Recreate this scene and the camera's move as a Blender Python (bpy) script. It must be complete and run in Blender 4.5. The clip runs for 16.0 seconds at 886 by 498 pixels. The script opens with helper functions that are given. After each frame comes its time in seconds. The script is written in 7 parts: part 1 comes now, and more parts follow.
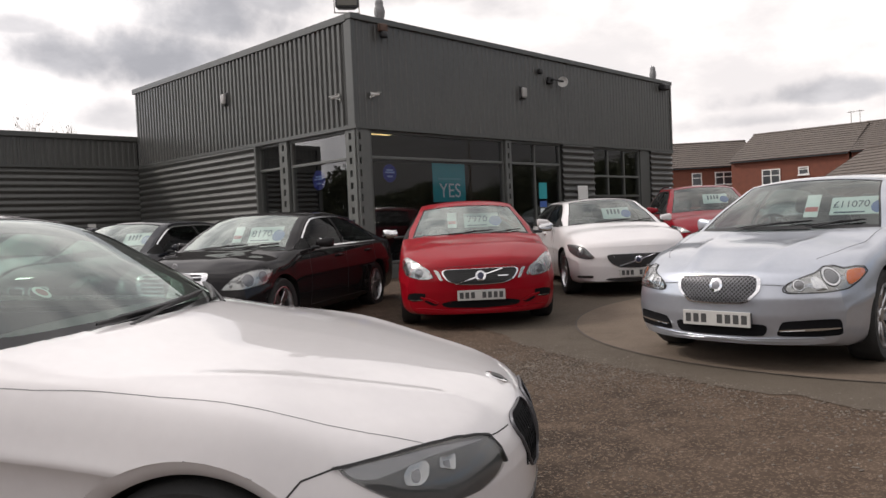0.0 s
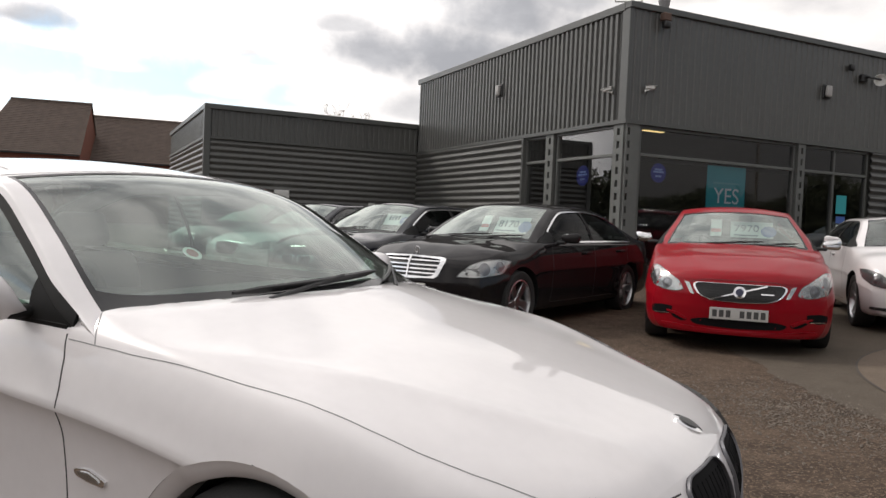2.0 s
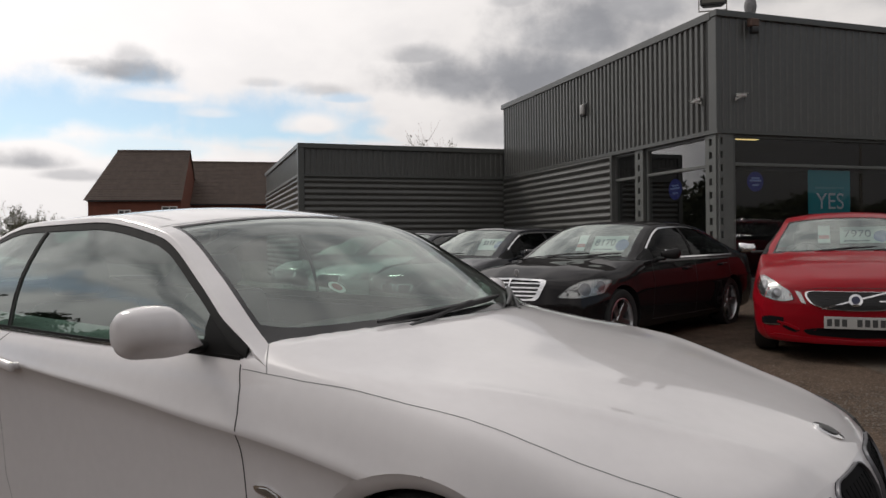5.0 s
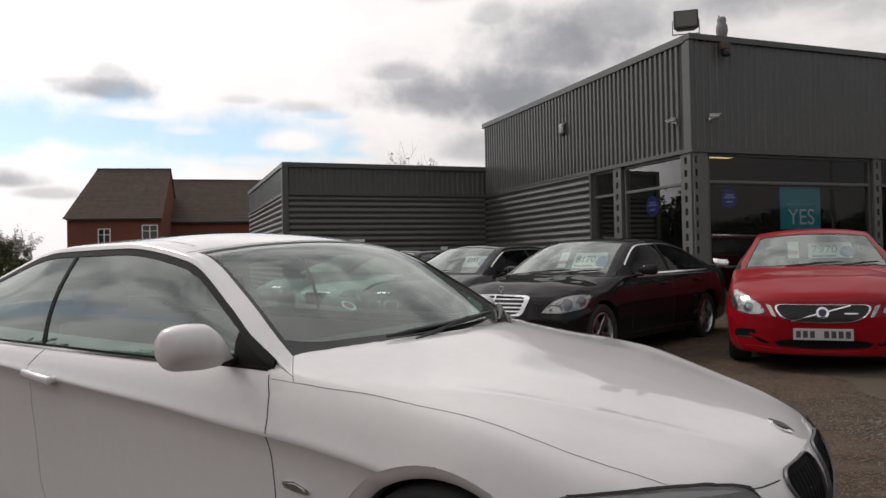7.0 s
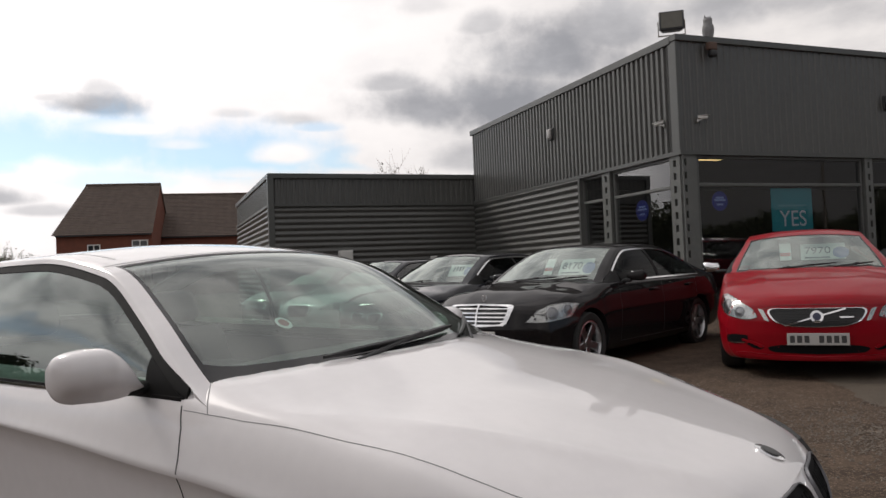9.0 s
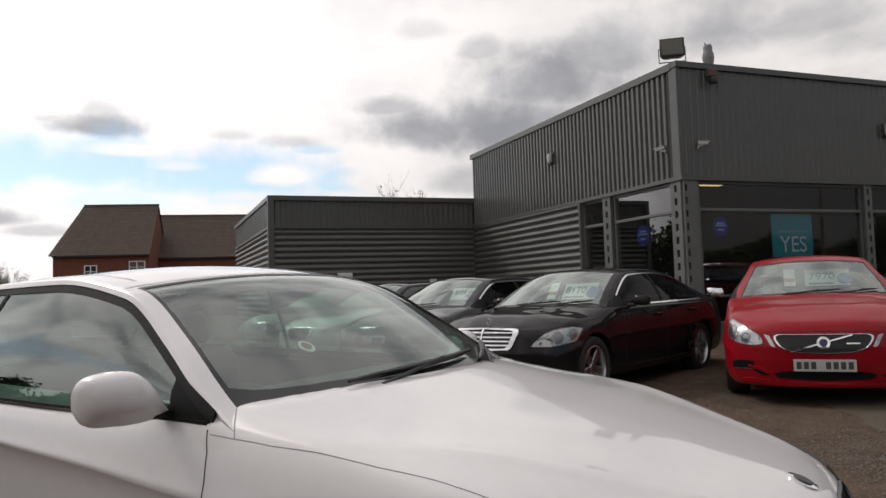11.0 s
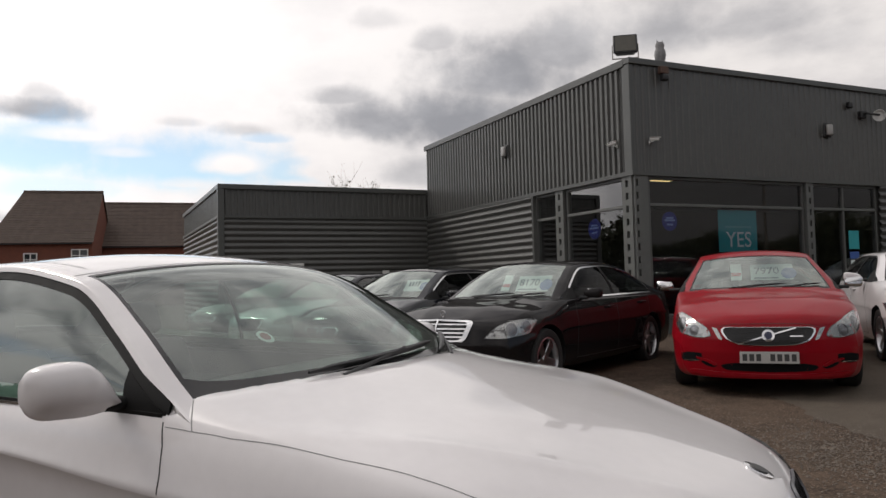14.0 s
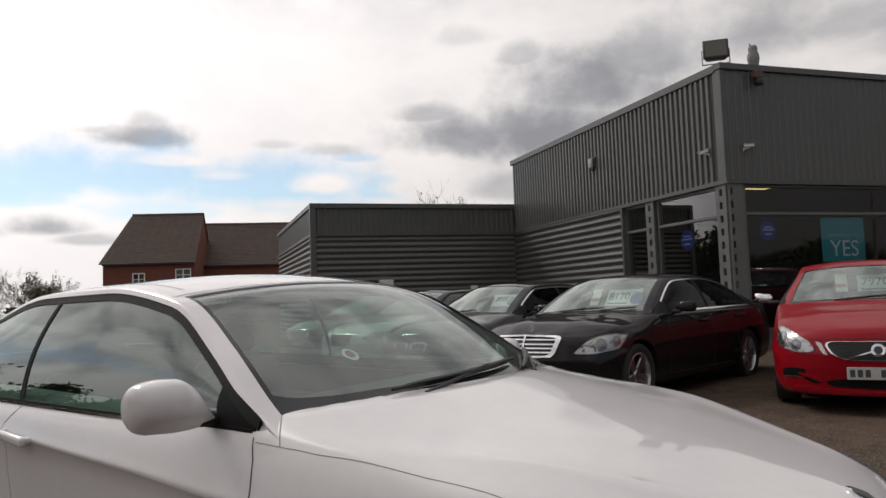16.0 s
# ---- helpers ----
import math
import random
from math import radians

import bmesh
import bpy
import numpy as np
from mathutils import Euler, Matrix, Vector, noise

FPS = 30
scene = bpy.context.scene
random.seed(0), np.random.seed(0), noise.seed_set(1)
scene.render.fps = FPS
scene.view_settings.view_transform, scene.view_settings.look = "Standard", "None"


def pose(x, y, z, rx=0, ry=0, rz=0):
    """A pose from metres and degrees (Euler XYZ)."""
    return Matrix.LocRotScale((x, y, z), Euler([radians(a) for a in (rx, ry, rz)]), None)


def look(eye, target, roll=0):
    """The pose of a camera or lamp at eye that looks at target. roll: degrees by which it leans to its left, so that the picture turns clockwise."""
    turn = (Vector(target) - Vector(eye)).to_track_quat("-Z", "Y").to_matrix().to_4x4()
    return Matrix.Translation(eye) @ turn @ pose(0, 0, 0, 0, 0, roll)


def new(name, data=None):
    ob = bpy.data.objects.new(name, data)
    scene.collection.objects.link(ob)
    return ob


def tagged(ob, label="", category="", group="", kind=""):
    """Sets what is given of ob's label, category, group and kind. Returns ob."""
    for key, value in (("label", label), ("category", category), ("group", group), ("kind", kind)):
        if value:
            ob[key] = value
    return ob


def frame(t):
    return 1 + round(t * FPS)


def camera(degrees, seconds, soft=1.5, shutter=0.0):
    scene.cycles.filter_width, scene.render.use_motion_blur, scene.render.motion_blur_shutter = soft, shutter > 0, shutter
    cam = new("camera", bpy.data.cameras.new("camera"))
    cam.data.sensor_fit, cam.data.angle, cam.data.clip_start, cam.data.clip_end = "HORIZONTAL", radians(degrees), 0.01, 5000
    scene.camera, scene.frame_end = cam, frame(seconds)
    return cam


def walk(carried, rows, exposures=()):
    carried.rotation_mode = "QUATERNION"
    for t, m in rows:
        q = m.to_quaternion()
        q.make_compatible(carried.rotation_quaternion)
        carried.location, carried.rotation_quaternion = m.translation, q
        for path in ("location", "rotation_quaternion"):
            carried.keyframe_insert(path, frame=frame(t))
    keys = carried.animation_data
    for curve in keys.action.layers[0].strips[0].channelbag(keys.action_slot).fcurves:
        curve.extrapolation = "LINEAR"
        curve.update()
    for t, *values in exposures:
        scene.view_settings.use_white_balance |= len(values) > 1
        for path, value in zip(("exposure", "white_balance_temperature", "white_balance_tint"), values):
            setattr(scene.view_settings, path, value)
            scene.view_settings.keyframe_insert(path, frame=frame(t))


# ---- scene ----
cam = camera(60.95, 16.0)
PATH = [
    (0, pose(-9.820, -11.741, 1.191, 88.05, 2.56, -46.13)),
    (0.5, pose(-9.660, -11.688, 1.145, 88.27, 1.24, -53.01)),
    (1, pose(-9.509, -11.513, 1.160, 88.01, -1.15, -52.69)),
    (1.5, pose(-9.434, -11.468, 1.164, 88.28, -3.02, -46.24)),
    (2, pose(-9.302, -11.556, 1.159, 87.90, -2.47, -25.55)),
    (2.5, pose(-9.291, -11.574, 1.182, 87.06, -0.07, -18.59)),
    (3, pose(-9.329, -11.571, 1.210, 90.85, 0.77, -13.88)),
    (3.5, pose(-9.358, -11.582, 1.208, 93.39, 1.33, -10.75)),
    (4, pose(-9.407, -11.580, 1.198, 92.17, 1.65, -13.12)),
    (4.5, pose(-9.453, -11.616, 1.182, 90.24, 0.94, -16.87)),
    (4.7, pose(-9.459, -11.620, 1.165, 89.65, 0.63, -18.41)),
    (7, pose(-9.640, -11.900, 1.190, 90.85, 1.17, -20.48)),
    (7.5, pose(-9.558, -11.858, 1.178, 91.13, 0.72, -23.41)),
    (8, pose(-9.434, -11.760, 1.188, 91.18, 1.37, -21.20)),
    (8.5, pose(-9.377, -11.703, 1.183, 91.24, 2.32, -20.78)),
    (11, pose(-9.467, -11.635, 1.189, 93.31, 1.92, -21.13)),
    (11.5, pose(-9.470, -11.621, 1.189, 93.48, 1.78, -19.89)),
    (12, pose(-9.464, -11.632, 1.188, 93.33, 1.81, -20.63)),
    (12.5, pose(-9.470, -11.608, 1.188, 92.93, 2.17, -21.53)),
    (13, pose(-9.488, -11.589, 1.189, 92.59, 2.32, -22.20)),
    (13.5, pose(-9.504, -11.584, 1.187, 92.51, 2.17, -23.75)),
    (14, pose(-9.491, -11.600, 1.186, 92.58, 1.47, -24.82)),
    (14.5, pose(-9.474, -11.609, 1.188, 92.85, 1.04, -22.79)),
    (15, pose(-9.454, -11.638, 1.191, 93.23, 1.39, -20.04)),
    (15.5, pose(-9.455, -11.638, 1.196, 93.57, 1.53, -18.80)),
    (16, pose(-9.470, -11.621, 1.194, 93.90, 2.08, -18.04)),
]
walk(cam, PATH, [(0.0, 0.29, 6580, 13), (1.0, 0.32, 6580, 12), (1.5, 0.38, 6580, 12), (2.0, 0.27, 6570, 11), (2.4, 0.10, 6560, 11), (3.0, -0.1, 6550, 11), (3.45, -0.38, 6540, 11), (4.5, -0.38, 6540, 11), (7.0, -0.20, 6540, 12), (11.0, -0.17, 6540, 12), (12.0, -0.22, 6540, 12), (13.0, -0.20, 6540, 12), (15.2, -0.20, 6560, 12), (16.0, -0.32, 6560, 12)])


# ---- light ----
SUN_AZ, SUN_EL = radians(124), radians(42)
sun_dir = Vector((math.cos(SUN_AZ) * math.cos(SUN_EL), math.sin(SUN_AZ) * math.cos(SUN_EL), math.sin(SUN_EL)))
world = bpy.data.worlds.new("sky")
scene.world = world
world.use_nodes = True
wn, wl = world.node_tree.nodes, world.node_tree.links
wn.clear()


def wnode(kind, **kw):
    n = wn.new(kind)
    for k, v in kw.items():
        n.inputs[k].default_value = v
    return n


sky = wn.new("ShaderNodeTexSky")
sky.sky_type, sky.sun_disc = "NISHITA", False
sky.sun_elevation, sky.sun_rotation = SUN_EL, radians(90) - SUN_AZ
sky.dust_density, sky.ozone_density = 0.2, 3.0
coord = wn.new("ShaderNodeTexCoord")
sep = wn.new("ShaderNodeSeparateXYZ")
wl.new(coord.outputs["Generated"], sep.inputs[0])


def wmath(op, a, b=None, clamp=False):
    n = wn.new("ShaderNodeMath")
    n.operation, n.use_clamp = op, clamp
    for k, v in enumerate((a, b)):
        if v is None:
            continue
        if isinstance(v, (int, float)):
            n.inputs[k].default_value = v
        else:
            wl.new(v, n.inputs[k])
    return n.outputs[0]


azi = wmath("MULTIPLY", wmath("ARCTAN2", sep.outputs[1], sep.outputs[0]), 57.2958)
ele = wmath("MULTIPLY", wmath("ARCSINE", sep.outputs[2]), 57.2958)


def wnoise(scale, detail, rough, shift, squash=2.2):
    m = wn.new("ShaderNodeMapping")
    m.inputs["Location"].default_value = shift
    m.inputs["Scale"].default_value = (1, 1, squash)
    n = wnode("ShaderNodeTexNoise", Scale=scale, Detail=detail, Roughness=rough)
    wl.new(coord.outputs["Generated"], m.inputs[0])
    wl.new(m.outputs[0], n.inputs["Vector"])
    return n.outputs["Fac"]


ragged = wmath("MULTIPLY", wmath("SUBTRACT", wnoise(11.0, 10.0, 0.55, (1.3, 0.4, 2.0), 1.0), 0.5), 2.8)


def cloud_bank(rows):
    """Ragged banks of cloud: azimuth, height, half-width and half-height in degrees, and weight."""
    total = None
    for a0, e0, wa, we, weight in rows:
        da = wmath("DIVIDE", wmath("SUBTRACT", azi, a0), wa)
        up = wmath("DIVIDE", wmath("SUBTRACT", ele, e0), we)
        de = wmath("MAXIMUM", up, wmath("MULTIPLY", up, -1.7))  # flatter below than above
        r = wmath("SQRT", wmath("ADD", wmath("MULTIPLY", da, da), wmath("MULTIPLY", de, de)))
        f = wmath("MULTIPLY", wmath("SUBTRACT", 1.5, wmath("ADD", r, ragged)), 0.85, True)
        f = wmath("MULTIPLY", wmath("MULTIPLY", f, f), wmath("SUBTRACT", 3.0, wmath("MULTIPLY", f, 2.0)))
        f = wmath("MULTIPLY", f, weight * 0.85)
        total = f if total is None else wmath("MAXIMUM", total, f)
    return total


def wramp(fac, stops):
    r = wn.new("ShaderNodeValToRGB")
    r.color_ramp.interpolation = "EASE"
    while len(r.color_ramp.elements) < len(stops):
        r.color_ramp.elements.new(0.5)
    for e, (p, c) in zip(r.color_ramp.elements, stops):
        e.position, e.color = p, (c, c, c, 1)
    wl.new(fac, r.inputs[0])
    return r.outputs[0]


def wmix(fac, a, b):
    n = wn.new("ShaderNodeMix")
    n.data_type = "RGBA"
    for k, v in ((0, fac), (6, a), (7, b)):
        if isinstance(v, (int, float, tuple)):
            n.inputs[k].default_value = v
        else:
            wl.new(v, n.inputs[k])
    return n.outputs[2]


far_dark = wramp(wnoise(5.2, 9.0, 0.55, (0.4, 2.2, 5.0), 1.0), [(0.38, 0.0), (0.66, 0.72)])
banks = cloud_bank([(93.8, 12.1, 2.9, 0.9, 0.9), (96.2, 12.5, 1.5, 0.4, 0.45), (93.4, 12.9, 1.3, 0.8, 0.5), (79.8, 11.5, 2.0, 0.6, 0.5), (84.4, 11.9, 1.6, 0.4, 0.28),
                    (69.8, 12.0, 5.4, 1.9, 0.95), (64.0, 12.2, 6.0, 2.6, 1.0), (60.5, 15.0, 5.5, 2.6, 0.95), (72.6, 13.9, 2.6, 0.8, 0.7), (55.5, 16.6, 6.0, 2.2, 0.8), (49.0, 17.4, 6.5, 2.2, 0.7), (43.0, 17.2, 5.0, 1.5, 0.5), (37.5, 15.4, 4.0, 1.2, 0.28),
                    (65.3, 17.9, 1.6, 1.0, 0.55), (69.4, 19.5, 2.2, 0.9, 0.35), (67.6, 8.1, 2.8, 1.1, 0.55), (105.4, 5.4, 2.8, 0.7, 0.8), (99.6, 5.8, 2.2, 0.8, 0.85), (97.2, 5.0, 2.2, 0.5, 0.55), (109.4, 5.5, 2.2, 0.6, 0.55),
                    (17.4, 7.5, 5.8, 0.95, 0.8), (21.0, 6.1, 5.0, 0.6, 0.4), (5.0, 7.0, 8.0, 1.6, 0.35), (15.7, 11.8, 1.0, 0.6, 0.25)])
high = wn.new("ShaderNodeMapRange")
high.inputs["From Min"].default_value, high.inputs["From Max"].default_value = 19.5, 27.0
wl.new(ele, high.inputs["Value"])
flank_sky = wn.new("ShaderNodeMapRange")
flank_sky.inputs["From Min"].default_value, flank_sky.inputs["From Max"].default_value = 113.0, 126.0
wl.new(wmath("ABSOLUTE", azi), flank_sky.inputs["Value"])
dark = wmath("MAXIMUM", banks, wmath("MULTIPLY", far_dark, wmath("MAXIMUM", high.outputs[0], flank_sky.outputs[0])), True)
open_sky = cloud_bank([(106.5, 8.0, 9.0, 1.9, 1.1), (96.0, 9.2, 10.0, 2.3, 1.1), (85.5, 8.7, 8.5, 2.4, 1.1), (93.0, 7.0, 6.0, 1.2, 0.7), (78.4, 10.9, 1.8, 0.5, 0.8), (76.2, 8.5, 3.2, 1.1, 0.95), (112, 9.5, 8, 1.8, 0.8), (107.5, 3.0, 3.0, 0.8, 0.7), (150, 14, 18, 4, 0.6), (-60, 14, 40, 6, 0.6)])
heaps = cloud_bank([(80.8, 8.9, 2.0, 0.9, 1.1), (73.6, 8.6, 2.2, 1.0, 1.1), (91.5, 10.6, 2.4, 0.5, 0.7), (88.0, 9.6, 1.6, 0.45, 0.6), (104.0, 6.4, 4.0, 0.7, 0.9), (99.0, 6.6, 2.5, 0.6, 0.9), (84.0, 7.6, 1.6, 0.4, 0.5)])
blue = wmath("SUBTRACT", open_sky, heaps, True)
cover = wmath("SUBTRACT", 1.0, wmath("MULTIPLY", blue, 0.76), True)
sunv = wn.new("ShaderNodeVectorMath")
sunv.operation = "DOT_PRODUCT"
wl.new(coord.outputs["Generated"], sunv.inputs[0])
sunv.inputs[1].default_value = sun_dir
glow = wramp(sunv.outputs["Value"], [(0.35, 0.0), (1.0, 1.0)])
puff = wramp(wnoise(5.0, 7.0, 0.58, (2.2, 0.7, 0.3), 2.1), [(0.35, 0.0), (0.65, 1.0)])
cloud_lit = wmix(glow, wmix(puff, (0.78, 0.76, 0.755, 1), (1.02, 0.985, 0.955, 1)), (1.55, 1.51, 1.49, 1))
away = wramp(wmath("ADD", wmath("MULTIPLY", sunv.outputs["Value"], 0.5), 0.5), [(0.14, 0.28), (0.46, 1.0)])
cloud_lit = wmix(away, (0.0, 0.0, 0.0, 1), cloud_lit)
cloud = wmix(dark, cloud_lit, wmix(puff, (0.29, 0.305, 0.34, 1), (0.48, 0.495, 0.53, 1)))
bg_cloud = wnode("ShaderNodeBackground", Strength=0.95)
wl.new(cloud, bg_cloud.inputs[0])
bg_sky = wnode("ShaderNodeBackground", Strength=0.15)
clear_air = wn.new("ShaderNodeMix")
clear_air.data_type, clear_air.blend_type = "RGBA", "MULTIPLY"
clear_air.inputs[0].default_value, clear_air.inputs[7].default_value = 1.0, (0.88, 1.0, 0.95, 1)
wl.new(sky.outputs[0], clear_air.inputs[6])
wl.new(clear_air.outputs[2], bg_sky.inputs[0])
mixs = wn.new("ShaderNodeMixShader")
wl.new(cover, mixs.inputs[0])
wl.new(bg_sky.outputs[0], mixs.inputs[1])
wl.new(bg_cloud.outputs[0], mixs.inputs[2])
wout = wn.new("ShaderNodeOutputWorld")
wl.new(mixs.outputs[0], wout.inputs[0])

sun = new("sun", bpy.data.lights.new("sun", "SUN"))
sun.data.energy, sun.data.angle, sun.data.color = 1.6, radians(11), (1.0, 0.95, 0.88)
sun.matrix_world = look(sun_dir * 60, (0, 0, 0))


# ---- materials ----
def mat(name, color, rough=0.5, metal=0.0, coat=0.0, var=0.0, scale=6.0, bump=0.0, bscale=40.0, spec=0.5, flake=0.0, emit=0.0):
    """A principled material: colour varied at two scales, with fine relief."""
    m = bpy.data.materials.new(name)
    m.use_nodes = True
    nt = m.node_tree
    p = nt.nodes["Principled BSDF"]
    p.inputs["Base Color"].default_value = (*color, 1)
    p.inputs["Roughness"].default_value = rough
    p.inputs["Metallic"].default_value = metal
    p.inputs["Coat Weight"].default_value = coat
    p.inputs["Coat Roughness"].default_value = 0.03
    p.inputs["Specular IOR Level"].default_value = spec
    if emit:
        p.inputs["Emission Color"].default_value = (*color, 1)
        p.inputs["Emission Strength"].default_value = emit
    tc = nt.nodes.new("ShaderNodeTexCoord")
    if var:
        n1 = nt.nodes.new("ShaderNodeTexNoise")
        n1.inputs["Scale"].default_value, n1.inputs["Detail"].default_value = scale, 4
        n2 = nt.nodes.new("ShaderNodeTexNoise")
        n2.inputs["Scale"].default_value, n2.inputs["Detail"].default_value = scale * 13, 3
        add = nt.nodes.new("ShaderNodeMath")
        add.operation = "MULTIPLY_ADD"
        add.inputs[1].default_value = 0.5
        sc = nt.nodes.new("ShaderNodeMath")
        sc.operation = "MULTIPLY"
        sc.inputs[1].default_value = 0.5
        ramp = nt.nodes.new("ShaderNodeValToRGB")
        lo, hi = [max(0.0, c * (1 - var)) for c in color], [min(1.0, c * (1 + var)) for c in color]
        ramp.color_ramp.elements[0].color, ramp.color_ramp.elements[0].position = (*lo, 1), 0.3
        ramp.color_ramp.elements[1].color, ramp.color_ramp.elements[1].position = (*hi, 1), 0.7
        for n in (n1, n2):
            nt.links.new(tc.outputs["Object"], n.inputs["Vector"])
        nt.links.new(n2.outputs["Fac"], sc.inputs[0])
        nt.links.new(n1.outputs["Fac"], add.inputs[0])
        nt.links.new(sc.outputs[0], add.inputs[2])
        nt.links.new(add.outputs[0], ramp.inputs[0])
        nt.links.new(ramp.outputs[0], p.inputs["Base Color"])
        rr = nt.nodes.new("ShaderNodeMapRange")
        rr.inputs["To Min"].default_value, rr.inputs["To Max"].default_value = rough * 0.85, min(1, rough * 1.2)
        nt.links.new(n1.outputs["Fac"], rr.inputs["Value"])
        nt.links.new(rr.outputs[0], p.inputs["Roughness"])
    if bump:
        nb = nt.nodes.new("ShaderNodeTexNoise")
        nb.inputs["Scale"].default_value, nb.inputs["Detail"].default_value = bscale, 5
        bn = nt.nodes.new("ShaderNodeBump")
        bn.inputs["Strength"].default_value, bn.inputs["Distance"].default_value = bump, 0.01
        nt.links.new(tc.outputs["Object"], nb.inputs["Vector"])
        nt.links.new(nb.outputs["Fac"], bn.inputs["Height"])
        nt.links.new(bn.outputs[0], p.inputs["Normal"])
    if flake:
        fk = nt.nodes.new("ShaderNodeTexVoronoi")
        fk.inputs["Scale"].default_value = 900
        fb = nt.nodes.new("ShaderNodeBump")
        fb.inputs["Strength"].default_value, fb.inputs["Distance"].default_value = flake, 0.001
        nt.links.new(tc.outputs["Object"], fk.inputs["Vector"])
        nt.links.new(fk.outputs["Distance"], fb.inputs["Height"])
        nt.links.new(fb.outputs[0], p.inputs["Normal"])
    return m


def glass(name, tint=(0.75, 0.85, 0.8), face=0.08, rough=0.0, gloss=(1, 1, 1), power=4.2):
    """Thin glass: clear, tinted straight through, with a gloss that grows with the angle."""
    m = bpy.data.materials.new(name)
    m.use_nodes = True
    nt = m.node_tree
    nt.nodes.clear()
    out = nt.nodes.new("ShaderNodeOutputMaterial")
    mix = nt.nodes.new("ShaderNodeMixShader")
    tr = nt.nodes.new("ShaderNodeBsdfTransparent")
    tr.inputs[0].default_value = (*tint, 1)
    gl = nt.nodes.new("ShaderNodeBsdfGlossy")
    gl.inputs["Roughness"].default_value = rough
    gl.inputs[0].default_value = (*gloss, 1)
    lw = nt.nodes.new("ShaderNodeLayerWeight")
    lw.inputs[0].default_value = 0.5
    po = nt.nodes.new("ShaderNodeMath")
    po.operation = "POWER"
    po.inputs[1].default_value = power
    nt.links.new(lw.outputs["Facing"], po.inputs[0])
    fr = nt.nodes.new("ShaderNodeMath")
    fr.operation, fr.use_clamp = "MULTIPLY_ADD", True
    fr.inputs[1].default_value, fr.inputs[2].default_value = 1 - face, face
    nt.links.new(po.outputs[0], fr.inputs[0])
    nt.links.new(fr.outputs[0], mix.inputs[0])
    nt.links.new(tr.outputs[0], mix.inputs[1])
    nt.links.new(gl.outputs[0], mix.inputs[2])
    nt.links.new(mix.outputs[0], out.inputs[0])
    return m


M_GREY = mat("grey_cladding", (0.088, 0.089, 0.084), 0.30, 0.0, 0.0, 0.14, 0.7, 0.05, 9)
M_TRIM = mat("grey_trim", (0.085, 0.088, 0.083), 0.32, 0.0, 0.0, 0.10, 2.0, 0.03, 20)
M_STEEL = mat("column_steel", (0.115, 0.12, 0.113), 0.45, 0.0, 0.0, 0.15, 4.0, 0.05, 30)
M_ROOF = mat("roof_felt", (0.06, 0.06, 0.06), 0.9, 0, 0, 0.2, 1.0, 0.2, 20)
M_SHOPGLASS = glass("showroom_glass", (0.60, 0.62, 0.66), 0.066)
M_SIDEPANE = glass("side_showroom_glass", (0.55, 0.58, 0.60), 0.13, power=2.6)
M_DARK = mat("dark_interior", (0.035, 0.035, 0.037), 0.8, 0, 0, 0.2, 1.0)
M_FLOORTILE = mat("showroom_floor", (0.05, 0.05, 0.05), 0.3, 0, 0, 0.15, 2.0)


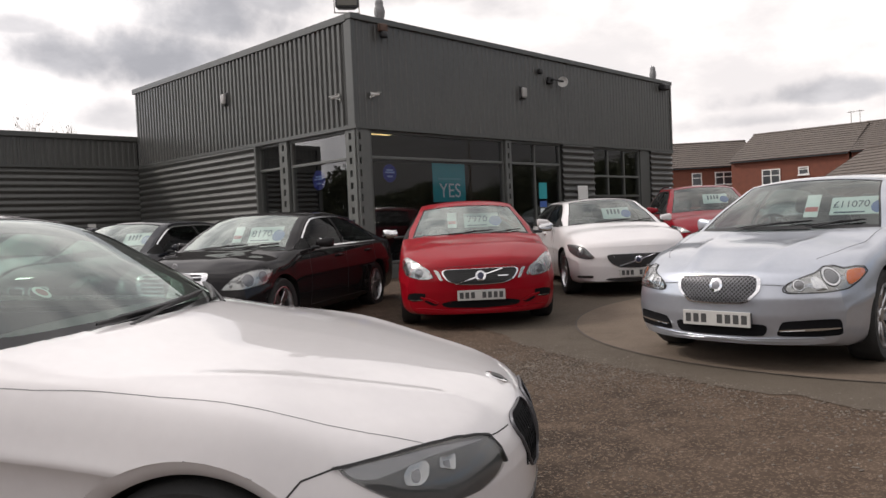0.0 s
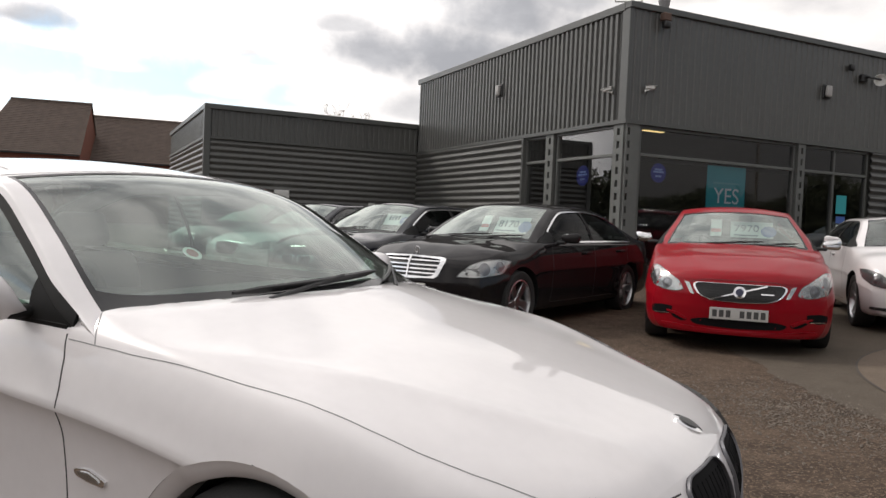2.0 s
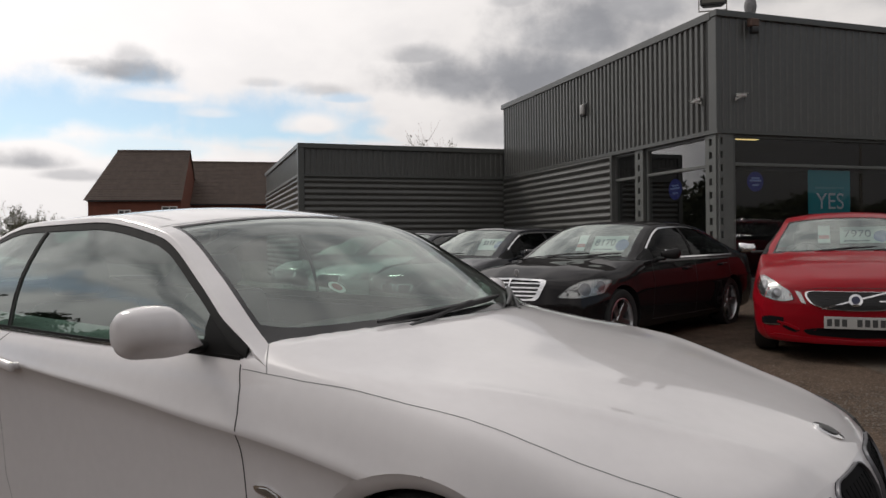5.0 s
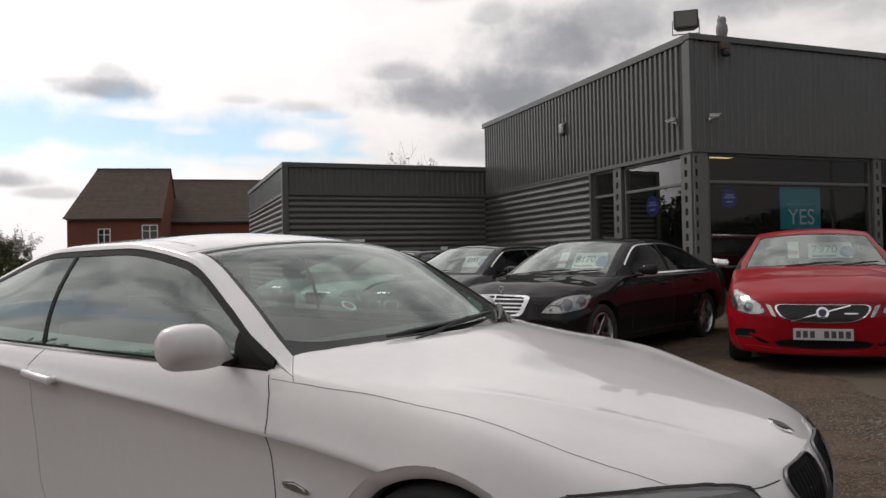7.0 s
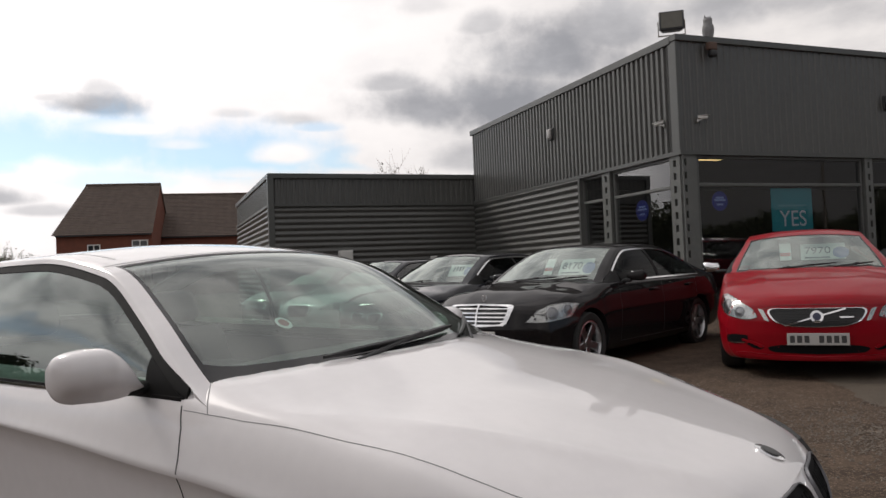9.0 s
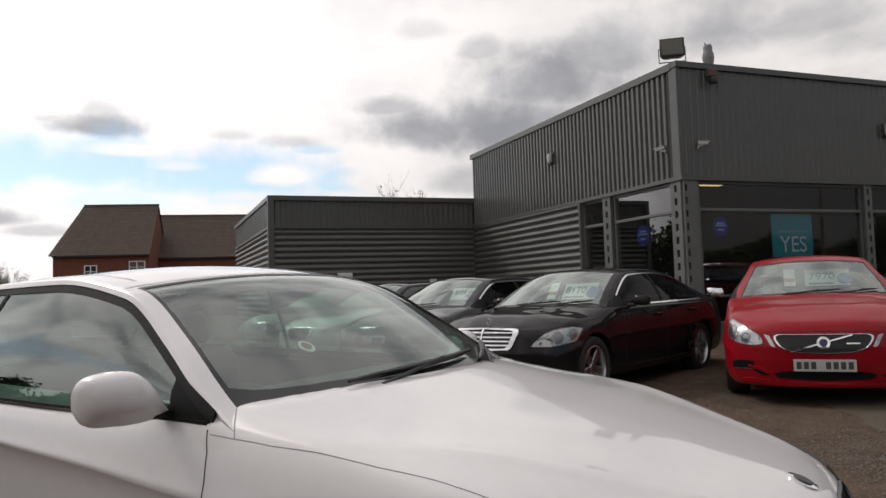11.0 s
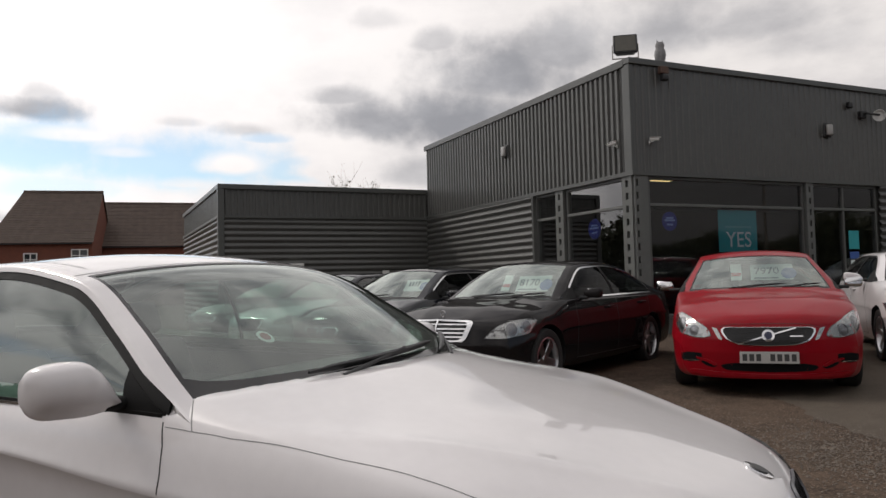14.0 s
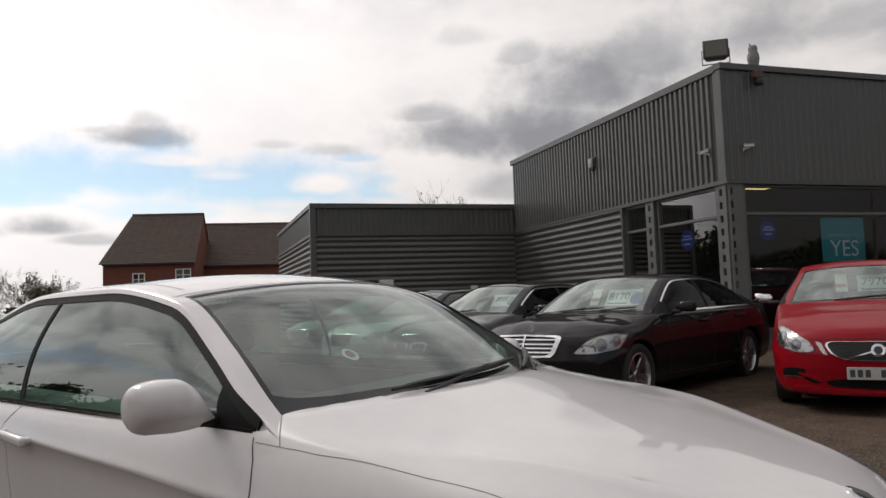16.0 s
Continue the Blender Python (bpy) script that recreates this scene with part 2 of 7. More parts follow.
def yard(name, base, pale, dark2, grain, stains):
    """Worn surfacing: loose pale chips, brown dust, dark patches and fine relief."""
    m = bpy.data.materials.new(name)
    m.use_nodes = True
    nt = m.node_tree
    p = nt.nodes["Principled BSDF"]
    p.inputs["Roughness"].default_value = 0.92
    p.inputs["Specular IOR Level"].default_value = 0.15
    tc = nt.nodes.new("ShaderNodeTexCoord")

    def tex(kind, scale, detail=4.0):
        n = nt.nodes.new(kind)
        n.inputs["Scale"].default_value = scale
        if kind == "ShaderNodeTexNoise":
            n.inputs["Detail"].default_value = detail
            n.inputs["Roughness"].default_value = 0.65
        nt.links.new(tc.outputs["Object"], n.inputs["Vector"])
        return n

    def ramp(src, a, b):
        r = nt.nodes.new("ShaderNodeMapRange")
        r.inputs["From Min"].default_value, r.inputs["From Max"].default_value = a, b
        nt.links.new(src, r.inputs["Value"])
        return r.outputs[0]

    def mixc(fac, a, b):
        n = nt.nodes.new("ShaderNodeMix")
        n.data_type = "RGBA"
        nt.links.new(fac, n.inputs[0])
        for k, v in ((6, a), (7, b)):
            if isinstance(v, tuple):
                n.inputs[k].default_value = (*v, 1)
            else:
                nt.links.new(v, n.inputs[k])
        return n.outputs[2]

    big, mid, chips = tex("ShaderNodeTexNoise", 0.35, 5), tex("ShaderNodeTexNoise", 3.5, 6), tex("ShaderNodeTexVoronoi", grain)
    fine = tex("ShaderNodeTexNoise", grain * 1.7, 3)
    c = mixc(ramp(big.outputs["Fac"], 0.40, 0.62), base, dark2)
    c = mixc(ramp(mid.outputs["Fac"], 0.40, 0.80), c, tuple(0.72 * a + 0.28 * b for a, b in zip(base, pale)))
    sepc = nt.nodes.new("ShaderNodeSeparateColor")
    nt.links.new(chips.outputs["Color"], sepc.inputs[0])
    mul = nt.nodes.new("ShaderNodeMath")
    mul.operation = "MULTIPLY"
    nt.links.new(ramp(sepc.outputs[0], stains, 1.0), mul.inputs[0])
    nt.links.new(ramp(fine.outputs["Fac"], 0.42, 0.62), mul.inputs[1])
    c = mixc(mul.outputs[0], c, pale)
    nt.links.new(c, p.inputs["Base Color"])
    bn = nt.nodes.new("ShaderNodeBump")
    bn.inputs["Strength"].default_value, bn.inputs["Distance"].default_value = 0.7, 0.012
    nt.links.new(sepc.outputs[1], bn.inputs["Height"])
    nt.links.new(bn.outputs[0], p.inputs["Normal"])
    return m


M_ASPHALT = yard("asphalt", (0.063, 0.044, 0.032), (0.215, 0.157, 0.115), (0.036, 0.0265, 0.0205), 75.0, 0.5)
M_CONC = yard("concrete", (0.098, 0.081, 0.064), (0.138, 0.115, 0.092), (0.074, 0.061, 0.049), 130.0, 0.5)
M_CIRCLE = yard("worn_concrete", (0.152, 0.119, 0.093), (0.205, 0.166, 0.134), (0.112, 0.088, 0.068), 130.0, 0.5)
M_CHIPS = mat("stone_chippings", (0.13, 0.108, 0.088), 0.9, 0, 0, 0.6, 9.0)
M_STAIN = mat("damp_oil_stain", (0.040, 0.032, 0.026), 0.9, 0, 0, 0.25, 6.0)
M_BRICK = mat("red_brick", (0.165, 0.056, 0.035), 0.85, 0, 0, 0.3, 3.0, 0.3, 30)
M_TILE_BROWN = mat("brown_roof_tile", (0.108, 0.080, 0.066), 0.8, 0, 0, 0.35, 2.0, 0.3, 14)
M_TILE_GREY = mat("grey_brown_roof_tile", (0.108, 0.090, 0.079), 0.8, 0, 0, 0.3, 2.0, 0.3, 14)
M_WHITE = mat("white_upvc", (0.75, 0.75, 0.73), 0.4, 0, 0, 0.06, 4.0)
M_BLACK = mat("black_plastic", (0.015, 0.015, 0.016), 0.45, 0, 0, 0.2, 20.0)
M_RUBBER = mat("tyre_rubber", (0.02, 0.02, 0.02), 0.75, 0, 0, 0.3, 30.0, 0.2, 90)
M_GAP = mat("panel_gap", (0.03, 0.03, 0.03), 0.8)
M_VOID = mat("dark_grille", (0.007, 0.007, 0.008), 0.8, spec=0.1)
M_BOWL = mat("silvered_bowl", (0.40, 0.40, 0.40), 0.25, 0.9, 0, 0.1, 30.0)
M_JOINT = mat("dirty_joint", (0.055, 0.046, 0.038), 0.9, 0, 0, 0.5, 5.0)
M_CHROME = mat("chrome", (0.75, 0.75, 0.76), 0.12, 1.0)
M_ALLOY = mat("alloy_rim", (0.50, 0.50, 0.51), 0.3, 1.0, 0, 0.08, 12.0)
M_LAMPGLASS = glass("lamp_glass", (0.93, 0.94, 0.94), 0.08)
M_CARGLASS = glass("windscreen_glass", (0.62, 0.72, 0.67), 0.24, gloss=(0.93, 1, 0.95))
M_SIDEGLASS = glass("car_side_glass", (0.34, 0.40, 0.37), 0.07)
M_COUPEGLASS = glass("coupe_side_glass", (0.34, 0.45, 0.40), 0.17, gloss=(0.91, 0.97, 0.94))
M_COUPESCREEN = glass("coupe_windscreen_glass", (0.62, 0.76, 0.68), 0.145, gloss=(0.92, 0.97, 0.945))
M_SEAL = mat("black_rubber_seal", (0.012, 0.012, 0.012), 0.7, 0, 0, 0.2, 30.0, spec=0.2)
M_FRIT = mat("black_printed_glass_edge", (0.010, 0.010, 0.011), 0.10, 0, 0, 0.2, 20.0)
M_DIMSCREEN = glass("dim_windscreen_glass", (0.58, 0.66, 0.63), 0.11, gloss=(0.95, 1, 0.97))
M_ESTATEGLASS = glass("grey_side_glass", (0.28, 0.32, 0.31), 0.035, power=5.5)
M_DARKGLASS = glass("tinted_car_glass", (0.10, 0.12, 0.115), 0.012, power=8.0)
M_LAMPGREY = mat("lamp_bezel", (0.20, 0.20, 0.21), 0.3, 0.8, 0, 0.1, 30.0)
M_LAMPDARK = mat("dark_lamp_housing", (0.05, 0.05, 0.052), 0.6, 0.0, 0, 0.3, 14.0)
M_MESH = mat("dark_chrome_mesh", (0.17, 0.17, 0.18), 0.5, 1.0)
M_LINING = mat("grey_cabin_lining", (0.11, 0.11, 0.105), 0.85, 0, 0, 0.15, 20.0)
M_REFLECTOR = mat("lamp_reflector", (0.42, 0.42, 0.41), 0.18, 0.85, 0, 0.25, 24.0, 0.35, 26)
M_AMBER = mat("amber_lens", (0.75, 0.16, 0.02), 0.25, 0, 0.5, 0.1, 30.0)
M_CABIN = mat("cabin_trim", (0.03, 0.03, 0.032), 0.7, 0, 0, 0.25, 12.0, 0.2, 60)
M_CABIN_TAN = mat("cabin_leather", (0.16, 0.14, 0.12), 0.6, 0, 0, 0.2, 12.0, 0.2, 60)
M_PLATE = mat("number_plate", (0.47, 0.46, 0.44), 0.4, 0, 0, 0.05, 20.0)
M_PLATE_TXT = mat("plate_black", (0.05, 0.05, 0.05), 0.5)
M_PAPER = mat("price_card", (0.64, 0.72, 0.72), 0.7, 0, 0, 0.06, 12.0)
M_PAPER_BLUE = mat("price_card_blue", (0.05, 0.12, 0.38), 0.6, 0, 0, 0.1, 12.0)
M_PAPER_RED = mat("card_red", (0.5, 0.06, 0.06), 0.6, 0, 0, 0.1, 12.0)
M_FADED_RED = mat("faded_red_print", (0.34, 0.12, 0.12), 0.7)
M_BADGEBLUE = mat("dark_blue_badge", (0.03, 0.034, 0.075), 0.35)
M_INK = mat("card_ink", (0.02, 0.05, 0.09), 0.6)
M_TEAL_PALE = mat("poster_faint_print", (0.10, 0.42, 0.45), 0.5)
M_TEAL = mat("teal_poster", (0.02, 0.33, 0.36), 0.5, 0, 0, 0.06, 3.0)
M_POSTERTXT = mat("poster_white", (0.75, 0.8, 0.8), 0.5)
M_BLUESIGN = mat("blue_window_sign", (0.010, 0.022, 0.26), 0.5, 0, 0, 0.1, 5.0)
M_SIGNTXT = mat("sign_pale_blue", (0.25, 0.35, 0.7), 0.5)
M_GALV = mat("weathered_steel", (0.25, 0.225, 0.195), 0.55, 0.5, 0, 0.2, 3.0, 0.1, 30)
M_DIFFUSER = mat("grey_lamp_diffuser", (0.36, 0.35, 0.34), 0.4, 0, 0, 0.1, 20.0)
M_CAMWHITE = mat("white_enamel", (0.62, 0.62, 0.6), 0.4, 0, 0, 0.1, 20.0)
M_OWL = mat("grey_plastic_owl", (0.22, 0.22, 0.225), 0.7, 0, 0, 0.3, 25.0, 0.3, 60)
M_BARK = mat("bark", (0.30, 0.27, 0.235), 0.9, 0, 0, 0.3, 8.0, 0.4, 40)
M_BUD = mat("brown_bud", (0.20, 0.17, 0.13), 0.9, 0, 0, 0.3, 4.0)
M_LEAF = mat("leaf_green", (0.065, 0.075, 0.025), 0.8, 0, 0, 0.5, 2.0)
M_HEDGE = mat("dark_evergreen_leaf", (0.055, 0.062, 0.032), 0.8, 0, 0, 0.5, 2.0)
M_PAINT_WHITE = mat("white_car_paint", (0.675, 0.652, 0.656), 0.32, 0.0, 1.0, 0.03, 2.0, spec=0.25)
M_SEAM_GREY = mat("grey_panel_gap", (0.24, 0.24, 0.24), 0.8)
M_PAINT_BLACK = mat("black_car_paint", (0.013, 0.0115, 0.012), 0.25, 0.0, 0.55, 0.2, 2.0, spec=0.0)
M_PAINT_RED = mat("red_car_paint", (0.255, 0.0035, 0.010), 0.3, 0.0, 0.36, 0.05, 2.0, spec=0.1)
M_PAINT_CRIMSON = mat("dark_red_car_paint", (0.19, 0.003, 0.010), 0.3, 0.0, 0.4, 0.05, 2.0, spec=0.1)
M_PAINT_SILVER = mat("silver_car_paint", (0.475, 0.503, 0.560), 0.31, 0.72, 1.0, 0.04, 2.0)
M_PAINT_NAVY = mat("dark_blue_car_paint", (0.012, 0.013, 0.018), 0.25, 0.0, 1.0, 0.2, 2.0, spec=0.0)
M_PAINT_GREY = mat("grey_car_paint", (0.045, 0.042, 0.045), 0.3, 0.4, 1.0, 0.1, 2.0)
M_PAINT_CREAM = mat("cream_car_paint", (0.66, 0.64, 0.56), 0.32, 0.0, 1.0, 0.03, 2.0, spec=0.25)
M_PAINT_PALE = mat("pale_silver_car_paint", (0.60, 0.63, 0.65), 0.33, 0.4, 1.0, 0.04, 2.0)


# ---- mesh helpers ----
def mesh_of(name, bm, material, smooth=None):
    me = bpy.data.meshes.new(name)
    bmesh.ops.recalc_face_normals(bm, faces=bm.faces)
    bm.to_mesh(me)
    bm.free()
    for m in material if isinstance(material, (list, tuple)) else [material]:
        me.materials.append(m)
    if smooth is not None:
        me.shade_smooth()
        me.set_sharp_from_angle(angle=radians(smooth))
    return me


def part(name, bm, material, parent, label="", smooth=None):
    ob = new(name, mesh_of(name, bm, material, smooth))
    ob.parent = parent
    return tagged(ob, label)


def thing(name, m, label, category, group="", kind=""):
    ob = new(name)
    ob.matrix_world = m
    return tagged(ob, label, category, group, kind)


def box(bm, lo, hi, bevel=0.0, m=None, seg=1):
    """An upright box between two corners, with bevelled edges, moved by m."""
    c, s = [(a + b) / 2 for a, b in zip(lo, hi)], [abs(b - a) for a, b in zip(lo, hi)]
    made = bmesh.ops.create_cube(bm, size=1.0, matrix=Matrix.LocRotScale(c, None, s))
    vs = made["verts"]
    if bevel:
        es = list({e for v in vs for e in v.link_edges})
        r = bmesh.ops.bevel(bm, geom=es, offset=min(bevel, min(s) * 0.45), segments=seg, affect="EDGES", profile=0.5)
        vs = list({v for v in r["verts"]} | {v for v in vs if v.is_valid})
    if m is not None:
        bmesh.ops.transform(bm, matrix=m, verts=vs)
    return vs


def cyl(bm, a, b, r0, r1=None, n=16):
    """A round bar from a to b."""
    a, b = Vector(a), Vector(b)
    m = Matrix.Translation((a + b) / 2) @ (b - a).to_track_quat("Z", "Y").to_matrix().to_4x4()
    return bmesh.ops.create_cone(bm, cap_ends=True, segments=n, radius1=r0, radius2=r0 if r1 is None else r1, depth=(b - a).length, matrix=m)["verts"]


def lathe(bm, profile, n=32, m=None, closed=False):
    """Turn (radius, along) points round the y axis."""
    rings = []
    for r, y in profile:
        rings.append([bm.verts.new((r * math.cos(2 * math.pi * k / n), y, r * math.sin(2 * math.pi * k / n))) for k in range(n)])
    pairs = list(zip(rings, rings[1:])) + ([(rings[-1], rings[0])] if closed else [])
    for p, q in pairs:
        for k in range(n):
            bm.faces.new((p[k], p[(k + 1) % n], q[(k + 1) % n], q[k]))
    vs = [v for r in rings for v in r]
    if m is not None:
        bmesh.ops.transform(bm, matrix=m, verts=vs)
    return vs


def grid(bm, fn, us, vs):
    rows = [[bm.verts.new(fn(u, v)) for v in vs] for u in us]
    for p, q in zip(rows, rows[1:]):
        for k in range(len(vs) - 1):
            try:
                bm.faces.new((p[k], p[k + 1], q[k + 1], q[k]))
            except ValueError:
                pass
    return rows


def span(a, b, n):
    return [a + (b - a) * k / n for k in range(n + 1)]


def text_mesh(name, words, size, depth, m, material, parent, label=""):
    """Lettering in the built-in font as a mesh."""
    cu = bpy.data.curves.new(name, "FONT")
    cu.body, cu.size, cu.extrude, cu.align_x, cu.align_y = words, size, depth, "CENTER", "CENTER"
    tmp = bpy.data.objects.new(name, cu)
    scene.collection.objects.link(tmp)
    me = bpy.data.meshes.new_from_object(tmp.evaluated_get(bpy.context.evaluated_depsgraph_get()))
    bpy.data.objects.remove(tmp)
    me.name = name
    me.materials.clear()
    me.materials.append(material)
    me.transform(m)
    ob = new(name, me)
    ob.parent = parent
    return tagged(ob, label)


def ground_z(x):
    """The yard falls gently towards a shallow channel and rises again beyond it."""
    return 0.067 + 0.0158 * x if x > -9.5 else -0.083 + 0.022 * min(6.0, -9.5 - x)


def on_ground(x, y, heading, tilt=0.0158):
    """A pose on the gently sloping yard, turned to a heading in degrees from +x."""
    return Matrix.Translation((x, y, ground_z(x))) @ Matrix.Rotation(-math.atan(tilt), 4, "Y") @ Matrix.Rotation(radians(heading), 4, "Z")


# ---- ground ----
def structure(name, bm, material, label, smooth=None):
    return tagged(new(name, mesh_of(name, bm, material, smooth)), label, name.rstrip("_0123456789").split("_")[0], "", "structure")


def flat(points, lift):
    bm = bmesh.new()
    bm.faces.new([bm.verts.new((x, y, ground_z(x) + lift)) for x, y in points])
    return bm


bm = bmesh.new()
xs = [-900, -60, -15.5, -9.5, -5, 0, 20, 60, 900]
ys = [-900, -60, -14, -5, 0, 20, 60, 900]
grid(bm, lambda x, y: Vector((x, y, ground_z(max(-60, min(60, x))))), xs, ys)
structure("ground", bm, M_ASPHALT, "worn brown-grey gravelly asphalt yard")

rng = random.Random(4)
edge = [(-2.2, -3.6), (-3.2, -5.6), (-3.75, -6.6), (-4.5, -7.9), (-4.72, -8.84), (-4.84, -9.6), (-5.05, -11.1), (-5.5, -13.2), (-6.4, -16)]
fine = []
for (x0, y0), (x1, y1) in zip(edge, edge[1:]):
    for k in range(28):
        f = k / 28
        yy = y0 + (y1 - y0) * f
        fine.append((x0 + (x1 - x0) * f + 0.10 * noise.noise(Vector((yy * 2.3, 0.4, 0))) + rng.uniform(-0.03, 0.03), yy))
r2 = random.Random(9)
bm = bmesh.new()
for _ in range(9000):  # loose chippings, thickest along the ragged edge of the apron
    pick = r2.random()
    if pick < 0.22:  # a swept-up drift of paler stones
        x, y = r2.gauss(-5.0, 0.35), r2.gauss(-8.2, 0.45)
    elif pick < 0.55:
        i = r2.randrange(len(fine) - 1)
        x, y = fine[i][0] - abs(r2.gauss(0, 0.45)) + 0.12, fine[i][1] + r2.gauss(0, 0.2)
    else:
        x, y = r2.uniform(-9.3, -4.6), r2.uniform(-12.0, -5.5)
    if x > -4.3 and y > -7.2:
        continue
    s = r2.uniform(0.004, 0.011)
    c = Vector((x, y, ground_z(x) + s * 0.35))
    ring = [bm.verts.new(c + Vector((s * r2.uniform(0.7, 1.3) * math.cos(a), s * r2.uniform(0.7, 1.3) * math.sin(a), r2.uniform(-0.3, 0.2) * s))) for a in (0.2, 1.5, 2.8, 4.0, 5.3)]
    tip = bm.verts.new(c + Vector((0, 0, s * r2.uniform(0.5, 0.9))))
    for k in range(5):
        bm.faces.new((ring[k], ring[(k + 1) % 5], tip))
tagged(new("gravel", mesh_of("gravel", bm, M_CHIPS)), "loose pale stone chippings on the asphalt", "gravel", "", "stuff")
structure("pavement", flat(fine + [(-6.4, -16), (14, -16), (14, -3.6)], 0.004), M_CONC, "smooth worn concrete apron with a ragged edge")
bm = bmesh.new()
ring = [(-1.17 + 3.16 * math.cos(a), -9.7 + 3.16 * math.sin(a)) for a in span(0, 2 * math.pi, 95)[:-1]]
bm.faces.new([bm.verts.new((x, y, ground_z(x) + 0.008)) for x, y in ring])
structure("pavement_2", bm, M_CIRCLE, "round pale concrete display pad under a saloon")
bm = bmesh.new()
grid(bm, lambda a, r: Vector((-1.17 + r * math.cos(a), -9.7 + r * math.sin(a), ground_z(-1.17 + r * math.cos(a)) + 0.0105)), span(0, 2 * math.pi, 96), [3.16, 3.178])
structure("trim_pad", bm, M_JOINT, "dark joint round the concrete pad")


rs = random.Random(12)
for cx, cy, rx, ry, lift in ((-3.62, -10.74, 0.34, 0.10, 0.0125), (-4.35, -11.05, 0.42, 0.12, 0.0075)):
    ph = [rs.uniform(0, 6.28) for _ in range(3)]
    pts = []
    for k in range(40):
        a = 2 * math.pi * k / 40
        f = 1 + 0.22 * math.sin(3 * a + ph[0]) + 0.14 * math.sin(5 * a + ph[1]) + 0.08 * math.sin(9 * a + ph[2])
        pts.append((cx + rx * f * math.cos(a), cy + ry * f * math.sin(a)))
    structure("ground_stain", flat(pts, lift), M_STAIN, "dark damp oil stain on the concrete")


# ---- dealership building ----
def ribbed(length, z0, z1, pitch, depth, top, side):
    """Vertical trapezoid sheeting along +x from 0 to length, facing -y."""
    bm = bmesh.new()
    pts, x = [], 0.0
    while x < length - 1e-6:
        for dx, dy in ((0, 0), (pitch * top, 0), (pitch * (top + side), -depth), (pitch * (1 - side), -depth)):
            if x + dx <= length:
                pts.append((x + dx, dy))
        x += pitch
    pts.append((length, 0))
    grid(bm, lambda p, z: Vector((p[0], p[1], z)), pts, [z0, z1])
    return bm


def louvred(length, z0, z1, pitch, depth):
    """Horizontal rib sheeting along +x, facing -y."""
    bm = bmesh.new()
    pts, z = [], z0
    while z < z1 - 1e-6:
        for k in range(10):
            if z + pitch * k / 10 <= z1:
                pts.append((z + pitch * k / 10, -depth * (0.5 - 0.5 * math.cos(2 * math.pi * k / 10)) ** 0.8))
        z += pitch
    pts.append((z1, 0))
    grid(bm, lambda p, x: Vector((x, p[1], p[0])), pts, [0, length])
    return bm


def moved(bm, m):
    bmesh.ops.transform(bm, matrix=m, verts=bm.verts)
    return bm


def boxes(*items, bevel=0.0):
    bm = bmesh.new()
    for lo, hi in items:
        box(bm, lo, hi, bevel)
    return bm


H, FB = 5.48, 3.24
LX, LY = 13.35, 9.91
# local frame of the side wall: along +y, facing -x
WEST = Matrix(((0, 1, 0, 0), (-1, 0, 0, LY), (0, 0, 1, 0), (0, 0, 0, 1)))  # local x runs from the far end to the corner
building = thing("car_showroom", Matrix.Identity(4), "dark grey metal-clad flat-roofed car showroom with large windows", "building")
part("fascia", moved(ribbed(LX - 0.08, FB, H - 0.1, 0.168, 0.018, 0.34, 0.1), Matrix.Translation((0.05, 0, 0))), M_GREY, building, "dark grey vertical ribbed cladding")
part("fascia", moved(ribbed(LY - 0.2, FB, H - 0.1, 0.168, 0.042, 0.40, 0.10), WEST), M_GREY, building, "dark grey vertical ribbed cladding")
part("corner_trim", boxes(((-0.05, -0.03, FB - 0.02), (0.05, 0.2, H - 0.02)), bevel=0.01), M_TRIM, building)
part("corner_trim", boxes(((LX - 0.03, -0.05, FB - 0.02), (LX + 0.05, 0.15, H - 0.02)), bevel=0.01), M_TRIM, building)
part("roof_cap", boxes(((-0.07, -0.07, H - 0.12), (LX + 0.07, 0.12, H)), ((-0.07, 0.12, H - 0.15), (0.12, LY + 0.05, H)), bevel=0.008), M_TRIM, building)
part("fascia_flashing", boxes(((-0.06, -0.06, FB - 0.06), (LX + 0.05, 0.03, FB + 0.02)), ((-0.06, 0.03, FB - 0.06), (0.03, LY, FB + 0.02))), M_TRIM, building)
part("roof", boxes(((0.12, 0.12, H - 0.35), (LX, LY, H - 0.2))), M_ROOF, building)
part("rear_wall", boxes(((0.0, LY - 0.15, 0), (LX, LY, H - 0.12)), ((LX - 0.15, 0.15, 0), (LX, LY - 0.15, H - 0.12))), M_GREY, building)
part("side_cladding", moved(louvred(LY - 3.66, 0.0, FB - 0.06, 0.17, 0.058), WEST), M_GREY, building, "dark grey horizontal ribbed cladding")
part("end_trim", boxes(((-0.07, 3.60, 0.0), (0.06, 3.68, FB - 0.06)), bevel=0.006), M_TRIM, building)
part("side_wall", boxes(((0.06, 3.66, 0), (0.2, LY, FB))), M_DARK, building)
part("front_cladding", moved(louvred(1.52, 0.0, FB - 0.06, 0.17, 0.058), Matrix.Translation((7.12, 0, 0))), M_GREY, building, "dark grey horizontal ribbed cladding")
part("front_cladding", moved(louvred(LX - 11.92, 0.0, FB - 0.06, 0.17, 0.058), Matrix.Translation((11.92, 0, 0))), M_GREY, building, "dark grey horizontal ribbed cladding")
part("front_wall", boxes(((7.12, 0.06, 0), (8.64, 0.2, FB))), M_TRIM, building)
part("front_wall", boxes(((11.34, 0.06, 0), (LX, 0.2, FB))), M_TRIM, building)
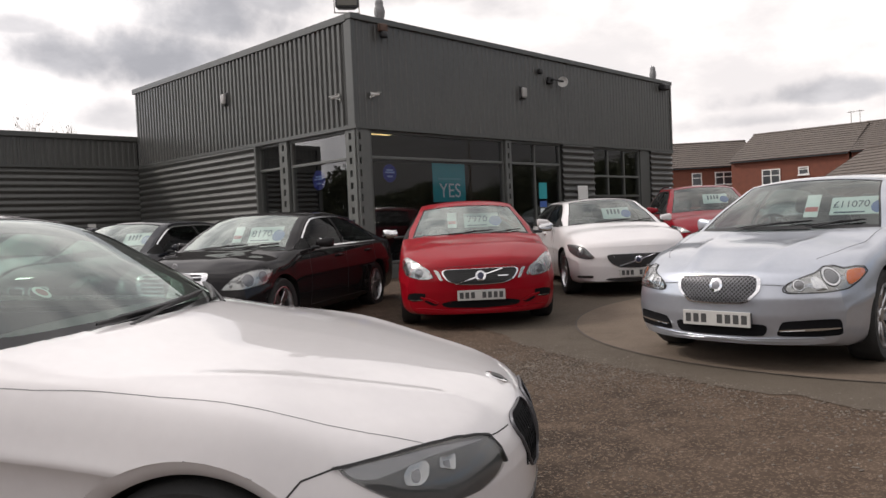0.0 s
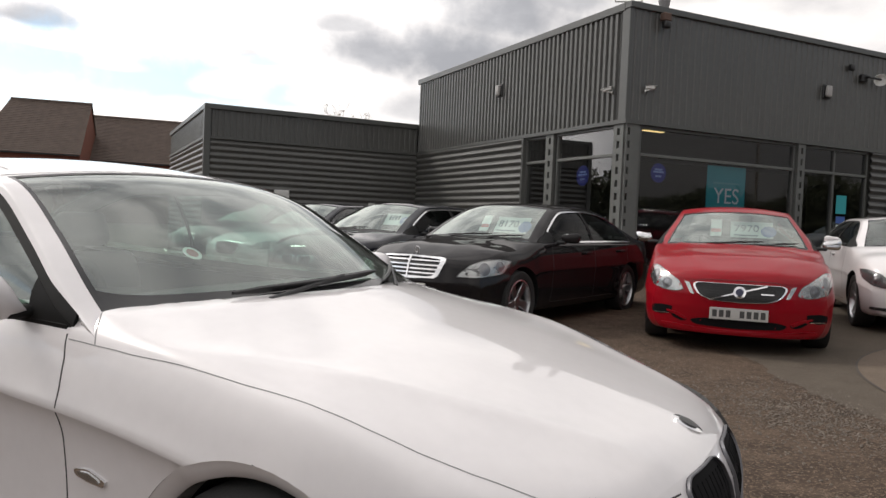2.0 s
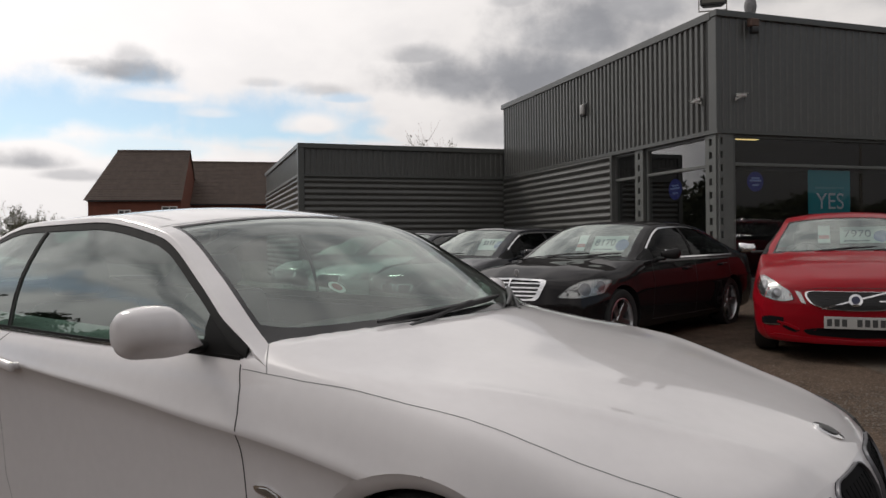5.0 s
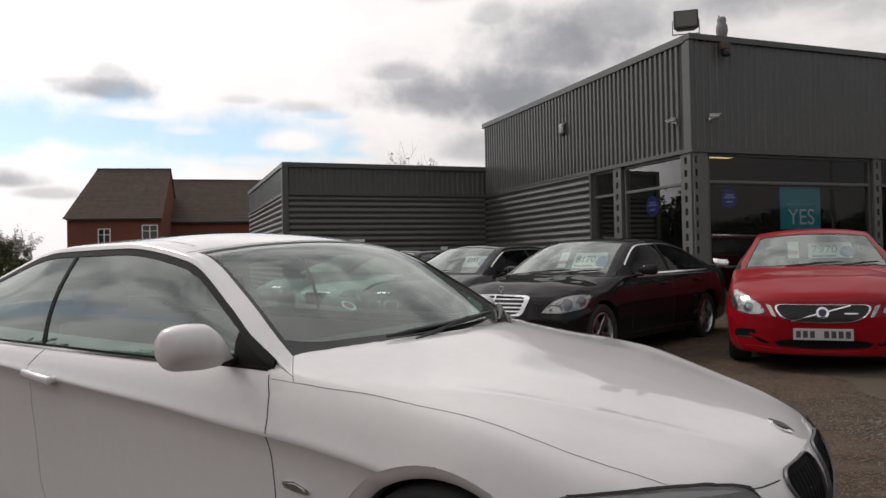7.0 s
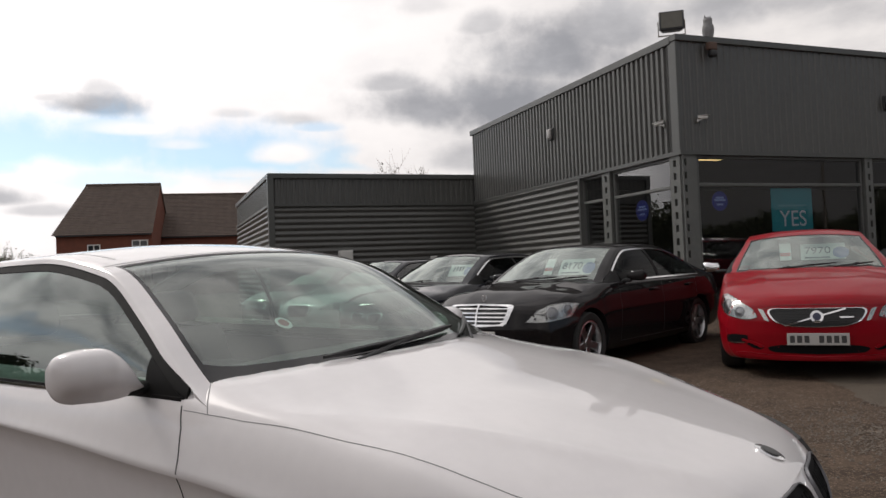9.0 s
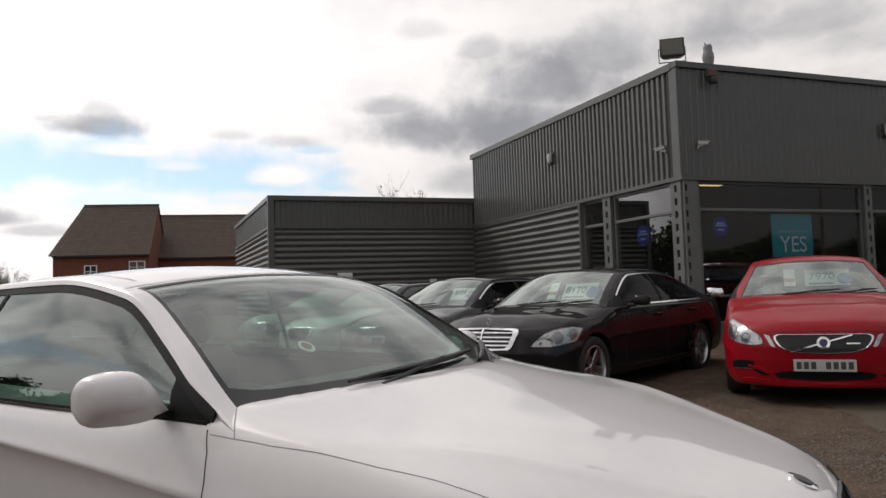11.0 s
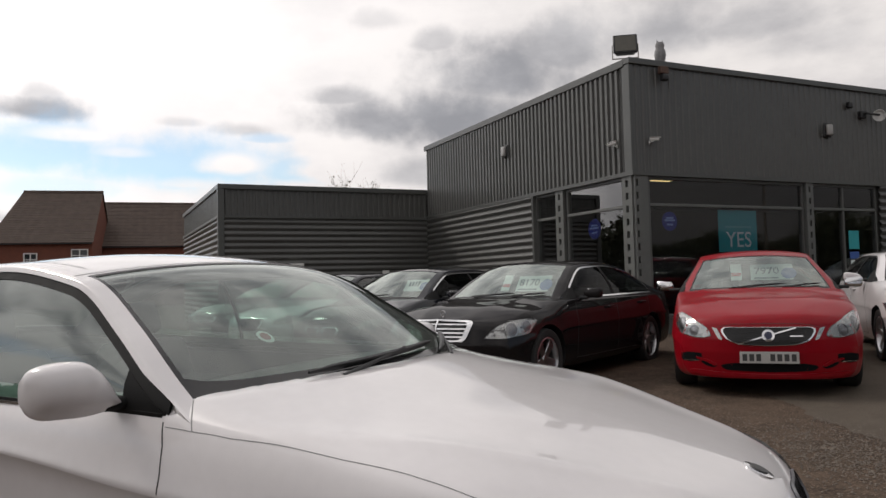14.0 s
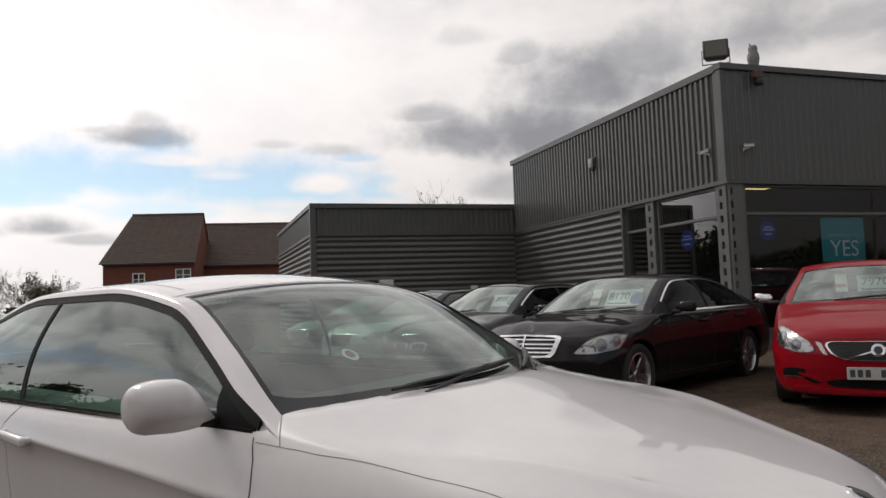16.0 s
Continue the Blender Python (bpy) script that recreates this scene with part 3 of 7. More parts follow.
part("front_panel", boxes(((11.32, 0.0, 0), (11.9, 0.058, FB - 0.06))), M_TRIM, building)
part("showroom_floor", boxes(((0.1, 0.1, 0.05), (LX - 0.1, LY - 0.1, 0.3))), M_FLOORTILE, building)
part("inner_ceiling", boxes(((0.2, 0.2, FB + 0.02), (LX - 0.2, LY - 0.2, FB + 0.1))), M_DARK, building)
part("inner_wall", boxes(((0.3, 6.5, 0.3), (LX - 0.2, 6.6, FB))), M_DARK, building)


def shop_window(x0, x1, mullions, transom, m, sill=0.45, label="tall dark showroom window with grey metal frame", glazing=None):
    """Glazing along local x in the plane y = 0.08, with frame, mullions and transom."""
    w = part("window", boxes(((x0, 0.03, sill - 0.06), (x1, 0.14, sill)), ((x0, 0.03, FB - 0.12), (x1, 0.14, FB - 0.06)), ((x0, 0.03, sill), (x0 + 0.06, 0.14, FB - 0.12)), ((x1 - 0.06, 0.03, sill), (x1, 0.14, FB - 0.12)), bevel=0.006), M_TRIM, building, label)
    w.matrix_local = m
    xs = [x0 + 0.06, *mullions, x1 - 0.06]
    for a, b in zip(xs, xs[1:]):
        zs = [sill, transom, FB - 0.12]
        for z0, z1 in zip(zs, zs[1:]):
            bm = bmesh.new()
            grid(bm, lambda x, z: Vector((x, 0.08, z)), [a, b], [z0, z1])
            part("pane", bm, glazing or M_SHOPGLASS, w)
    for a in mullions:
        part("mullion", boxes(((a - 0.03, 0.032, sill), (a + 0.03, 0.13, FB - 0.12)), bevel=0.005), M_TRIM, w)
    part("transom", boxes(((x0 + 0.06, 0.028, transom - 0.03), (x1 - 0.06, 0.128, transom + 0.03)), bevel=0.005), M_STEEL, w)
    part("sill_panel", boxes(((x0, 0.0, 0), (x1, 0.12, sill - 0.07))), M_TRIM, w)
    return w


ID = Matrix.Identity(4)
shop_window(0.36, 4.68, [], 2.62, ID)
shop_window(4.94, 7.1, [5.95], 2.62, ID, 0.2)
shop_window(8.68, 11.3, [9.5, 10.4], 2.35, ID, 0.9)
part("window_rail", boxes(((8.74, 0.035, 1.75), (11.24, 0.12, 1.81))), M_TRIM, building)
shop_window(LY - 2.36, LY - 0.34, [], 2.6, WEST, 0.3, glazing=M_SIDEPANE)
shop_window(LY - 3.64, LY - 2.72, [], 2.6, WEST, 0.3, glazing=M_SIDEPANE)


def holed_column(length, wide, m, rail=None, slot=None, label="grey steel column with a row of square holes"):
    """A flat steel upright pierced by square holes, along local x, facing -y."""
    rail = rail or wide * 0.36
    end = rail + (slot or wide * 0.28)
    items = [((0, -0.03, 0), (rail, 0.05, length)), ((end, -0.03, 0), (wide, 0.05, length))]
    z = 0.1
    while z < length:
        items.append(((rail, -0.028, z), (end, 0.048, min(length, z + 0.12))))
        z += 0.25
    c = part("column", boxes(*items), M_STEEL, building, label)
    c.matrix_local = m
    return c


holed_column(FB - 0.06, 0.32, Matrix.Translation((0.0, 0, 0)), 0.03, 0.05)
holed_column(FB - 0.06, 0.30, WEST @ Matrix.Translation((LY - 0.33, 0, 0)))
holed_column(FB - 0.06, 0.30, WEST @ Matrix.Translation((LY - 2.70, 0, 0)))
holed_column(FB - 0.06, 0.22, Matrix.Translation((4.70, 0, 0)))

# annex, lower and further back
AX, AH, AF, AY = -6.31, 4.10, 3.2, 19.0
annex = thing("annex_building", Matrix.Identity(4), "low dark grey metal-clad annex with ribbed walls", "building")
part("fascia", moved(ribbed(-AX - 0.1, AF, AH - 0.08, 0.168, 0.022, 0.36, 0.1), Matrix.Translation((AX + 0.06, LY, 0))), M_GREY, annex, "dark grey vertical ribbed cladding")
ANW = Matrix(((0, 1, 0, AX), (-1, 0, 0, AY), (0, 0, 1, 0), (0, 0, 0, 1)))
part("fascia", moved(ribbed(AY - LY - 0.1, AF, AH - 0.08, 0.168, 0.022, 0.36, 0.1), ANW), M_GREY, annex, "dark grey vertical ribbed cladding")
part("cladding", moved(louvred(-AX - 0.1, -0.1, AF, 0.17, 0.044), Matrix.Translation((AX + 0.06, LY, 0))), M_GREY, annex, "dark grey horizontal ribbed cladding")
part("cladding", moved(louvred(AY - LY - 0.1, -0.1, AF, 0.17, 0.058), ANW), M_GREY, annex, "dark grey horizontal ribbed cladding")
part("corner_trim", boxes(((AX - 0.075, LY - 0.075, -0.1), (AX + 0.1, LY + 0.1, AH - 0.02)), bevel=0.01), M_TRIM, annex)
part("roof_cap", boxes(((AX - 0.07, LY - 0.08, AH - 0.14), (-0.001, LY + 0.1, AH)), ((AX - 0.07, LY + 0.1, AH - 0.14), (AX + 0.1, AY, AH)), bevel=0.008), M_TRIM, annex)
part("flashing", boxes(((AX + 0.1, LY - 0.06, AF - 0.04), (-0.001, LY - 0.001, AF + 0.03)), ((AX - 0.06, LY + 0.1, AF - 0.04), (AX - 0.001, AY, AF + 0.03))), M_TRIM, annex)
part("inner_wall", boxes(((AX + 0.1, LY + 0.1, -0.1), (6, AY, AH - 0.12))), M_ROOF, annex)


# ---- cars ----
from mathutils.bvhtree import BVHTree


def curve(keys):
    """A smooth line through (x, value) keys that never overshoots."""
    k = sorted(keys)
    xs, ys = [a for a, _ in k], [b for _, b in k]
    n = len(xs)
    d = [(ys[i + 1] - ys[i]) / (xs[i + 1] - xs[i]) for i in range(n - 1)]
    s = [d[0]] + [0.0 if d[i - 1] * d[i] <= 0 else 2 * d[i - 1] * d[i] / (d[i - 1] + d[i]) for i in range(1, n - 1)] + [d[-1]]

    def at(x):
        if x <= xs[0]:
            return ys[0]
        if x >= xs[-1]:
            return ys[-1]
        i = next(j for j in range(n - 1) if x <= xs[j + 1])
        h = xs[i + 1] - xs[i]
        t = (x - xs[i]) / h
        return ys[i] * (1 + 2 * t) * (1 - t) ** 2 + ys[i + 1] * t * t * (3 - 2 * t) + h * (s[i] * t * (1 - t) ** 2 - s[i + 1] * t * t * (1 - t))

    return at


def rounded(points, n):
    """Points along a smooth line through the given (y, z) points: n steps in all, or a list of steps."""
    p = [Vector(q) for q in points]
    u = [0.0]
    for a, b in zip(p, p[1:]):
        u.append(u[-1] + max((b - a).length, 1e-5))
    cy, cz = curve([(t, q[0]) for t, q in zip(u, p)]), curve([(t, q[1]) for t, q in zip(u, p)])
    if isinstance(n, int):
        return [(cy(u[-1] * k / n), cz(u[-1] * k / n)) for k in range(n + 1)]
    out = []
    for a, b, m in zip(u, u[1:], n):  # so many steps from point to point
        out += [(cy(a + (b - a) * k / m), cz(a + (b - a) * k / m)) for k in range(m)]
    return out + [(cy(u[-1]), cz(u[-1]))]


class Car:
    """A car built round x = 0 at its front axle, x forwards, y to its left, z up from the road."""

    def __init__(self, name, s, pose_m, paint, label, category="car", group="cars on the forecourt"):
        self.s, self.paint = s, paint
        self.ob = thing(name, pose_m, label, category, group)
        self.front, self.rear = s["fo"], -(s["wb"] + s["ro"])
        self.top, self.edge = curve(s["top"]), curve(s["edge"])
        self.wide, self.low = curve(s["wide"]), curve(s["low"])
        self.W = s["W"] / 2
        self.build_body()
        self.build_glasshouse()
        self.build_wheels()
        self.build_cabin()

    # -- lower body
    def section(self, x):
        w, zb, ze, zc = self.wide(x) * self.W, self.low(x), self.edge(x), self.top(x)
        bl = self.s.get("belly", 0.58)
        zm = zb + (ze - zb) * (curve(bl)(x) if isinstance(bl, list) else bl)
        cr, lo = self.s.get("crease", 0.012), self.s.get("hollow", 0.985)
        tuck = self.s.get("tuck", 0.93)
        return rounded([(0, zb), (w * 0.55, zb), (w * 0.88, zb + 0.01), (w * 0.955, zb + 0.07), (w * lo, zb + (zm - zb) * 0.55), (w * (lo + 0.35 * (1 - lo)), zm - 0.07), (w - self.s.get("crisp", 0.003), zm - (0.012 if "crisp" not in self.s else 0.007)), (w, zm), (w - cr, zm + (ze - zm) * 0.25), (w * (tuck + 1) / 2 * 0.997, zm + (ze - zm) * 0.72),
                        (w * tuck, ze), (w * (tuck - 0.05), ze + (zc - ze) * 0.34), (w * 0.64, ze + (zc - ze) * 0.74), (w * 0.34, ze + (zc - ze) * 0.95), (0, zc)], (2, 3, 3, 5, 5, 3, 2, 4, 5, 4, *self.s.get("topsteps", (3, 4, 3, 3))))

    def warp(self, p):
        """Bow the nose and tail in plan and lean them in profile; raise creases along the bonnet."""
        s, (x, y, z) = self.s, p
        if "ridge" in s and x > s["cowl"] - 0.1 and z > self.edge(x) - 0.01:
            amp, y0, y1, wd = s["ridge"]
            t = min(1.0, max(0.0, (self.front - x) / (self.front - s["cowl"])))
            fade = min(1.0, t / 0.12)
            off = abs(y) - (y0 + (y1 - y0) * t)
            if s.get("sharp"):  # a crease that dies away towards the screen
                z += amp * math.exp(-(math.hypot(off, 0.012) - 0.012) / wd) * fade * min(1.0, max(0.0, 0.95 - t) / 0.4)
            else:
                z += amp * math.exp(-(off / wd) ** 2 * (4.0 if off > 0 else 1.0)) * fade
        if "lip_rise" in s and s["shelf"] < x < s["cowl"] + 0.8 and z > self.edge(x) - 0.004 and abs(y) < 0.835:
            # the bonnet sweeps up to the foot of the screen
            line = s["cowl"] - 0.014 + s["scr_bow"] * (1 - (y / 0.81) ** 2)
            near = min(1.0, max(0.0, 1 - (x - line) / 0.34))
            z += s["lip_rise"] * near * near * min(1.0, (0.835 - abs(y)) / 0.08)
        f = max(0.0, (x - (self.front - 0.75)) / 0.75) ** 1.3
        r = max(0.0, ((self.rear + 0.6) - x) / 0.6) ** 1.3
        q = (abs(y) / self.W) ** 2.4
        x -= f * (s["bow"] * q + s["lean"](z)) - r * (s.get("rbow", 0.16) * q + s.get("rlean", 0.10) * max(0, z - 0.55))
        return Vector((x, y, z))

    def build_body(self):
        s = self.s
        bm = bmesh.new()
        n = s.get("stations", 46)
        st = []
        for k in range(n + 1):
            t = k / n
            st.append(self.rear + (self.front - self.rear) * (t + 0.055 * math.sin(2 * math.pi * t - math.pi)))
        st += [self.front - 0.03, self.front - 0.012, self.rear + 0.03]
        st = sorted(set(st))
        rows = []
        for x in st:
            half = self.section(x)
            full = half + [(-y, z) for y, z in reversed(half[1:-1])]
            rows.append([bm.verts.new(self.warp((x, y, z))) for y, z in full])
        m = len(rows[0])
        for p, q in zip(rows, rows[1:]):
            for k in range(m):
                bm.faces.new((p[k], p[(k + 1) % m], q[(k + 1) % m], q[k]))
        for row, x in ((rows[-1], st[-1]), (rows[0], st[0])):  # nose and tail
            half = self.section(x)
            prev = None
            h = len(half) - 1
            for j in range(1, h):
                y, z = half[j]
                left, right = row[j], row[m - j]
                line = [left] + [bm.verts.new(self.warp((x, y * f, z))) for f in span(1, -1, 14)[1:-1]] + [right]
                if prev is None:
                    for a, b in zip(line, line[1:]):
                        bm.faces.new((a, b, row[0]))
                else:
                    for k in range(14):
                        bm.faces.new((prev[k], prev[k + 1], line[k + 1], line[k]))
                prev = line
            for a, b in zip(prev, prev[1:]):
                bm.faces.new((a, b, row[h]))
        bmesh.ops.recalc_face_normals(bm, faces=bm.faces)
        me = bpy.data.meshes.new("tmp_body")
        bm.to_mesh(me)
        bm.free()
        tmp = new("tmp_body", me)
        cut = bmesh.new()
        ra = s["ra"]
        for ax in (0.0, -s["wb"]):
            for sg in (1, -1):
                cyl(cut, (ax, sg * (self.W - 0.32), s["r"]), (ax, sg * (self.W + 0.3), s["r"]), ra + s.get("lip", 0.0), n=64)
        cme = bpy.data.meshes.new("tmp_cut")
        cut.to_mesh(cme)
        cut.free()
        cob = new("tmp_cut", cme)
        mod = tmp.modifiers.new("b", "BOOLEAN")
        mod.object, mod.operation, mod.solver = cob, "DIFFERENCE", "EXACT"
        res = bpy.data.meshes.new_from_object(tmp.evaluated_get(bpy.context.evaluated_depsgraph_get()))
        bpy.data.objects.remove(tmp)
        bpy.data.objects.remove(cob)
        bm = bmesh.new()
        bm.from_mesh(res)
        bm.normal_update()
        # open the cabin between cowl and rear shelf
        x0, x1 = s["cowl"] - 0.12, s["shelf"] + 0.10
        gone = [f for f in bm.faces if f.normal.z > 0.35 and x1 < f.calc_center_median().x < x0 and abs(f.calc_center_median().y) < self.W * 0.86 and f.calc_center_median().z > 0.6]
        bmesh.ops.delete(bm, geom=gone, context="FACES")
        rc = ra + s.get("lip", 0.0)
        for f in bm.faces:
            c = f.calc_center_median()
            for ax in (0.0, -s["wb"]):
                if math.hypot(c.x - ax, c.z - s["r"]) < rc + 0.002 and abs(c.y) < self.W - 0.02 and (abs(f.normal.y) > 0.9 or math.hypot(c.x - ax, c.z - s["r"]) > rc - 0.02) and math.hypot(*[v.co.x - ax for v in f.verts][:1], f.verts[0].co.z - s["r"]) < rc + 0.003 and all(math.hypot(v.co.x - ax, v.co.z - s["r"]) < rc + 0.003 for v in f.verts):
                    f.material_index = 1
            under = s["cowl"] + s["scr_bow"] * (1 - min(1.0, (c.y / (self.W * 0.85)) ** 2)) - 0.035
            if c.z < s.get("sill", 0.0) or (f.normal.z > 0.35 and s["shelf"] < c.x < under and c.z > 0.6 and abs(c.y) < self.W * 0.86):
                f.material_index = 1
        self.tree = BVHTree.FromBMesh(bm)
        self.body = part("body", bm, [self.paint, M_BLACK], self.ob, "", 55)

    # -- casting outlines onto the skin
    def cast(self, a, b, view):
        """A point and normal of the skin: view "front", "top", "left", "right" or an azimuth in degrees."""
        if view == "top":
            o, d = Vector((a, b, 3)), Vector((0, 0, -1))
        elif view in ("left", "right"):
            g = 1 if view == "left" else -1
            o, d = Vector((a, 3 * g, b)), Vector((0, -g, 0))
        else:
            az = 0.0 if view == "front" else radians(view)
            d = -Vector((math.cos(az), math.sin(az), 0))
            o = Vector((-math.sin(az) * a, math.cos(az) * a, b)) - d * 4
        hit, nor, _, _ = self.tree.ray_cast(o, d)
        if hit is None:
            return None, -d
        return hit, nor if nor.dot(d) < 0 else -nor

    def shape(self, outline, n):
        """n points round a closed outline, smoothly."""
        p = [Vector(q) for q in outline]
        p.append(p[0])
        u = [0.0]
        for a, b in zip(p, p[1:]):
            u.append(u[-1] + (b - a).length)
        out = []
        for k in range(n):
            t = u[-1] * k / n
            i = next(j for j in range(len(p) - 1) if t <= u[j + 1])
            out.append(p[i].lerp(p[i + 1], (t - u[i]) / max(1e-6, u[i + 1] - u[i])))
        for _ in range(2):  # take off the sharp corners
            out = [(out[k - 1] + out[k] * 6 + out[(k + 1) % n]) / 8 for k in range(n)]
        return out

    def decal(self, name, outline, view, material, lift=0.004, n=36, rings=4, parent=None, label="", inner=0.0, skirt=0.015, dome=0.0, even=0):
        """A shaped piece that lies on the skin; inner > 0 leaves a ring."""
        pts = self.shape(outline, n)
        c = sum(pts, Vector((0, 0))) / len(pts)
        bm = bmesh.new()
        fs = span(1.0, inner, rings) if inner else span(1.0, 0.0, rings)[:-1]
        prev, last, first = None, Vector((0, 0, 0)), None
        _, nc = self.cast(c[0], c[1], view)
        rowz = []
        for i, f in enumerate([None] + fs):
            row = []
            for p in pts:
                q = p if f is None else c + (p - c) * f
                hit, nor = self.cast(q[0], q[1], view)
                if hit is None:
                    hit, nor = last, nc
                last = hit
                off = -skirt if f is None else lift + dome * (1 - f * f)
                row.append(bm.verts.new(hit + (nor * 0.5 + nc * 0.5) * off))
            rowz.append(row)
        if inner:
            row = []
            for p in pts:
                q = c + (p - c) * inner
                hit, nor = self.cast(q[0], q[1], view)
                hit = hit if hit is not None else last
                row.append(bm.verts.new(hit - nor * skirt))
            rowz.append(row)
        for p, q in zip(rowz, rowz[1:]):
            for k in range(n):
                bm.faces.new((p[k], p[(k + 1) % n], q[(k + 1) % n], q[k]))
        if not inner:
            hit, nor = self.cast(c[0], c[1], view)
            mid = bm.verts.new((hit if hit is not None else last) + nc * (lift + dome))
            for k in range(n):
                bm.faces.new((rowz[-1][k], rowz[-1][(k + 1) % n], mid))
        for _ in range(even):
            bmesh.ops.smooth_vert(bm, verts=[v for row in rowz[2:] for v in row] + [mid], factor=0.5, use_axis_x=True, use_axis_y=True, use_axis_z=True)
        return part(name, bm, material, parent or self.ob, label, 60)

    def seam(self, line, view, name="panel_gap", material=None, wide=0.004, lift=0.0008, steps=10, parent=None):
        """A thin strip along the skin."""
        bm = bmesh.new()
        pts = []
        for (a0, b0), (a1, b1) in zip(line, line[1:]):
            for k in range(steps):
                f = k / steps
                pts.append((a0 + (a1 - a0) * f, b0 + (b1 - b0) * f))
        pts.append(line[-1])
        co = [(h, nn) for h, nn in (self.cast(a, b, view) for a, b in pts) if h is not None]
        prev = None
        for i, (h, nn) in enumerate(co):
            t = (co[min(i + 1, len(co) - 1)][0] - co[max(i - 1, 0)][0])
            side = t.cross(nn).normalized() * wide / 2
            h2 = h + nn * lift
            row = [bm.verts.new(h - side - nn * 0.004), bm.verts.new(h2 - side), bm.verts.new(h2 + side), bm.verts.new(h + side - nn * 0.004)]
            if prev:
                for k in range(3):
                    bm.faces.new((prev[k], prev[k + 1], row[k + 1], row[k]))
            prev = row
        return part(name, bm, material or M_GAP, parent or self.body)

    # -- glasshouse
    def build_glasshouse(self):
        s = self.s
        ze, ye = curve(s["rail_z"]), curve(s["rail_y"])
        xa, xw, xr, xc = s["cowl"], s["header"], s["backlight"], s["shelf"]
        crown = curve([(xa, s.get("cowl_crown", 0.02)), (xw, s["crown"]), (xr, s["crown"] * 0.9), (xc, 0.03)])
        bowx = curve([(xa, s["scr_bow"]), (xw, s["scr_bow"] * 0.45), ((xw + xr) / 2, 0.0), (xr, -0.06), (xc, -0.12)])
        tuck = s.get("tuck", 0.93)

        def rail(x):
            return Vector((x, ye(x), ze(x)))

        def belt(x):
            return Vector((x, self.wide(x) * self.W * tuck, self.edge(x)))

        def side(x, v, g=1, inset=0.0):
            b, e = belt(x), rail(x)
            p = b.lerp(e, v)
            p.y += 0.035 * math.sin(math.pi * min(1, v)) * min(1, (e - b).length / 0.3)
            nrm = Vector((0, 1, 0.25)).normalized()
            p -= nrm * inset
            return Vector((p.x, p.y * g, p.z))

        def over(x, v, inset=0.0):
            e = rail(x)
            q = 1 - abs(v) ** 2.3
            return Vector((x + bowx(x) * (1 - v * v), e.y * v, e.z + crown(x) * q - inset))

        self.rail, self.belt, self.side, self.over = rail, belt, side, over
        roofmat = s.get("roofmat", self.paint)

        def panel(name, fn, us, vs, material, thick=0.012, parent=None, label="", smooth=40):
            bm = bmesh.new()
            rows = grid(bm, fn, us, vs)
            if thick:
                fs = list(bm.faces)
                bmesh.ops.recalc_face_normals(bm, faces=fs)
                bmesh.ops.solidify(bm, geom=fs, thickness=thick)
                bm.normal_update()
                for f in bm.faces:
                    c = f.calc_center_median()
                    if f.normal.dot(c - Vector((min(xa, max(xc, c.x)) * 0.5 + (xa + xc) * 0.25, 0, 0.9))) < 0:
                        f.material_index = 1
                return part(name, bm, [material, M_LINING], parent or self.ob, label, smooth)
            return part(name, bm, material, parent or self.ob, label, 40)

        self.panel = panel
        rim, split = s.get("rim", 0.05), s.get("split", 0.5)

        def flank(x, v, g):
            """The skin that turns down over the side from the roof's edge (v = 1) to the window frame (v = 2)."""
            tall = rail(x).z - belt(x).z
            if tall < 0.05:
                return over(x, g)
            gap = min(0.3, rim * (1 - split) / tall * min(1.0, (tall - 0.05) / 0.08))
            return side(x, 1 - gap * (v - 1), g)

        hd = s.get("hd", 0.13)  # how far the roof skin reaches down over the screen
        va = lambda x: s.get("pv", (0.91, 0.90))[0] + (s.get("pv", (0.91, 0.90))[1] - s.get("pv", (0.91, 0.90))[0]) * (x - xa) / (xw - xa)
        # windscreen, with a black edge band, and its pillars
        nx = 24
        self.screen = panel("windscreen", lambda u, v: over(u, v * va(u), 0.004), span(xa, xw + hd, nx), span(-1, 1, 14), s.get("screenglass", M_CARGLASS), 0, None, "windscreen glass with dark edge band")
        for v0, v1 in ((-1, -0.97), (0.97, 1)):
            panel("edge_band", lambda u, v: over(u, v * va(u), 0.002), span(xa, xw + hd, nx), [v0, v1], M_FRIT, 0, self.screen)
        panel("edge_band", lambda u, v: over(u, v * va(u) * 0.97, 0.002), span(xw + hd + 0.015, xw + hd, 1), span(-1, 1, 14), M_BLACK, 0, self.screen)
        fb = s.get("frit", 0.0)
        panel("edge_band", lambda u, v: over(xa + (0.035 if fb else 0.0) - u * (0.045 + (0.04 if fb else 0.0) + fb * (0.8 + 3.0 * abs(v) ** 14)), v * va(xa) * 0.985, 0.002), span(0, 1, 4), span(-1, 1, 28), M_FRIT if fb else M_BLACK, 0, self.screen)
        for g in (1, -1):
            panel("windscreen_pillar", lambda u, v: over(u, g * (va(u) - 0.008 + (1.008 - va(u)) * v)) if v <= 1 else flank(u, v, g), span(xa + s.get("foot", 0.01), xw + hd, nx), span(0, 2, 8), s.get("pillarmat", roofmat), smooth=80)
        # roof, from the header back
        panel("roof", lambda u, v: over(u, v) if abs(v) <= 1 else flank(u, abs(v), 1 if v > 0 else -1), span(xw + hd - 0.002, xr, 24), [-2, -1.6, -1.25, *span(-1, 1, 18), 1.25, 1.6, 2], roofmat, 0.02, smooth=80)
        # rear window
        self.backlight = panel("rear_window", lambda u, v: over(u, v * 0.88, 0.004), span(xr, xc + 0.05, 8), span(-1, 1, 12), M_SIDEGLASS, 0)
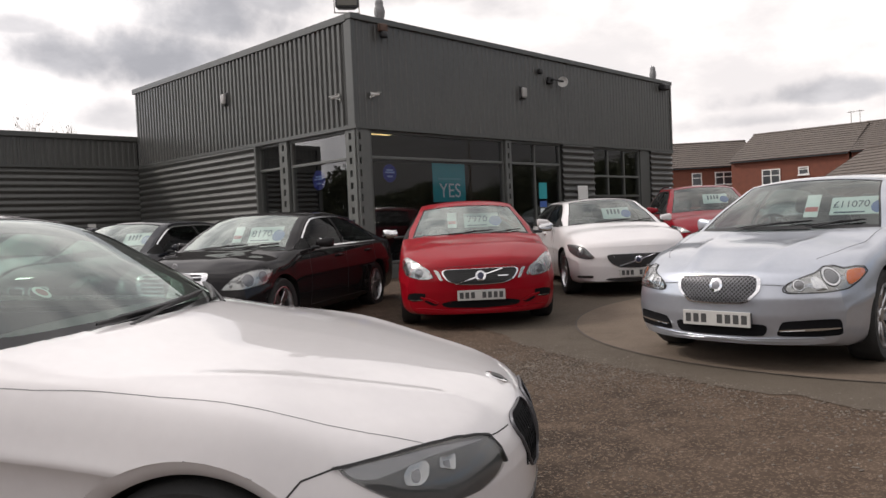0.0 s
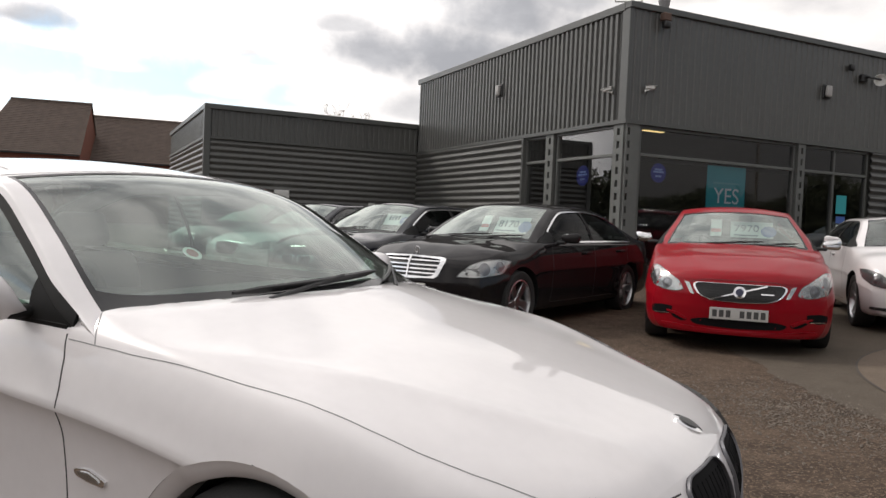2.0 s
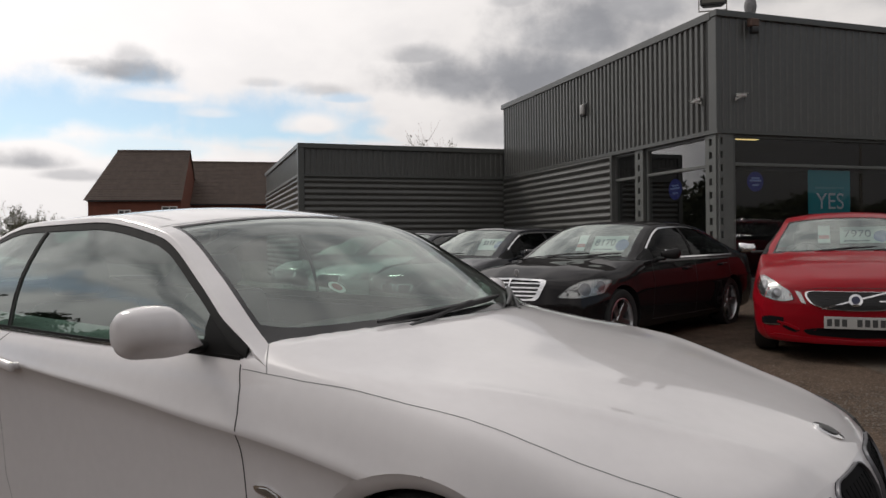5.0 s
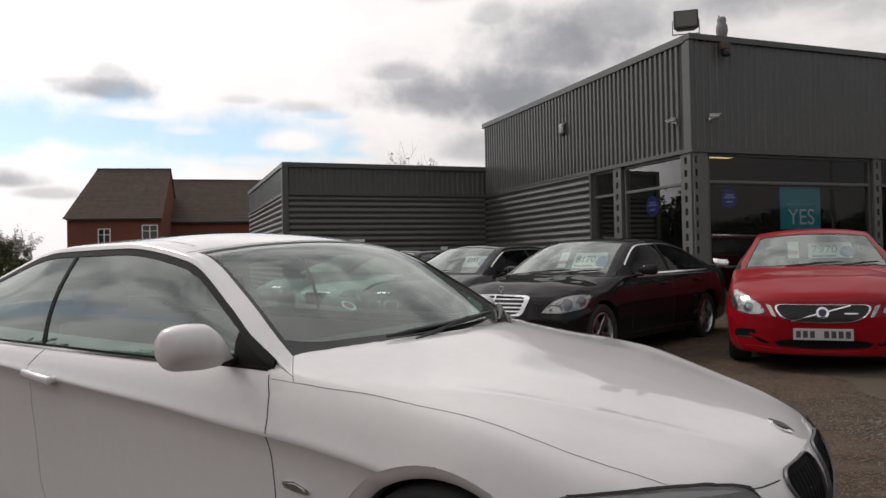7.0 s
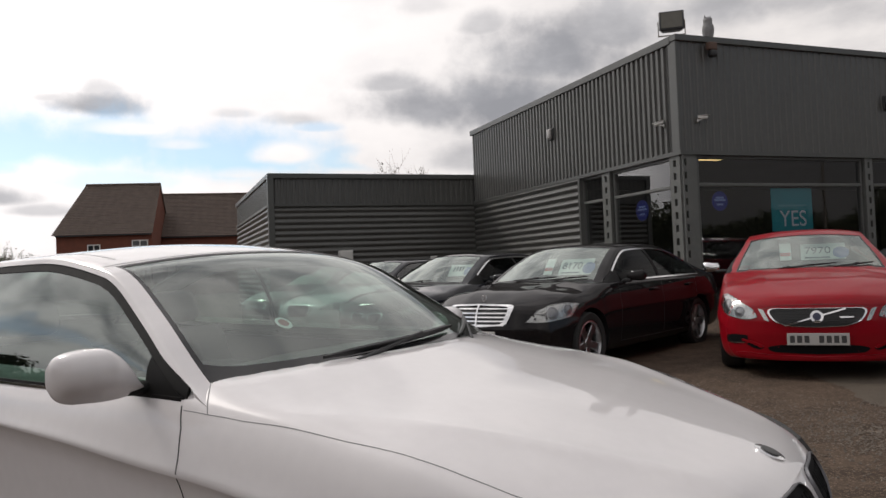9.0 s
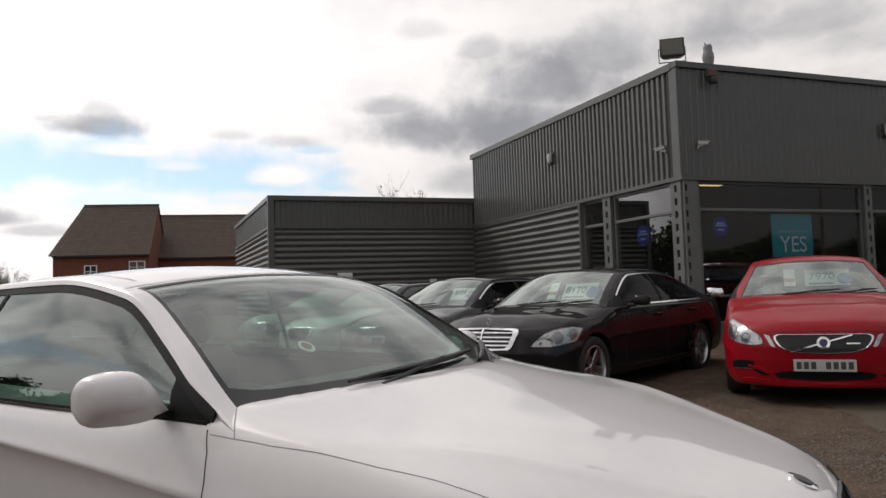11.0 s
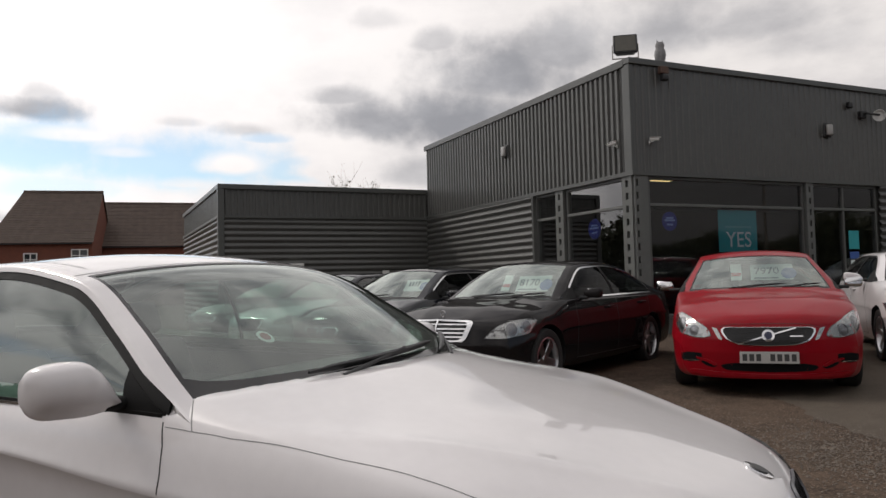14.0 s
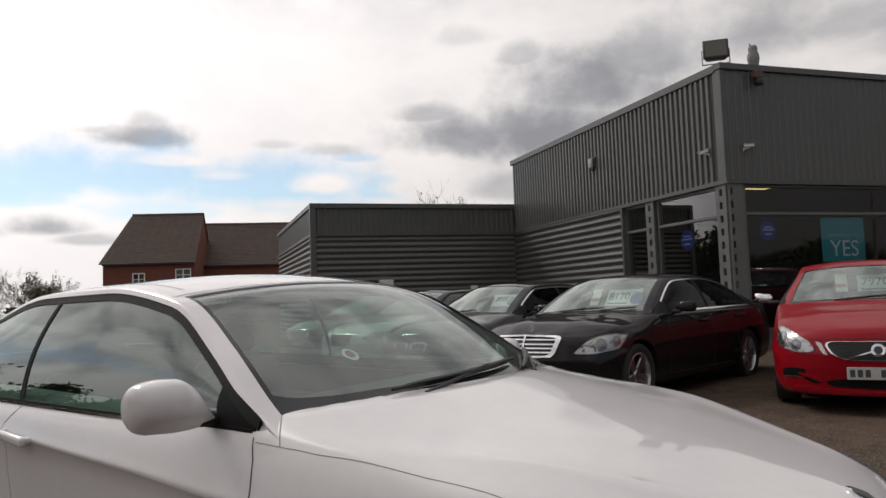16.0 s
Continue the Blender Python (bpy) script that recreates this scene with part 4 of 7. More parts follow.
        for g in (1, -1):
            panel("rear_pillar", lambda u, v: over(u, g * v), span(xr, xc, 8), span(0.87, 1, 2), roofmat)
        # sides
        low, trimm = s.get("beltgap", 0.018), s.get("trim", M_BLACK)
        f0, f1 = s["glass_x"]
        for g in (1, -1):
            hh = lambda x: max(0.02, (rail(x) - belt(x)).length)
            v1 = lambda x: 1 - min(0.75, rim / hh(x))
            v0 = lambda x: min(0.2, low / hh(x))
            sname = "left" if g > 0 else "right"
            panel("window_frame", lambda u, v: side(u, v1(u) + (1 - v1(u)) * v, g, 0.003), span(f1, xa - 0.02, 40), [0, split * 0.5, min(0.9, split + 0.25)], M_SEAL, 0.010, None)
            panel("roof_rail_panel", lambda u, v: side(u, v1(u) + (1 - v1(u)) * v, g), span(f1, xr, 10), [split, 1], roofmat, 0.012, None)
            panel("belt_trim", lambda u, v: side(u, v0(u) * v, g), span(f1, f0, 16), [0, 1], trimm)
            panel("mirror_corner", lambda u, v: side(u, v * v1(u), g, 0.002 if v > 0 else -0.003), span(f0, xa - 0.03, 6), [-0.05 if s.get("slim_trim") else 0, 0.3, 0.7, 1], M_SEAL)
            panel("rear_quarter", lambda u, v: side(u, v, g), span(xc - 0.0, f1, 10), span(0, 1, 6), roofmat)
            cuts = [f0, *s.get("posts", []), f1]
            for i, (a, b) in enumerate(zip(cuts, cuts[1:])):
                pg = s.get("post_gap", 0.03)
                a2, b2 = (a if i == 0 else a - pg), (b if i == len(cuts) - 2 else b + pg)
                panel("side_window", lambda u, v: side(u, v0(u) + (v1(u) - v0(u)) * v, g, 0.006), span(b2, a2, 12), span(0, 1, 6), s.get("sideglass", M_SIDEGLASS), 0)
            for a in s.get("posts", []):
                panel("door_post", lambda u, v: side(u, v0(u) + (v1(u) - v0(u)) * v, g, 0.0), span(a - s.get("post_w", 0.03), a + s.get("post_w", 0.03), 1), span(0, 1, 6), M_SEAL)
            if s.get("slim_trim"):
                panel("belt_seal", lambda u, v: side(u, (0.030 * v - 0.016) / hh(u), g, -0.002), span(f1, xa - 0.04, 24), [0, 1], M_SEAL, 0.004)
                panel("window_trim", lambda u, v: side(u, (0.010 * v - 0.006) / hh(u), g, -0.010), span(f1, f0 - 0.16, 20), [0, 1], M_CHROME, 0.003)
            if s.get("bright"):
                panel("window_trim", lambda u, v: side(u, v1(u) - 0.012 / hh(u) + 0.02 / hh(u) * v, g, -0.004), span(f1, f0 + 0.05, 30), [0, 1], M_CHROME, 0.004)
                panel("window_trim", lambda u, v: side(u, 0.02 / hh(u) * v, g, -0.004), span(f1, f0, 16), [0, 1], M_CHROME, 0.004)

    # -- wheels
    def build_wheels(self):
        s = self.s
        r, rr, spokes = s["r"], s["r"] * s.get("rimf", 0.71), s.get("spokes", 10)
        tw = 0.215
        tb = bmesh.new()
        h = tw / 2
        lathe(tb, [(rr, -h * 0.85), (rr + 0.02, -h), (r * 0.94, -h * 1.02), (r * 0.985, -h * 0.8), (r, -h * 0.5), (r, h * 0.5), (r * 0.985, h * 0.8), (r * 0.94, h * 1.02), (rr + 0.02, h), (rr, h * 0.85)], 40, closed=True)
        tyre = mesh_of("tyre", tb, M_RUBBER, 40)
        rb = bmesh.new()
        lathe(rb, [(rr, h * 0.9), (rr - 0.012, h * 0.93), (rr - 0.022, h * 0.7), (rr - 0.03, -h * 0.6), (rr, -h * 0.85)], 40, closed=True)
        lathe(rb, [(0.0001, h * 0.66), (0.05, h * 0.64), (0.062, h * 0.5), (0.062, h * 0.2)], 20)
        for k in range(spokes):
            a = 2 * math.pi * k / spokes
            m = Matrix.Rotation(a, 4, "Y")
            wdt = s.get("spoke_w", 0.024)
            vs = box(rb, (0.045, h * 0.25, -wdt), (rr - 0.012, h * 0.58, wdt), 0.006)
            for v in vs:
                f = (v.co.x - 0.05) / rr
                v.co.y += h * 0.22 * f
                v.co.z *= 0.8 + 0.35 * f
            bmesh.ops.transform(rb, matrix=m, verts=vs)
        rim = mesh_of("rim", rb, s.get("rimmat", M_ALLOY), 40)
        db = bmesh.new()
        cyl(db, (0, -h * 0.2, 0), (0, h * 0.1, 0), rr * 0.72, n=28)
        disc = mesh_of("brake_disc", db, M_BLACK, 40)
        for ax in (0.0, -s["wb"]):
            for g in (1, -1):
                w = new("wheel")
                w.parent = self.ob
                w.matrix_local = Matrix.Translation((ax, g * (self.W - 0.15), r)) @ Matrix.Rotation(0 if g > 0 else math.pi, 4, "Z") @ Matrix.Rotation(radians(17 * (ax + g)), 4, "Y")
                for nm, me in (("tyre", tyre), ("rim", rim), ("brake_disc", disc)):
                    o = new(nm, me)
                    o.parent = w

    # -- cabin
    def build_cabin(self):
        s = self.s
        xa, W = s["cowl"], self.W
        seatmat = s.get("seatmat", M_CABIN)
        belt = self.edge(xa)
        xs_rear = s["shelf"] + 0.15
        bm = bmesh.new()
        box(bm, (xs_rear, -W * 0.84, 0.24), (xa - 0.1, W * 0.84, 0.3))
        box(bm, (xa - 0.3, -W * 0.84, 0.28), (xa - 0.25, W * 0.84, belt - 0.02))
        box(bm, (xs_rear - 0.02, -W * 0.84, 0.28), (xs_rear + 0.03, W * 0.84, belt - 0.02))
        part("cabin_floor", bm, M_CABIN, self.ob)
        for g in (1, -1):
            bm = bmesh.new()
            xs2 = span(xs_rear, xa - 0.1, 8)
            grid(bm, lambda x, v: Vector((x, g * (self.wide(x) * W * self.s.get("tuck", 0.93) - 0.035 - 0.03 * (1 - v)), 0.28 + (self.edge(x) - 0.012 - 0.28) * v)), xs2, [0, 0.6, 1])
            part("door_card", bm, M_CABIN, self.ob, "", 50)
        # dashboard with a rounded top and an instrument hood
        bm = bmesh.new()
        zt = belt - 0.02
        prof = [(0.10, zt - 0.07), (-0.05, zt - 0.015), (-0.28, zt), (-0.46, zt - 0.02), (-0.53, zt - 0.09), (-0.50, zt - 0.3), (-0.42, zt - 0.36)]
        grid(bm, lambda y, p: Vector((xa - 0.1 + p[0], y, p[1] - 0.02 * (y / W) ** 2)), span(-W * 0.85, W * 0.85, 12), prof)
        dash = part("dashboard", bm, M_CABIN, self.ob, "", 50)
        bm = bmesh.new()
        box(bm, (xa - 0.62, -0.58, zt - 0.05), (xa - 0.40, -0.18, zt + 0.055), 0.04, None, 3)
        part("instrument_hood", bm, M_CABIN, dash, "", 50)
        # steering wheel on the right-hand side
        bm = bmesh.new()
        prof = [(0.185 + 0.016 * math.cos(a), 0.016 * math.sin(a)) for a in span(0, 2 * math.pi, 8)[:-1]]
        m = Matrix.Translation((xa - 0.74, -0.38, zt - 0.02)) @ Matrix.Rotation(radians(-68), 4, "Y") @ Matrix.Rotation(radians(90), 4, "X")
        lathe(bm, prof, 28, m, True)
        box(bm, (-0.17, -0.012, -0.02), (0.17, 0.012, 0.02), 0.008, m)
        cyl(bm, m @ Vector((0, -0.03, 0)), m @ Vector((0, 0.03, 0)), 0.06)
        part("steering_wheel", bm, M_CABIN, self.ob, "", 50)
        seat_h = s.get("seat_h", belt - 0.42)
        for xx, ys in ((xa - 1.15, (0.38, -0.38)), (xa - 2.02, (0.42, 0.0, -0.42))):
            if xx - 0.35 < xs_rear:
                continue
            for yy in ys:
                half = 0.25 if len(ys) == 2 else 0.205
                bm = bmesh.new()
                box(bm, (xx - 0.28, yy - half, seat_h - 0.14), (xx + 0.26, yy + half, seat_h), 0.06, None, 3)
                mm = Matrix.Translation((xx - 0.24, yy, seat_h - 0.05)) @ Matrix.Rotation(radians(-20), 4, "Y")
                box(bm, (-0.07, -half, 0), (0.06, half, 0.60), 0.06, mm, 3)
                seat = part("seat", bm, seatmat, self.ob, "", 50)
                bm = bmesh.new()
                box(bm, (-0.06, -0.13, 0.63), (0.045, 0.13, 0.80), 0.045, mm, 3)
                part("headrest", bm, seatmat, seat, "", 50)

    # -- fittings
    def mirror(self, g, x, z, size=1.0, mat2=None, out=0.10, length=0.215):
        y = self.wide(x) * self.W * self.s.get("tuck", 0.93)
        bm = bmesh.new()
        ln, ht, dp = length * size, 0.142 * size, 0.105 * size
        cx, cy, cz = x, y + out + ln / 2 - 0.02, z
        # shell: a rounded, tapered box that narrows to its foot
        vs = bmesh.ops.create_uvsphere(bm, u_segments=24, v_segments=16, radius=1.0)["verts"]
        for v in vs:
            q = v.co.copy()
            f = lambda t, e: math.copysign(abs(t) ** e, t)
            a, b, c = f(q.x, 0.62), f(q.y, 0.55), f(q.z, 0.62)
            taper = 0.80 + 0.22 * b
            X = a * dp / 2 * taper
            if X < 0:
                X *= 0.55
            v.co = Vector((cx + X - 0.03 * (b + 1), cy + b * ln / 2, cz + c * ht / 2 * taper + 0.006 * b))
            v.co.y *= g
        m1 = part("wing_mirror", bm, mat2 or self.paint, self.ob, "body-coloured wing mirror shell", 60)
        bm = bmesh.new()
        box(bm, (cx - 0.062, cy - ln * 0.40, cz - ht * 0.36), (cx - 0.052, cy + ln * 0.42, cz + ht * 0.36), 0.02)
        for v in bm.verts:
            v.co.y *= g
        part("mirror_glass", bm, M_CHROME, m1)
        bm = bmesh.new()
        box(bm, (cx - 0.035, y - 0.03, cz - ht * 0.52), (cx + 0.03, cy - ln * 0.25, cz - ht * 0.22), 0.012)
        for v in bm.verts:
            v.co.y *= g
        part("mirror_foot", bm, M_BLACK, m1, "", 50)

    def teardrop_mirror(self, g, x, z):
        """A wing mirror whose shell narrows to a low point at its foot, with a darker turned-under lower edge."""
        y0 = self.wide(x) * self.W * self.s.get("tuck", 0.93) + 0.018
        bm = bmesh.new()
        # distance outwards, top, bottom, depth ahead of the glass
        keys = ((0.0, -0.052, -0.062, 0.012), (0.022, -0.026, -0.072, 0.030), (0.05, 0.012, -0.079, 0.052), (0.085, 0.048, -0.083, 0.074), (0.115, 0.064, -0.084, 0.084), (0.15, 0.065, -0.082, 0.084), (0.185, 0.062, -0.080, 0.078), (0.212, 0.055, -0.072, 0.066), (0.228, 0.044, -0.058, 0.046), (0.236, 0.028, -0.040, 0.015))
        tops, bots, fronts = (curve([(k[0], k[i]) for k in keys]) for i in (1, 2, 3))
        rings = []
        for d in span(0.0, 0.236, 26):
            t, b, f = tops(d), bots(d), fronts(d)
            mid, half = (t + b) / 2, (t - b) / 2
            row = []
            for a in span(0, 2 * math.pi, 28)[:-1]:
                c, e = math.cos(a), math.sin(a)
                fx = (abs(c) ** 0.75) * (f if c > 0 else -0.022)
                if e < -0.12 and c > 0:  # undercut below the crease
                    fx *= 1.0 - 0.62 * min(1.0, (-0.12 - e) / 0.6)
                row.append(bm.verts.new((x + fx - 0.20 * d, g * (y0 + d), z + mid + half * math.copysign(abs(e) ** 0.72, e))))
            rings.append(row)
        for p, q in zip(rings, rings[1:]):
            for k in range(28):
                bm.faces.new((p[k], p[(k + 1) % 28], q[(k + 1) % 28], q[k]))
        bm.faces.new(rings[0]), bm.faces.new(rings[-1])
        m1 = part("wing_mirror", bm, self.paint, self.ob, "body-coloured wing mirror shell", 48)
        bm = bmesh.new()
        box(bm, (x - 0.062, y0 + 0.06, z - 0.055), (x - 0.052, y0 + 0.21, z + 0.04), 0.02)
        for v in bm.verts:
            v.co.y *= g
        part("mirror_glass", bm, M_CHROME, m1)
        bm = bmesh.new()
        box(bm, (x - 0.05, y0 - 0.045, z - 0.078), (x + 0.012, y0 + 0.05, z - 0.046), 0.012)
        for v in bm.verts:
            v.co.y *= g
        part("mirror_foot", bm, M_SEAL, m1, "", 50)

    def handle(self, g, x, z, mat2=None, tilt=0.0):
        hit, nor = self.cast(x, z, "left" if g > 0 else "right")
        if hit is None:
            return
        self.decal("handle_recess", [(x - 0.045 + 0.056 * math.cos(a), z + 0.044 * math.sin(a)) for a in span(0, 2 * math.pi, 16)[:-1]], "left" if g > 0 else "right", self.paint, -0.001, 20, 3, self.body, "", 0, 0.01, -0.020)
        bm = bmesh.new()
        box(bm, (x - 0.105, hit.y * g + 0.012, z - 0.019), (x + 0.10, hit.y * g + 0.038, z + 0.016), 0.014, None, 3)
        box(bm, (x + 0.065, hit.y * g - 0.02, z - 0.013), (x + 0.095, hit.y * g + 0.02, z + 0.011), 0.005)
        box(bm, (x - 0.105, hit.y * g - 0.02, z - 0.013), (x - 0.08, hit.y * g + 0.02, z + 0.011), 0.005)
        bmesh.ops.rotate(bm, cent=(x, hit.y * g, z), matrix=Matrix.Rotation(radians(tilt), 3, "Y"), verts=bm.verts)
        for v in bm.verts:
            v.co.y *= g
        part("door_handle", bm, mat2 or self.paint, self.ob, "", 50)

    def arch_lips(self):
        """A flat flare turned in round each wheel opening."""
        s = self.s
        r0, r1 = s["ra"] + s["lip"] + 0.003, s["ra"]
        for ax in (0.0, -s["wb"]):
            for g in (1, -1):
                bm = bmesh.new()
                rows = []
                for a in span(radians(-12), radians(192), 48):
                    c, d = math.cos(a), math.sin(a)
                    hit, _ = self.cast(ax + (r0 + 0.004) * c, s["r"] + (r0 + 0.004) * d, "left" if g > 0 else "right")
                    if hit is None:
                        continue
                    y = abs(hit.y)
                    rows.append([bm.verts.new((ax + r * c, g * (y - t), s["r"] + r * d)) for r, t in ((r0, 0.001), ((r0 * 2 + r1) / 3, 0.007), (r1 + 0.006, 0.022), (r1, 0.03), (r1 + 0.004, 0.10))])
                for p, q in zip(rows, rows[1:]):
                    for k in range(4):
                        bm.faces.new((p[k], p[k + 1], q[k + 1], q[k]))
                part("wheel_arch_lip", bm, self.paint, self.ob, "", 40)

    def wipers(self, lines, bulk=1.0):
        """Blades on the screen: pairs of (x, v) on its surface."""
        for (x0, v0), (x1, v1) in lines:
            bm = bmesh.new()
            pts = [self.over(x0 + (x1 - x0) * f, v0 + (v1 - v0) * f) + Vector((0.006, 0, 0.014)) for f in span(0, 1, 8)]
            rows = []
            for i, p in enumerate(pts):
                t = (pts[min(8, i + 1)] - pts[max(0, i - 1)]).normalized()
                up = Vector((0.5, 0, 0.85))
                sd = t.cross(up).normalized()
                w, h = (0.007 * bulk, 0.010 * bulk) if 0 < i < 8 else (0.004, 0.005)
                rows.append([bm.verts.new(p + sd * w * math.cos(a) + up * h * math.sin(a)) for a in span(0, 2 * math.pi, 6)[:-1]])
            for p, q in zip(rows, rows[1:]):
                for k in range(6):
                    bm.faces.new((p[k], p[(k + 1) % 6], q[(k + 1) % 6], q[k]))
            blade = part("wiper", bm, M_BLACK, self.ob, "black windscreen wiper", 50)
            bm = bmesh.new()
            foot = self.over(self.s["cowl"] - 0.015, v0 + (v1 - v0) * 0.12) + Vector((0.02, 0, 0.004))
            cyl(bm, foot, pts[5] + Vector((0.004, 0, 0.010)), 0.009, 0.006, 8)
            part("wiper_arm", bm, M_BLACK, blade, "", 50)

    def plate(self, x_off, z, w=0.52, h=0.111, tilt=0.0, bars=(3, 3)):
        """A number plate on the nose; its writing as plain bars."""
        hit, _ = self.cast(0.0, z, "front")
        m = Matrix.Translation((hit.x + x_off, 0, z)) @ Matrix.Rotation(radians(tilt), 4, "Y")
        bm = bmesh.new()
        box(bm, (-0.004, -w / 2, -h / 2), (0.006, w / 2, h / 2), 0.003, m)
        p = part("number_plate", bm, M_PLATE, self.ob, "white number plate with dark bars")
        bm = bmesh.new()
        box(bm, (-0.03, -w / 2 + 0.004, -h / 2 + 0.004), (-0.003, w / 2 - 0.004, h / 2 - 0.004), 0.004, m)
        part("plate_holder", bm, M_BLACK, p)
        n = 8
        for k in range(n):
            if k == 4:
                continue
            y = w / 2 - 0.045 - (w - 0.09) * k / (n - 1)
            bm = bmesh.new()
            box(bm, (0.005, y - 0.021, -h * 0.30), (0.0075, y + 0.021, h * 0.30), 0, m)
            part("plate_bar", bm, M_PLATE_TXT, p)

    def price_card(self, words, v, x, wide=0.42, high=0.20, leaf=True, back=0.035, turn=0.0):
        """A pale price board that stands behind the windscreen, with a leaflet beside it."""
        m = Matrix.Translation(self.over(x, v) - Vector((back + 0.03, 0, high * 0.62))) @ Matrix.Rotation(radians(turn), 4, "Z") @ Matrix.Rotation(radians(-38), 4, "Y")
        card = thing("price_card", self.ob.matrix_world @ m, "pale price card standing behind a windscreen", "price card", "price cards")
        bm = bmesh.new()
        box(bm, (-0.003, -wide / 2, -high / 2), (0.003, wide / 2, high / 2))
        part("card", bm, M_PAPER, card)
        bm = bmesh.new()
        cyl(bm, (0.0035, wide * 0.40, -high * 0.1), (0.0050, wide * 0.40, -high * 0.1), high * 0.36, n=24)
        part("blue_disc", bm, M_PAPER_BLUE, card)
        T = Matrix.Translation((0.008, -wide * 0.12, 0.01)) @ Matrix(((0, 0, 1, 0), (1, 0, 0, 0), (0, 1, 0, 0), (0, 0, 0, 1)))
        text_mesh("price_figures", words, high * (0.60 if len(words) < 5 else 0.52), 0.001, T, M_INK, card)
        bm = bmesh.new()
        box(bm, (0.004, -wide * 0.42, -high * 0.42), (0.0055, wide * 0.15, -high * 0.34))
        part("small_print", bm, M_INK, card)
        if leaf:
            lf = thing("leaflet", self.ob.matrix_world @ m @ Matrix.Translation((0, -wide * 0.5 - 0.16, 0.02)), "white and red paper leaflet behind a windscreen", "leaflet", "leaflets")
            bm = bmesh.new()
            box(bm, (-0.002, -0.06, -0.13), (0.002, 0.06, 0.12))
            part("sheet", bm, M_POSTERTXT, lf)
            bm = bmesh.new()
            box(bm, (0.0025, -0.055, -0.07), (0.0035, 0.055, -0.02))
            part("red_band", bm, M_PAPER_RED, lf)


def mirrored(o):
    return [(-a, b) for a, b in reversed(o)]


def disc_pts(cy, cz, r, n=20, sx=1.0):
    return [(cy + r * sx * math.cos(a), cz + r * math.sin(a)) for a in span(0, 2 * math.pi, n)[:-1]]


def spec(fo, wb, ro, W, H, nose, cowl_z, belt, deck, cowl, header, backlight, shelf, rail_w=0.60, **kw):
    """Outlines of a car from a few heights and lengths; kw replaces any of them."""
    f, r = fo, -(wb + ro)
    s = dict(fo=fo, wb=wb, ro=ro, W=W, H=H, r=0.325, ra=0.372, bow=0.30, lean=lambda z: 0.22 * max(0, z - 0.55) + 0.15 * max(0, 0.42 - z), crown=0.05, scr_bow=0.24,
             cowl=cowl, header=header, backlight=backlight, shelf=shelf, glass_x=(cowl - 0.30, shelf + 0.35), posts=[cowl - 1.2], framemat=M_BLACK)
    s["top"] = [(f, nose - 0.10), (f - 0.03, nose - 0.03), (f - 0.10, nose), (f * 0.45, nose + (cowl_z - nose) * 0.55), (0.0, nose + (cowl_z - nose) * 0.78), (cowl + 0.2, cowl_z), (cowl, belt + 0.03), (shelf, deck), (r + 0.5, deck - 0.005), (r + 0.08, deck - 0.05), (r, deck - 0.14)]
    s["edge"] = [(f, nose - 0.14), (f - 0.1, nose - 0.07), (f * 0.4, nose + 0.03), (0.0, belt - 0.13), (cowl, belt - 0.01), (cowl - 1.4, belt + 0.005), (shelf, deck - 0.03), (r + 0.2, deck - 0.07), (r, deck - 0.18)]
    s["wide"] = [(f, 0.86), (f - 0.3, 0.945), (0.0, 0.99), (cowl, 0.985), (-wb * 0.6, 1.0), (-wb, 1.0), (r + 0.4, 0.96), (r, 0.86)]
    s["low"] = [(f, 0.215), (f - 0.25, 0.18), (-0.5, 0.19), (-wb + 0.4, 0.19), (r + 0.4, 0.24), (r, 0.32)]
    crz, rz = belt, H - 0.055
    s["rail_z"] = [(cowl, crz), (cowl - (cowl - header) * 0.5, crz + (rz - crz) * 0.58), (header, rz - 0.02), ((header + backlight) / 2, rz), (backlight, rz - 0.05), ((backlight + shelf) / 2, rz - (rz - deck) * 0.50), (shelf, deck)]
    s["rail_y"] = [(cowl, W / 2 * 0.85), (header, rail_w), ((header + backlight) / 2, rail_w - 0.01), (backlight, rail_w - 0.03), (shelf, rail_w + 0.03)]
    s.update(kw)
    return s


def headlights(c, outline, view, ring=None, label="clear headlight", bowls=((0.0, 0.0, 0.05),), dark=False, amber=None):
    """Both headlights: housing, reflector bowls and a clear lens over them."""
    for g in (1, -1):
        o = outline if g > 0 else mirrored(outline)
        vw = view * g if not isinstance(view, str) else view
        hl = c.decal("headlight", o, vw, M_LAMPDARK if dark else M_REFLECTOR, 0.0035 if dark else 0.001, 40, 9 if dark else 5, None, label)
        for bx, bz, br in bowls:
            c.decal("bezel", disc_pts(bx * g, bz, br * 1.12), vw, M_LAMPDARK if ring else M_LAMPGREY, 0.003, 24, 2, hl, "", 0, 0.003)
            c.decal("bulb_surround", disc_pts(bx * g, bz, br), vw, ring or M_LAMPGREY, 0.007, 24, 1, hl, "", 0.80 if ring else 0.88, 0.004)
            c.decal("projector_lens", disc_pts(bx * g, bz, br * 0.72), vw, M_LAMPGREY, 0.006, 18, 3, hl, "", 0, 0.003, 0.006)
        if amber:
            c.decal("indicator", amber if g > 0 else mirrored(amber), vw, M_AMBER, 0.005, 20, 2, hl, "amber indicator lens")
        c.decal("lens", o, vw, M_LAMPGLASS, 0.013, 48, 8, hl, "", 0, 0.012, 0.012, 3)
        c.decal("headlight_edge", o, vw, M_GAP, 0.003, 40, 1, hl, "", 0.965, 0.008)


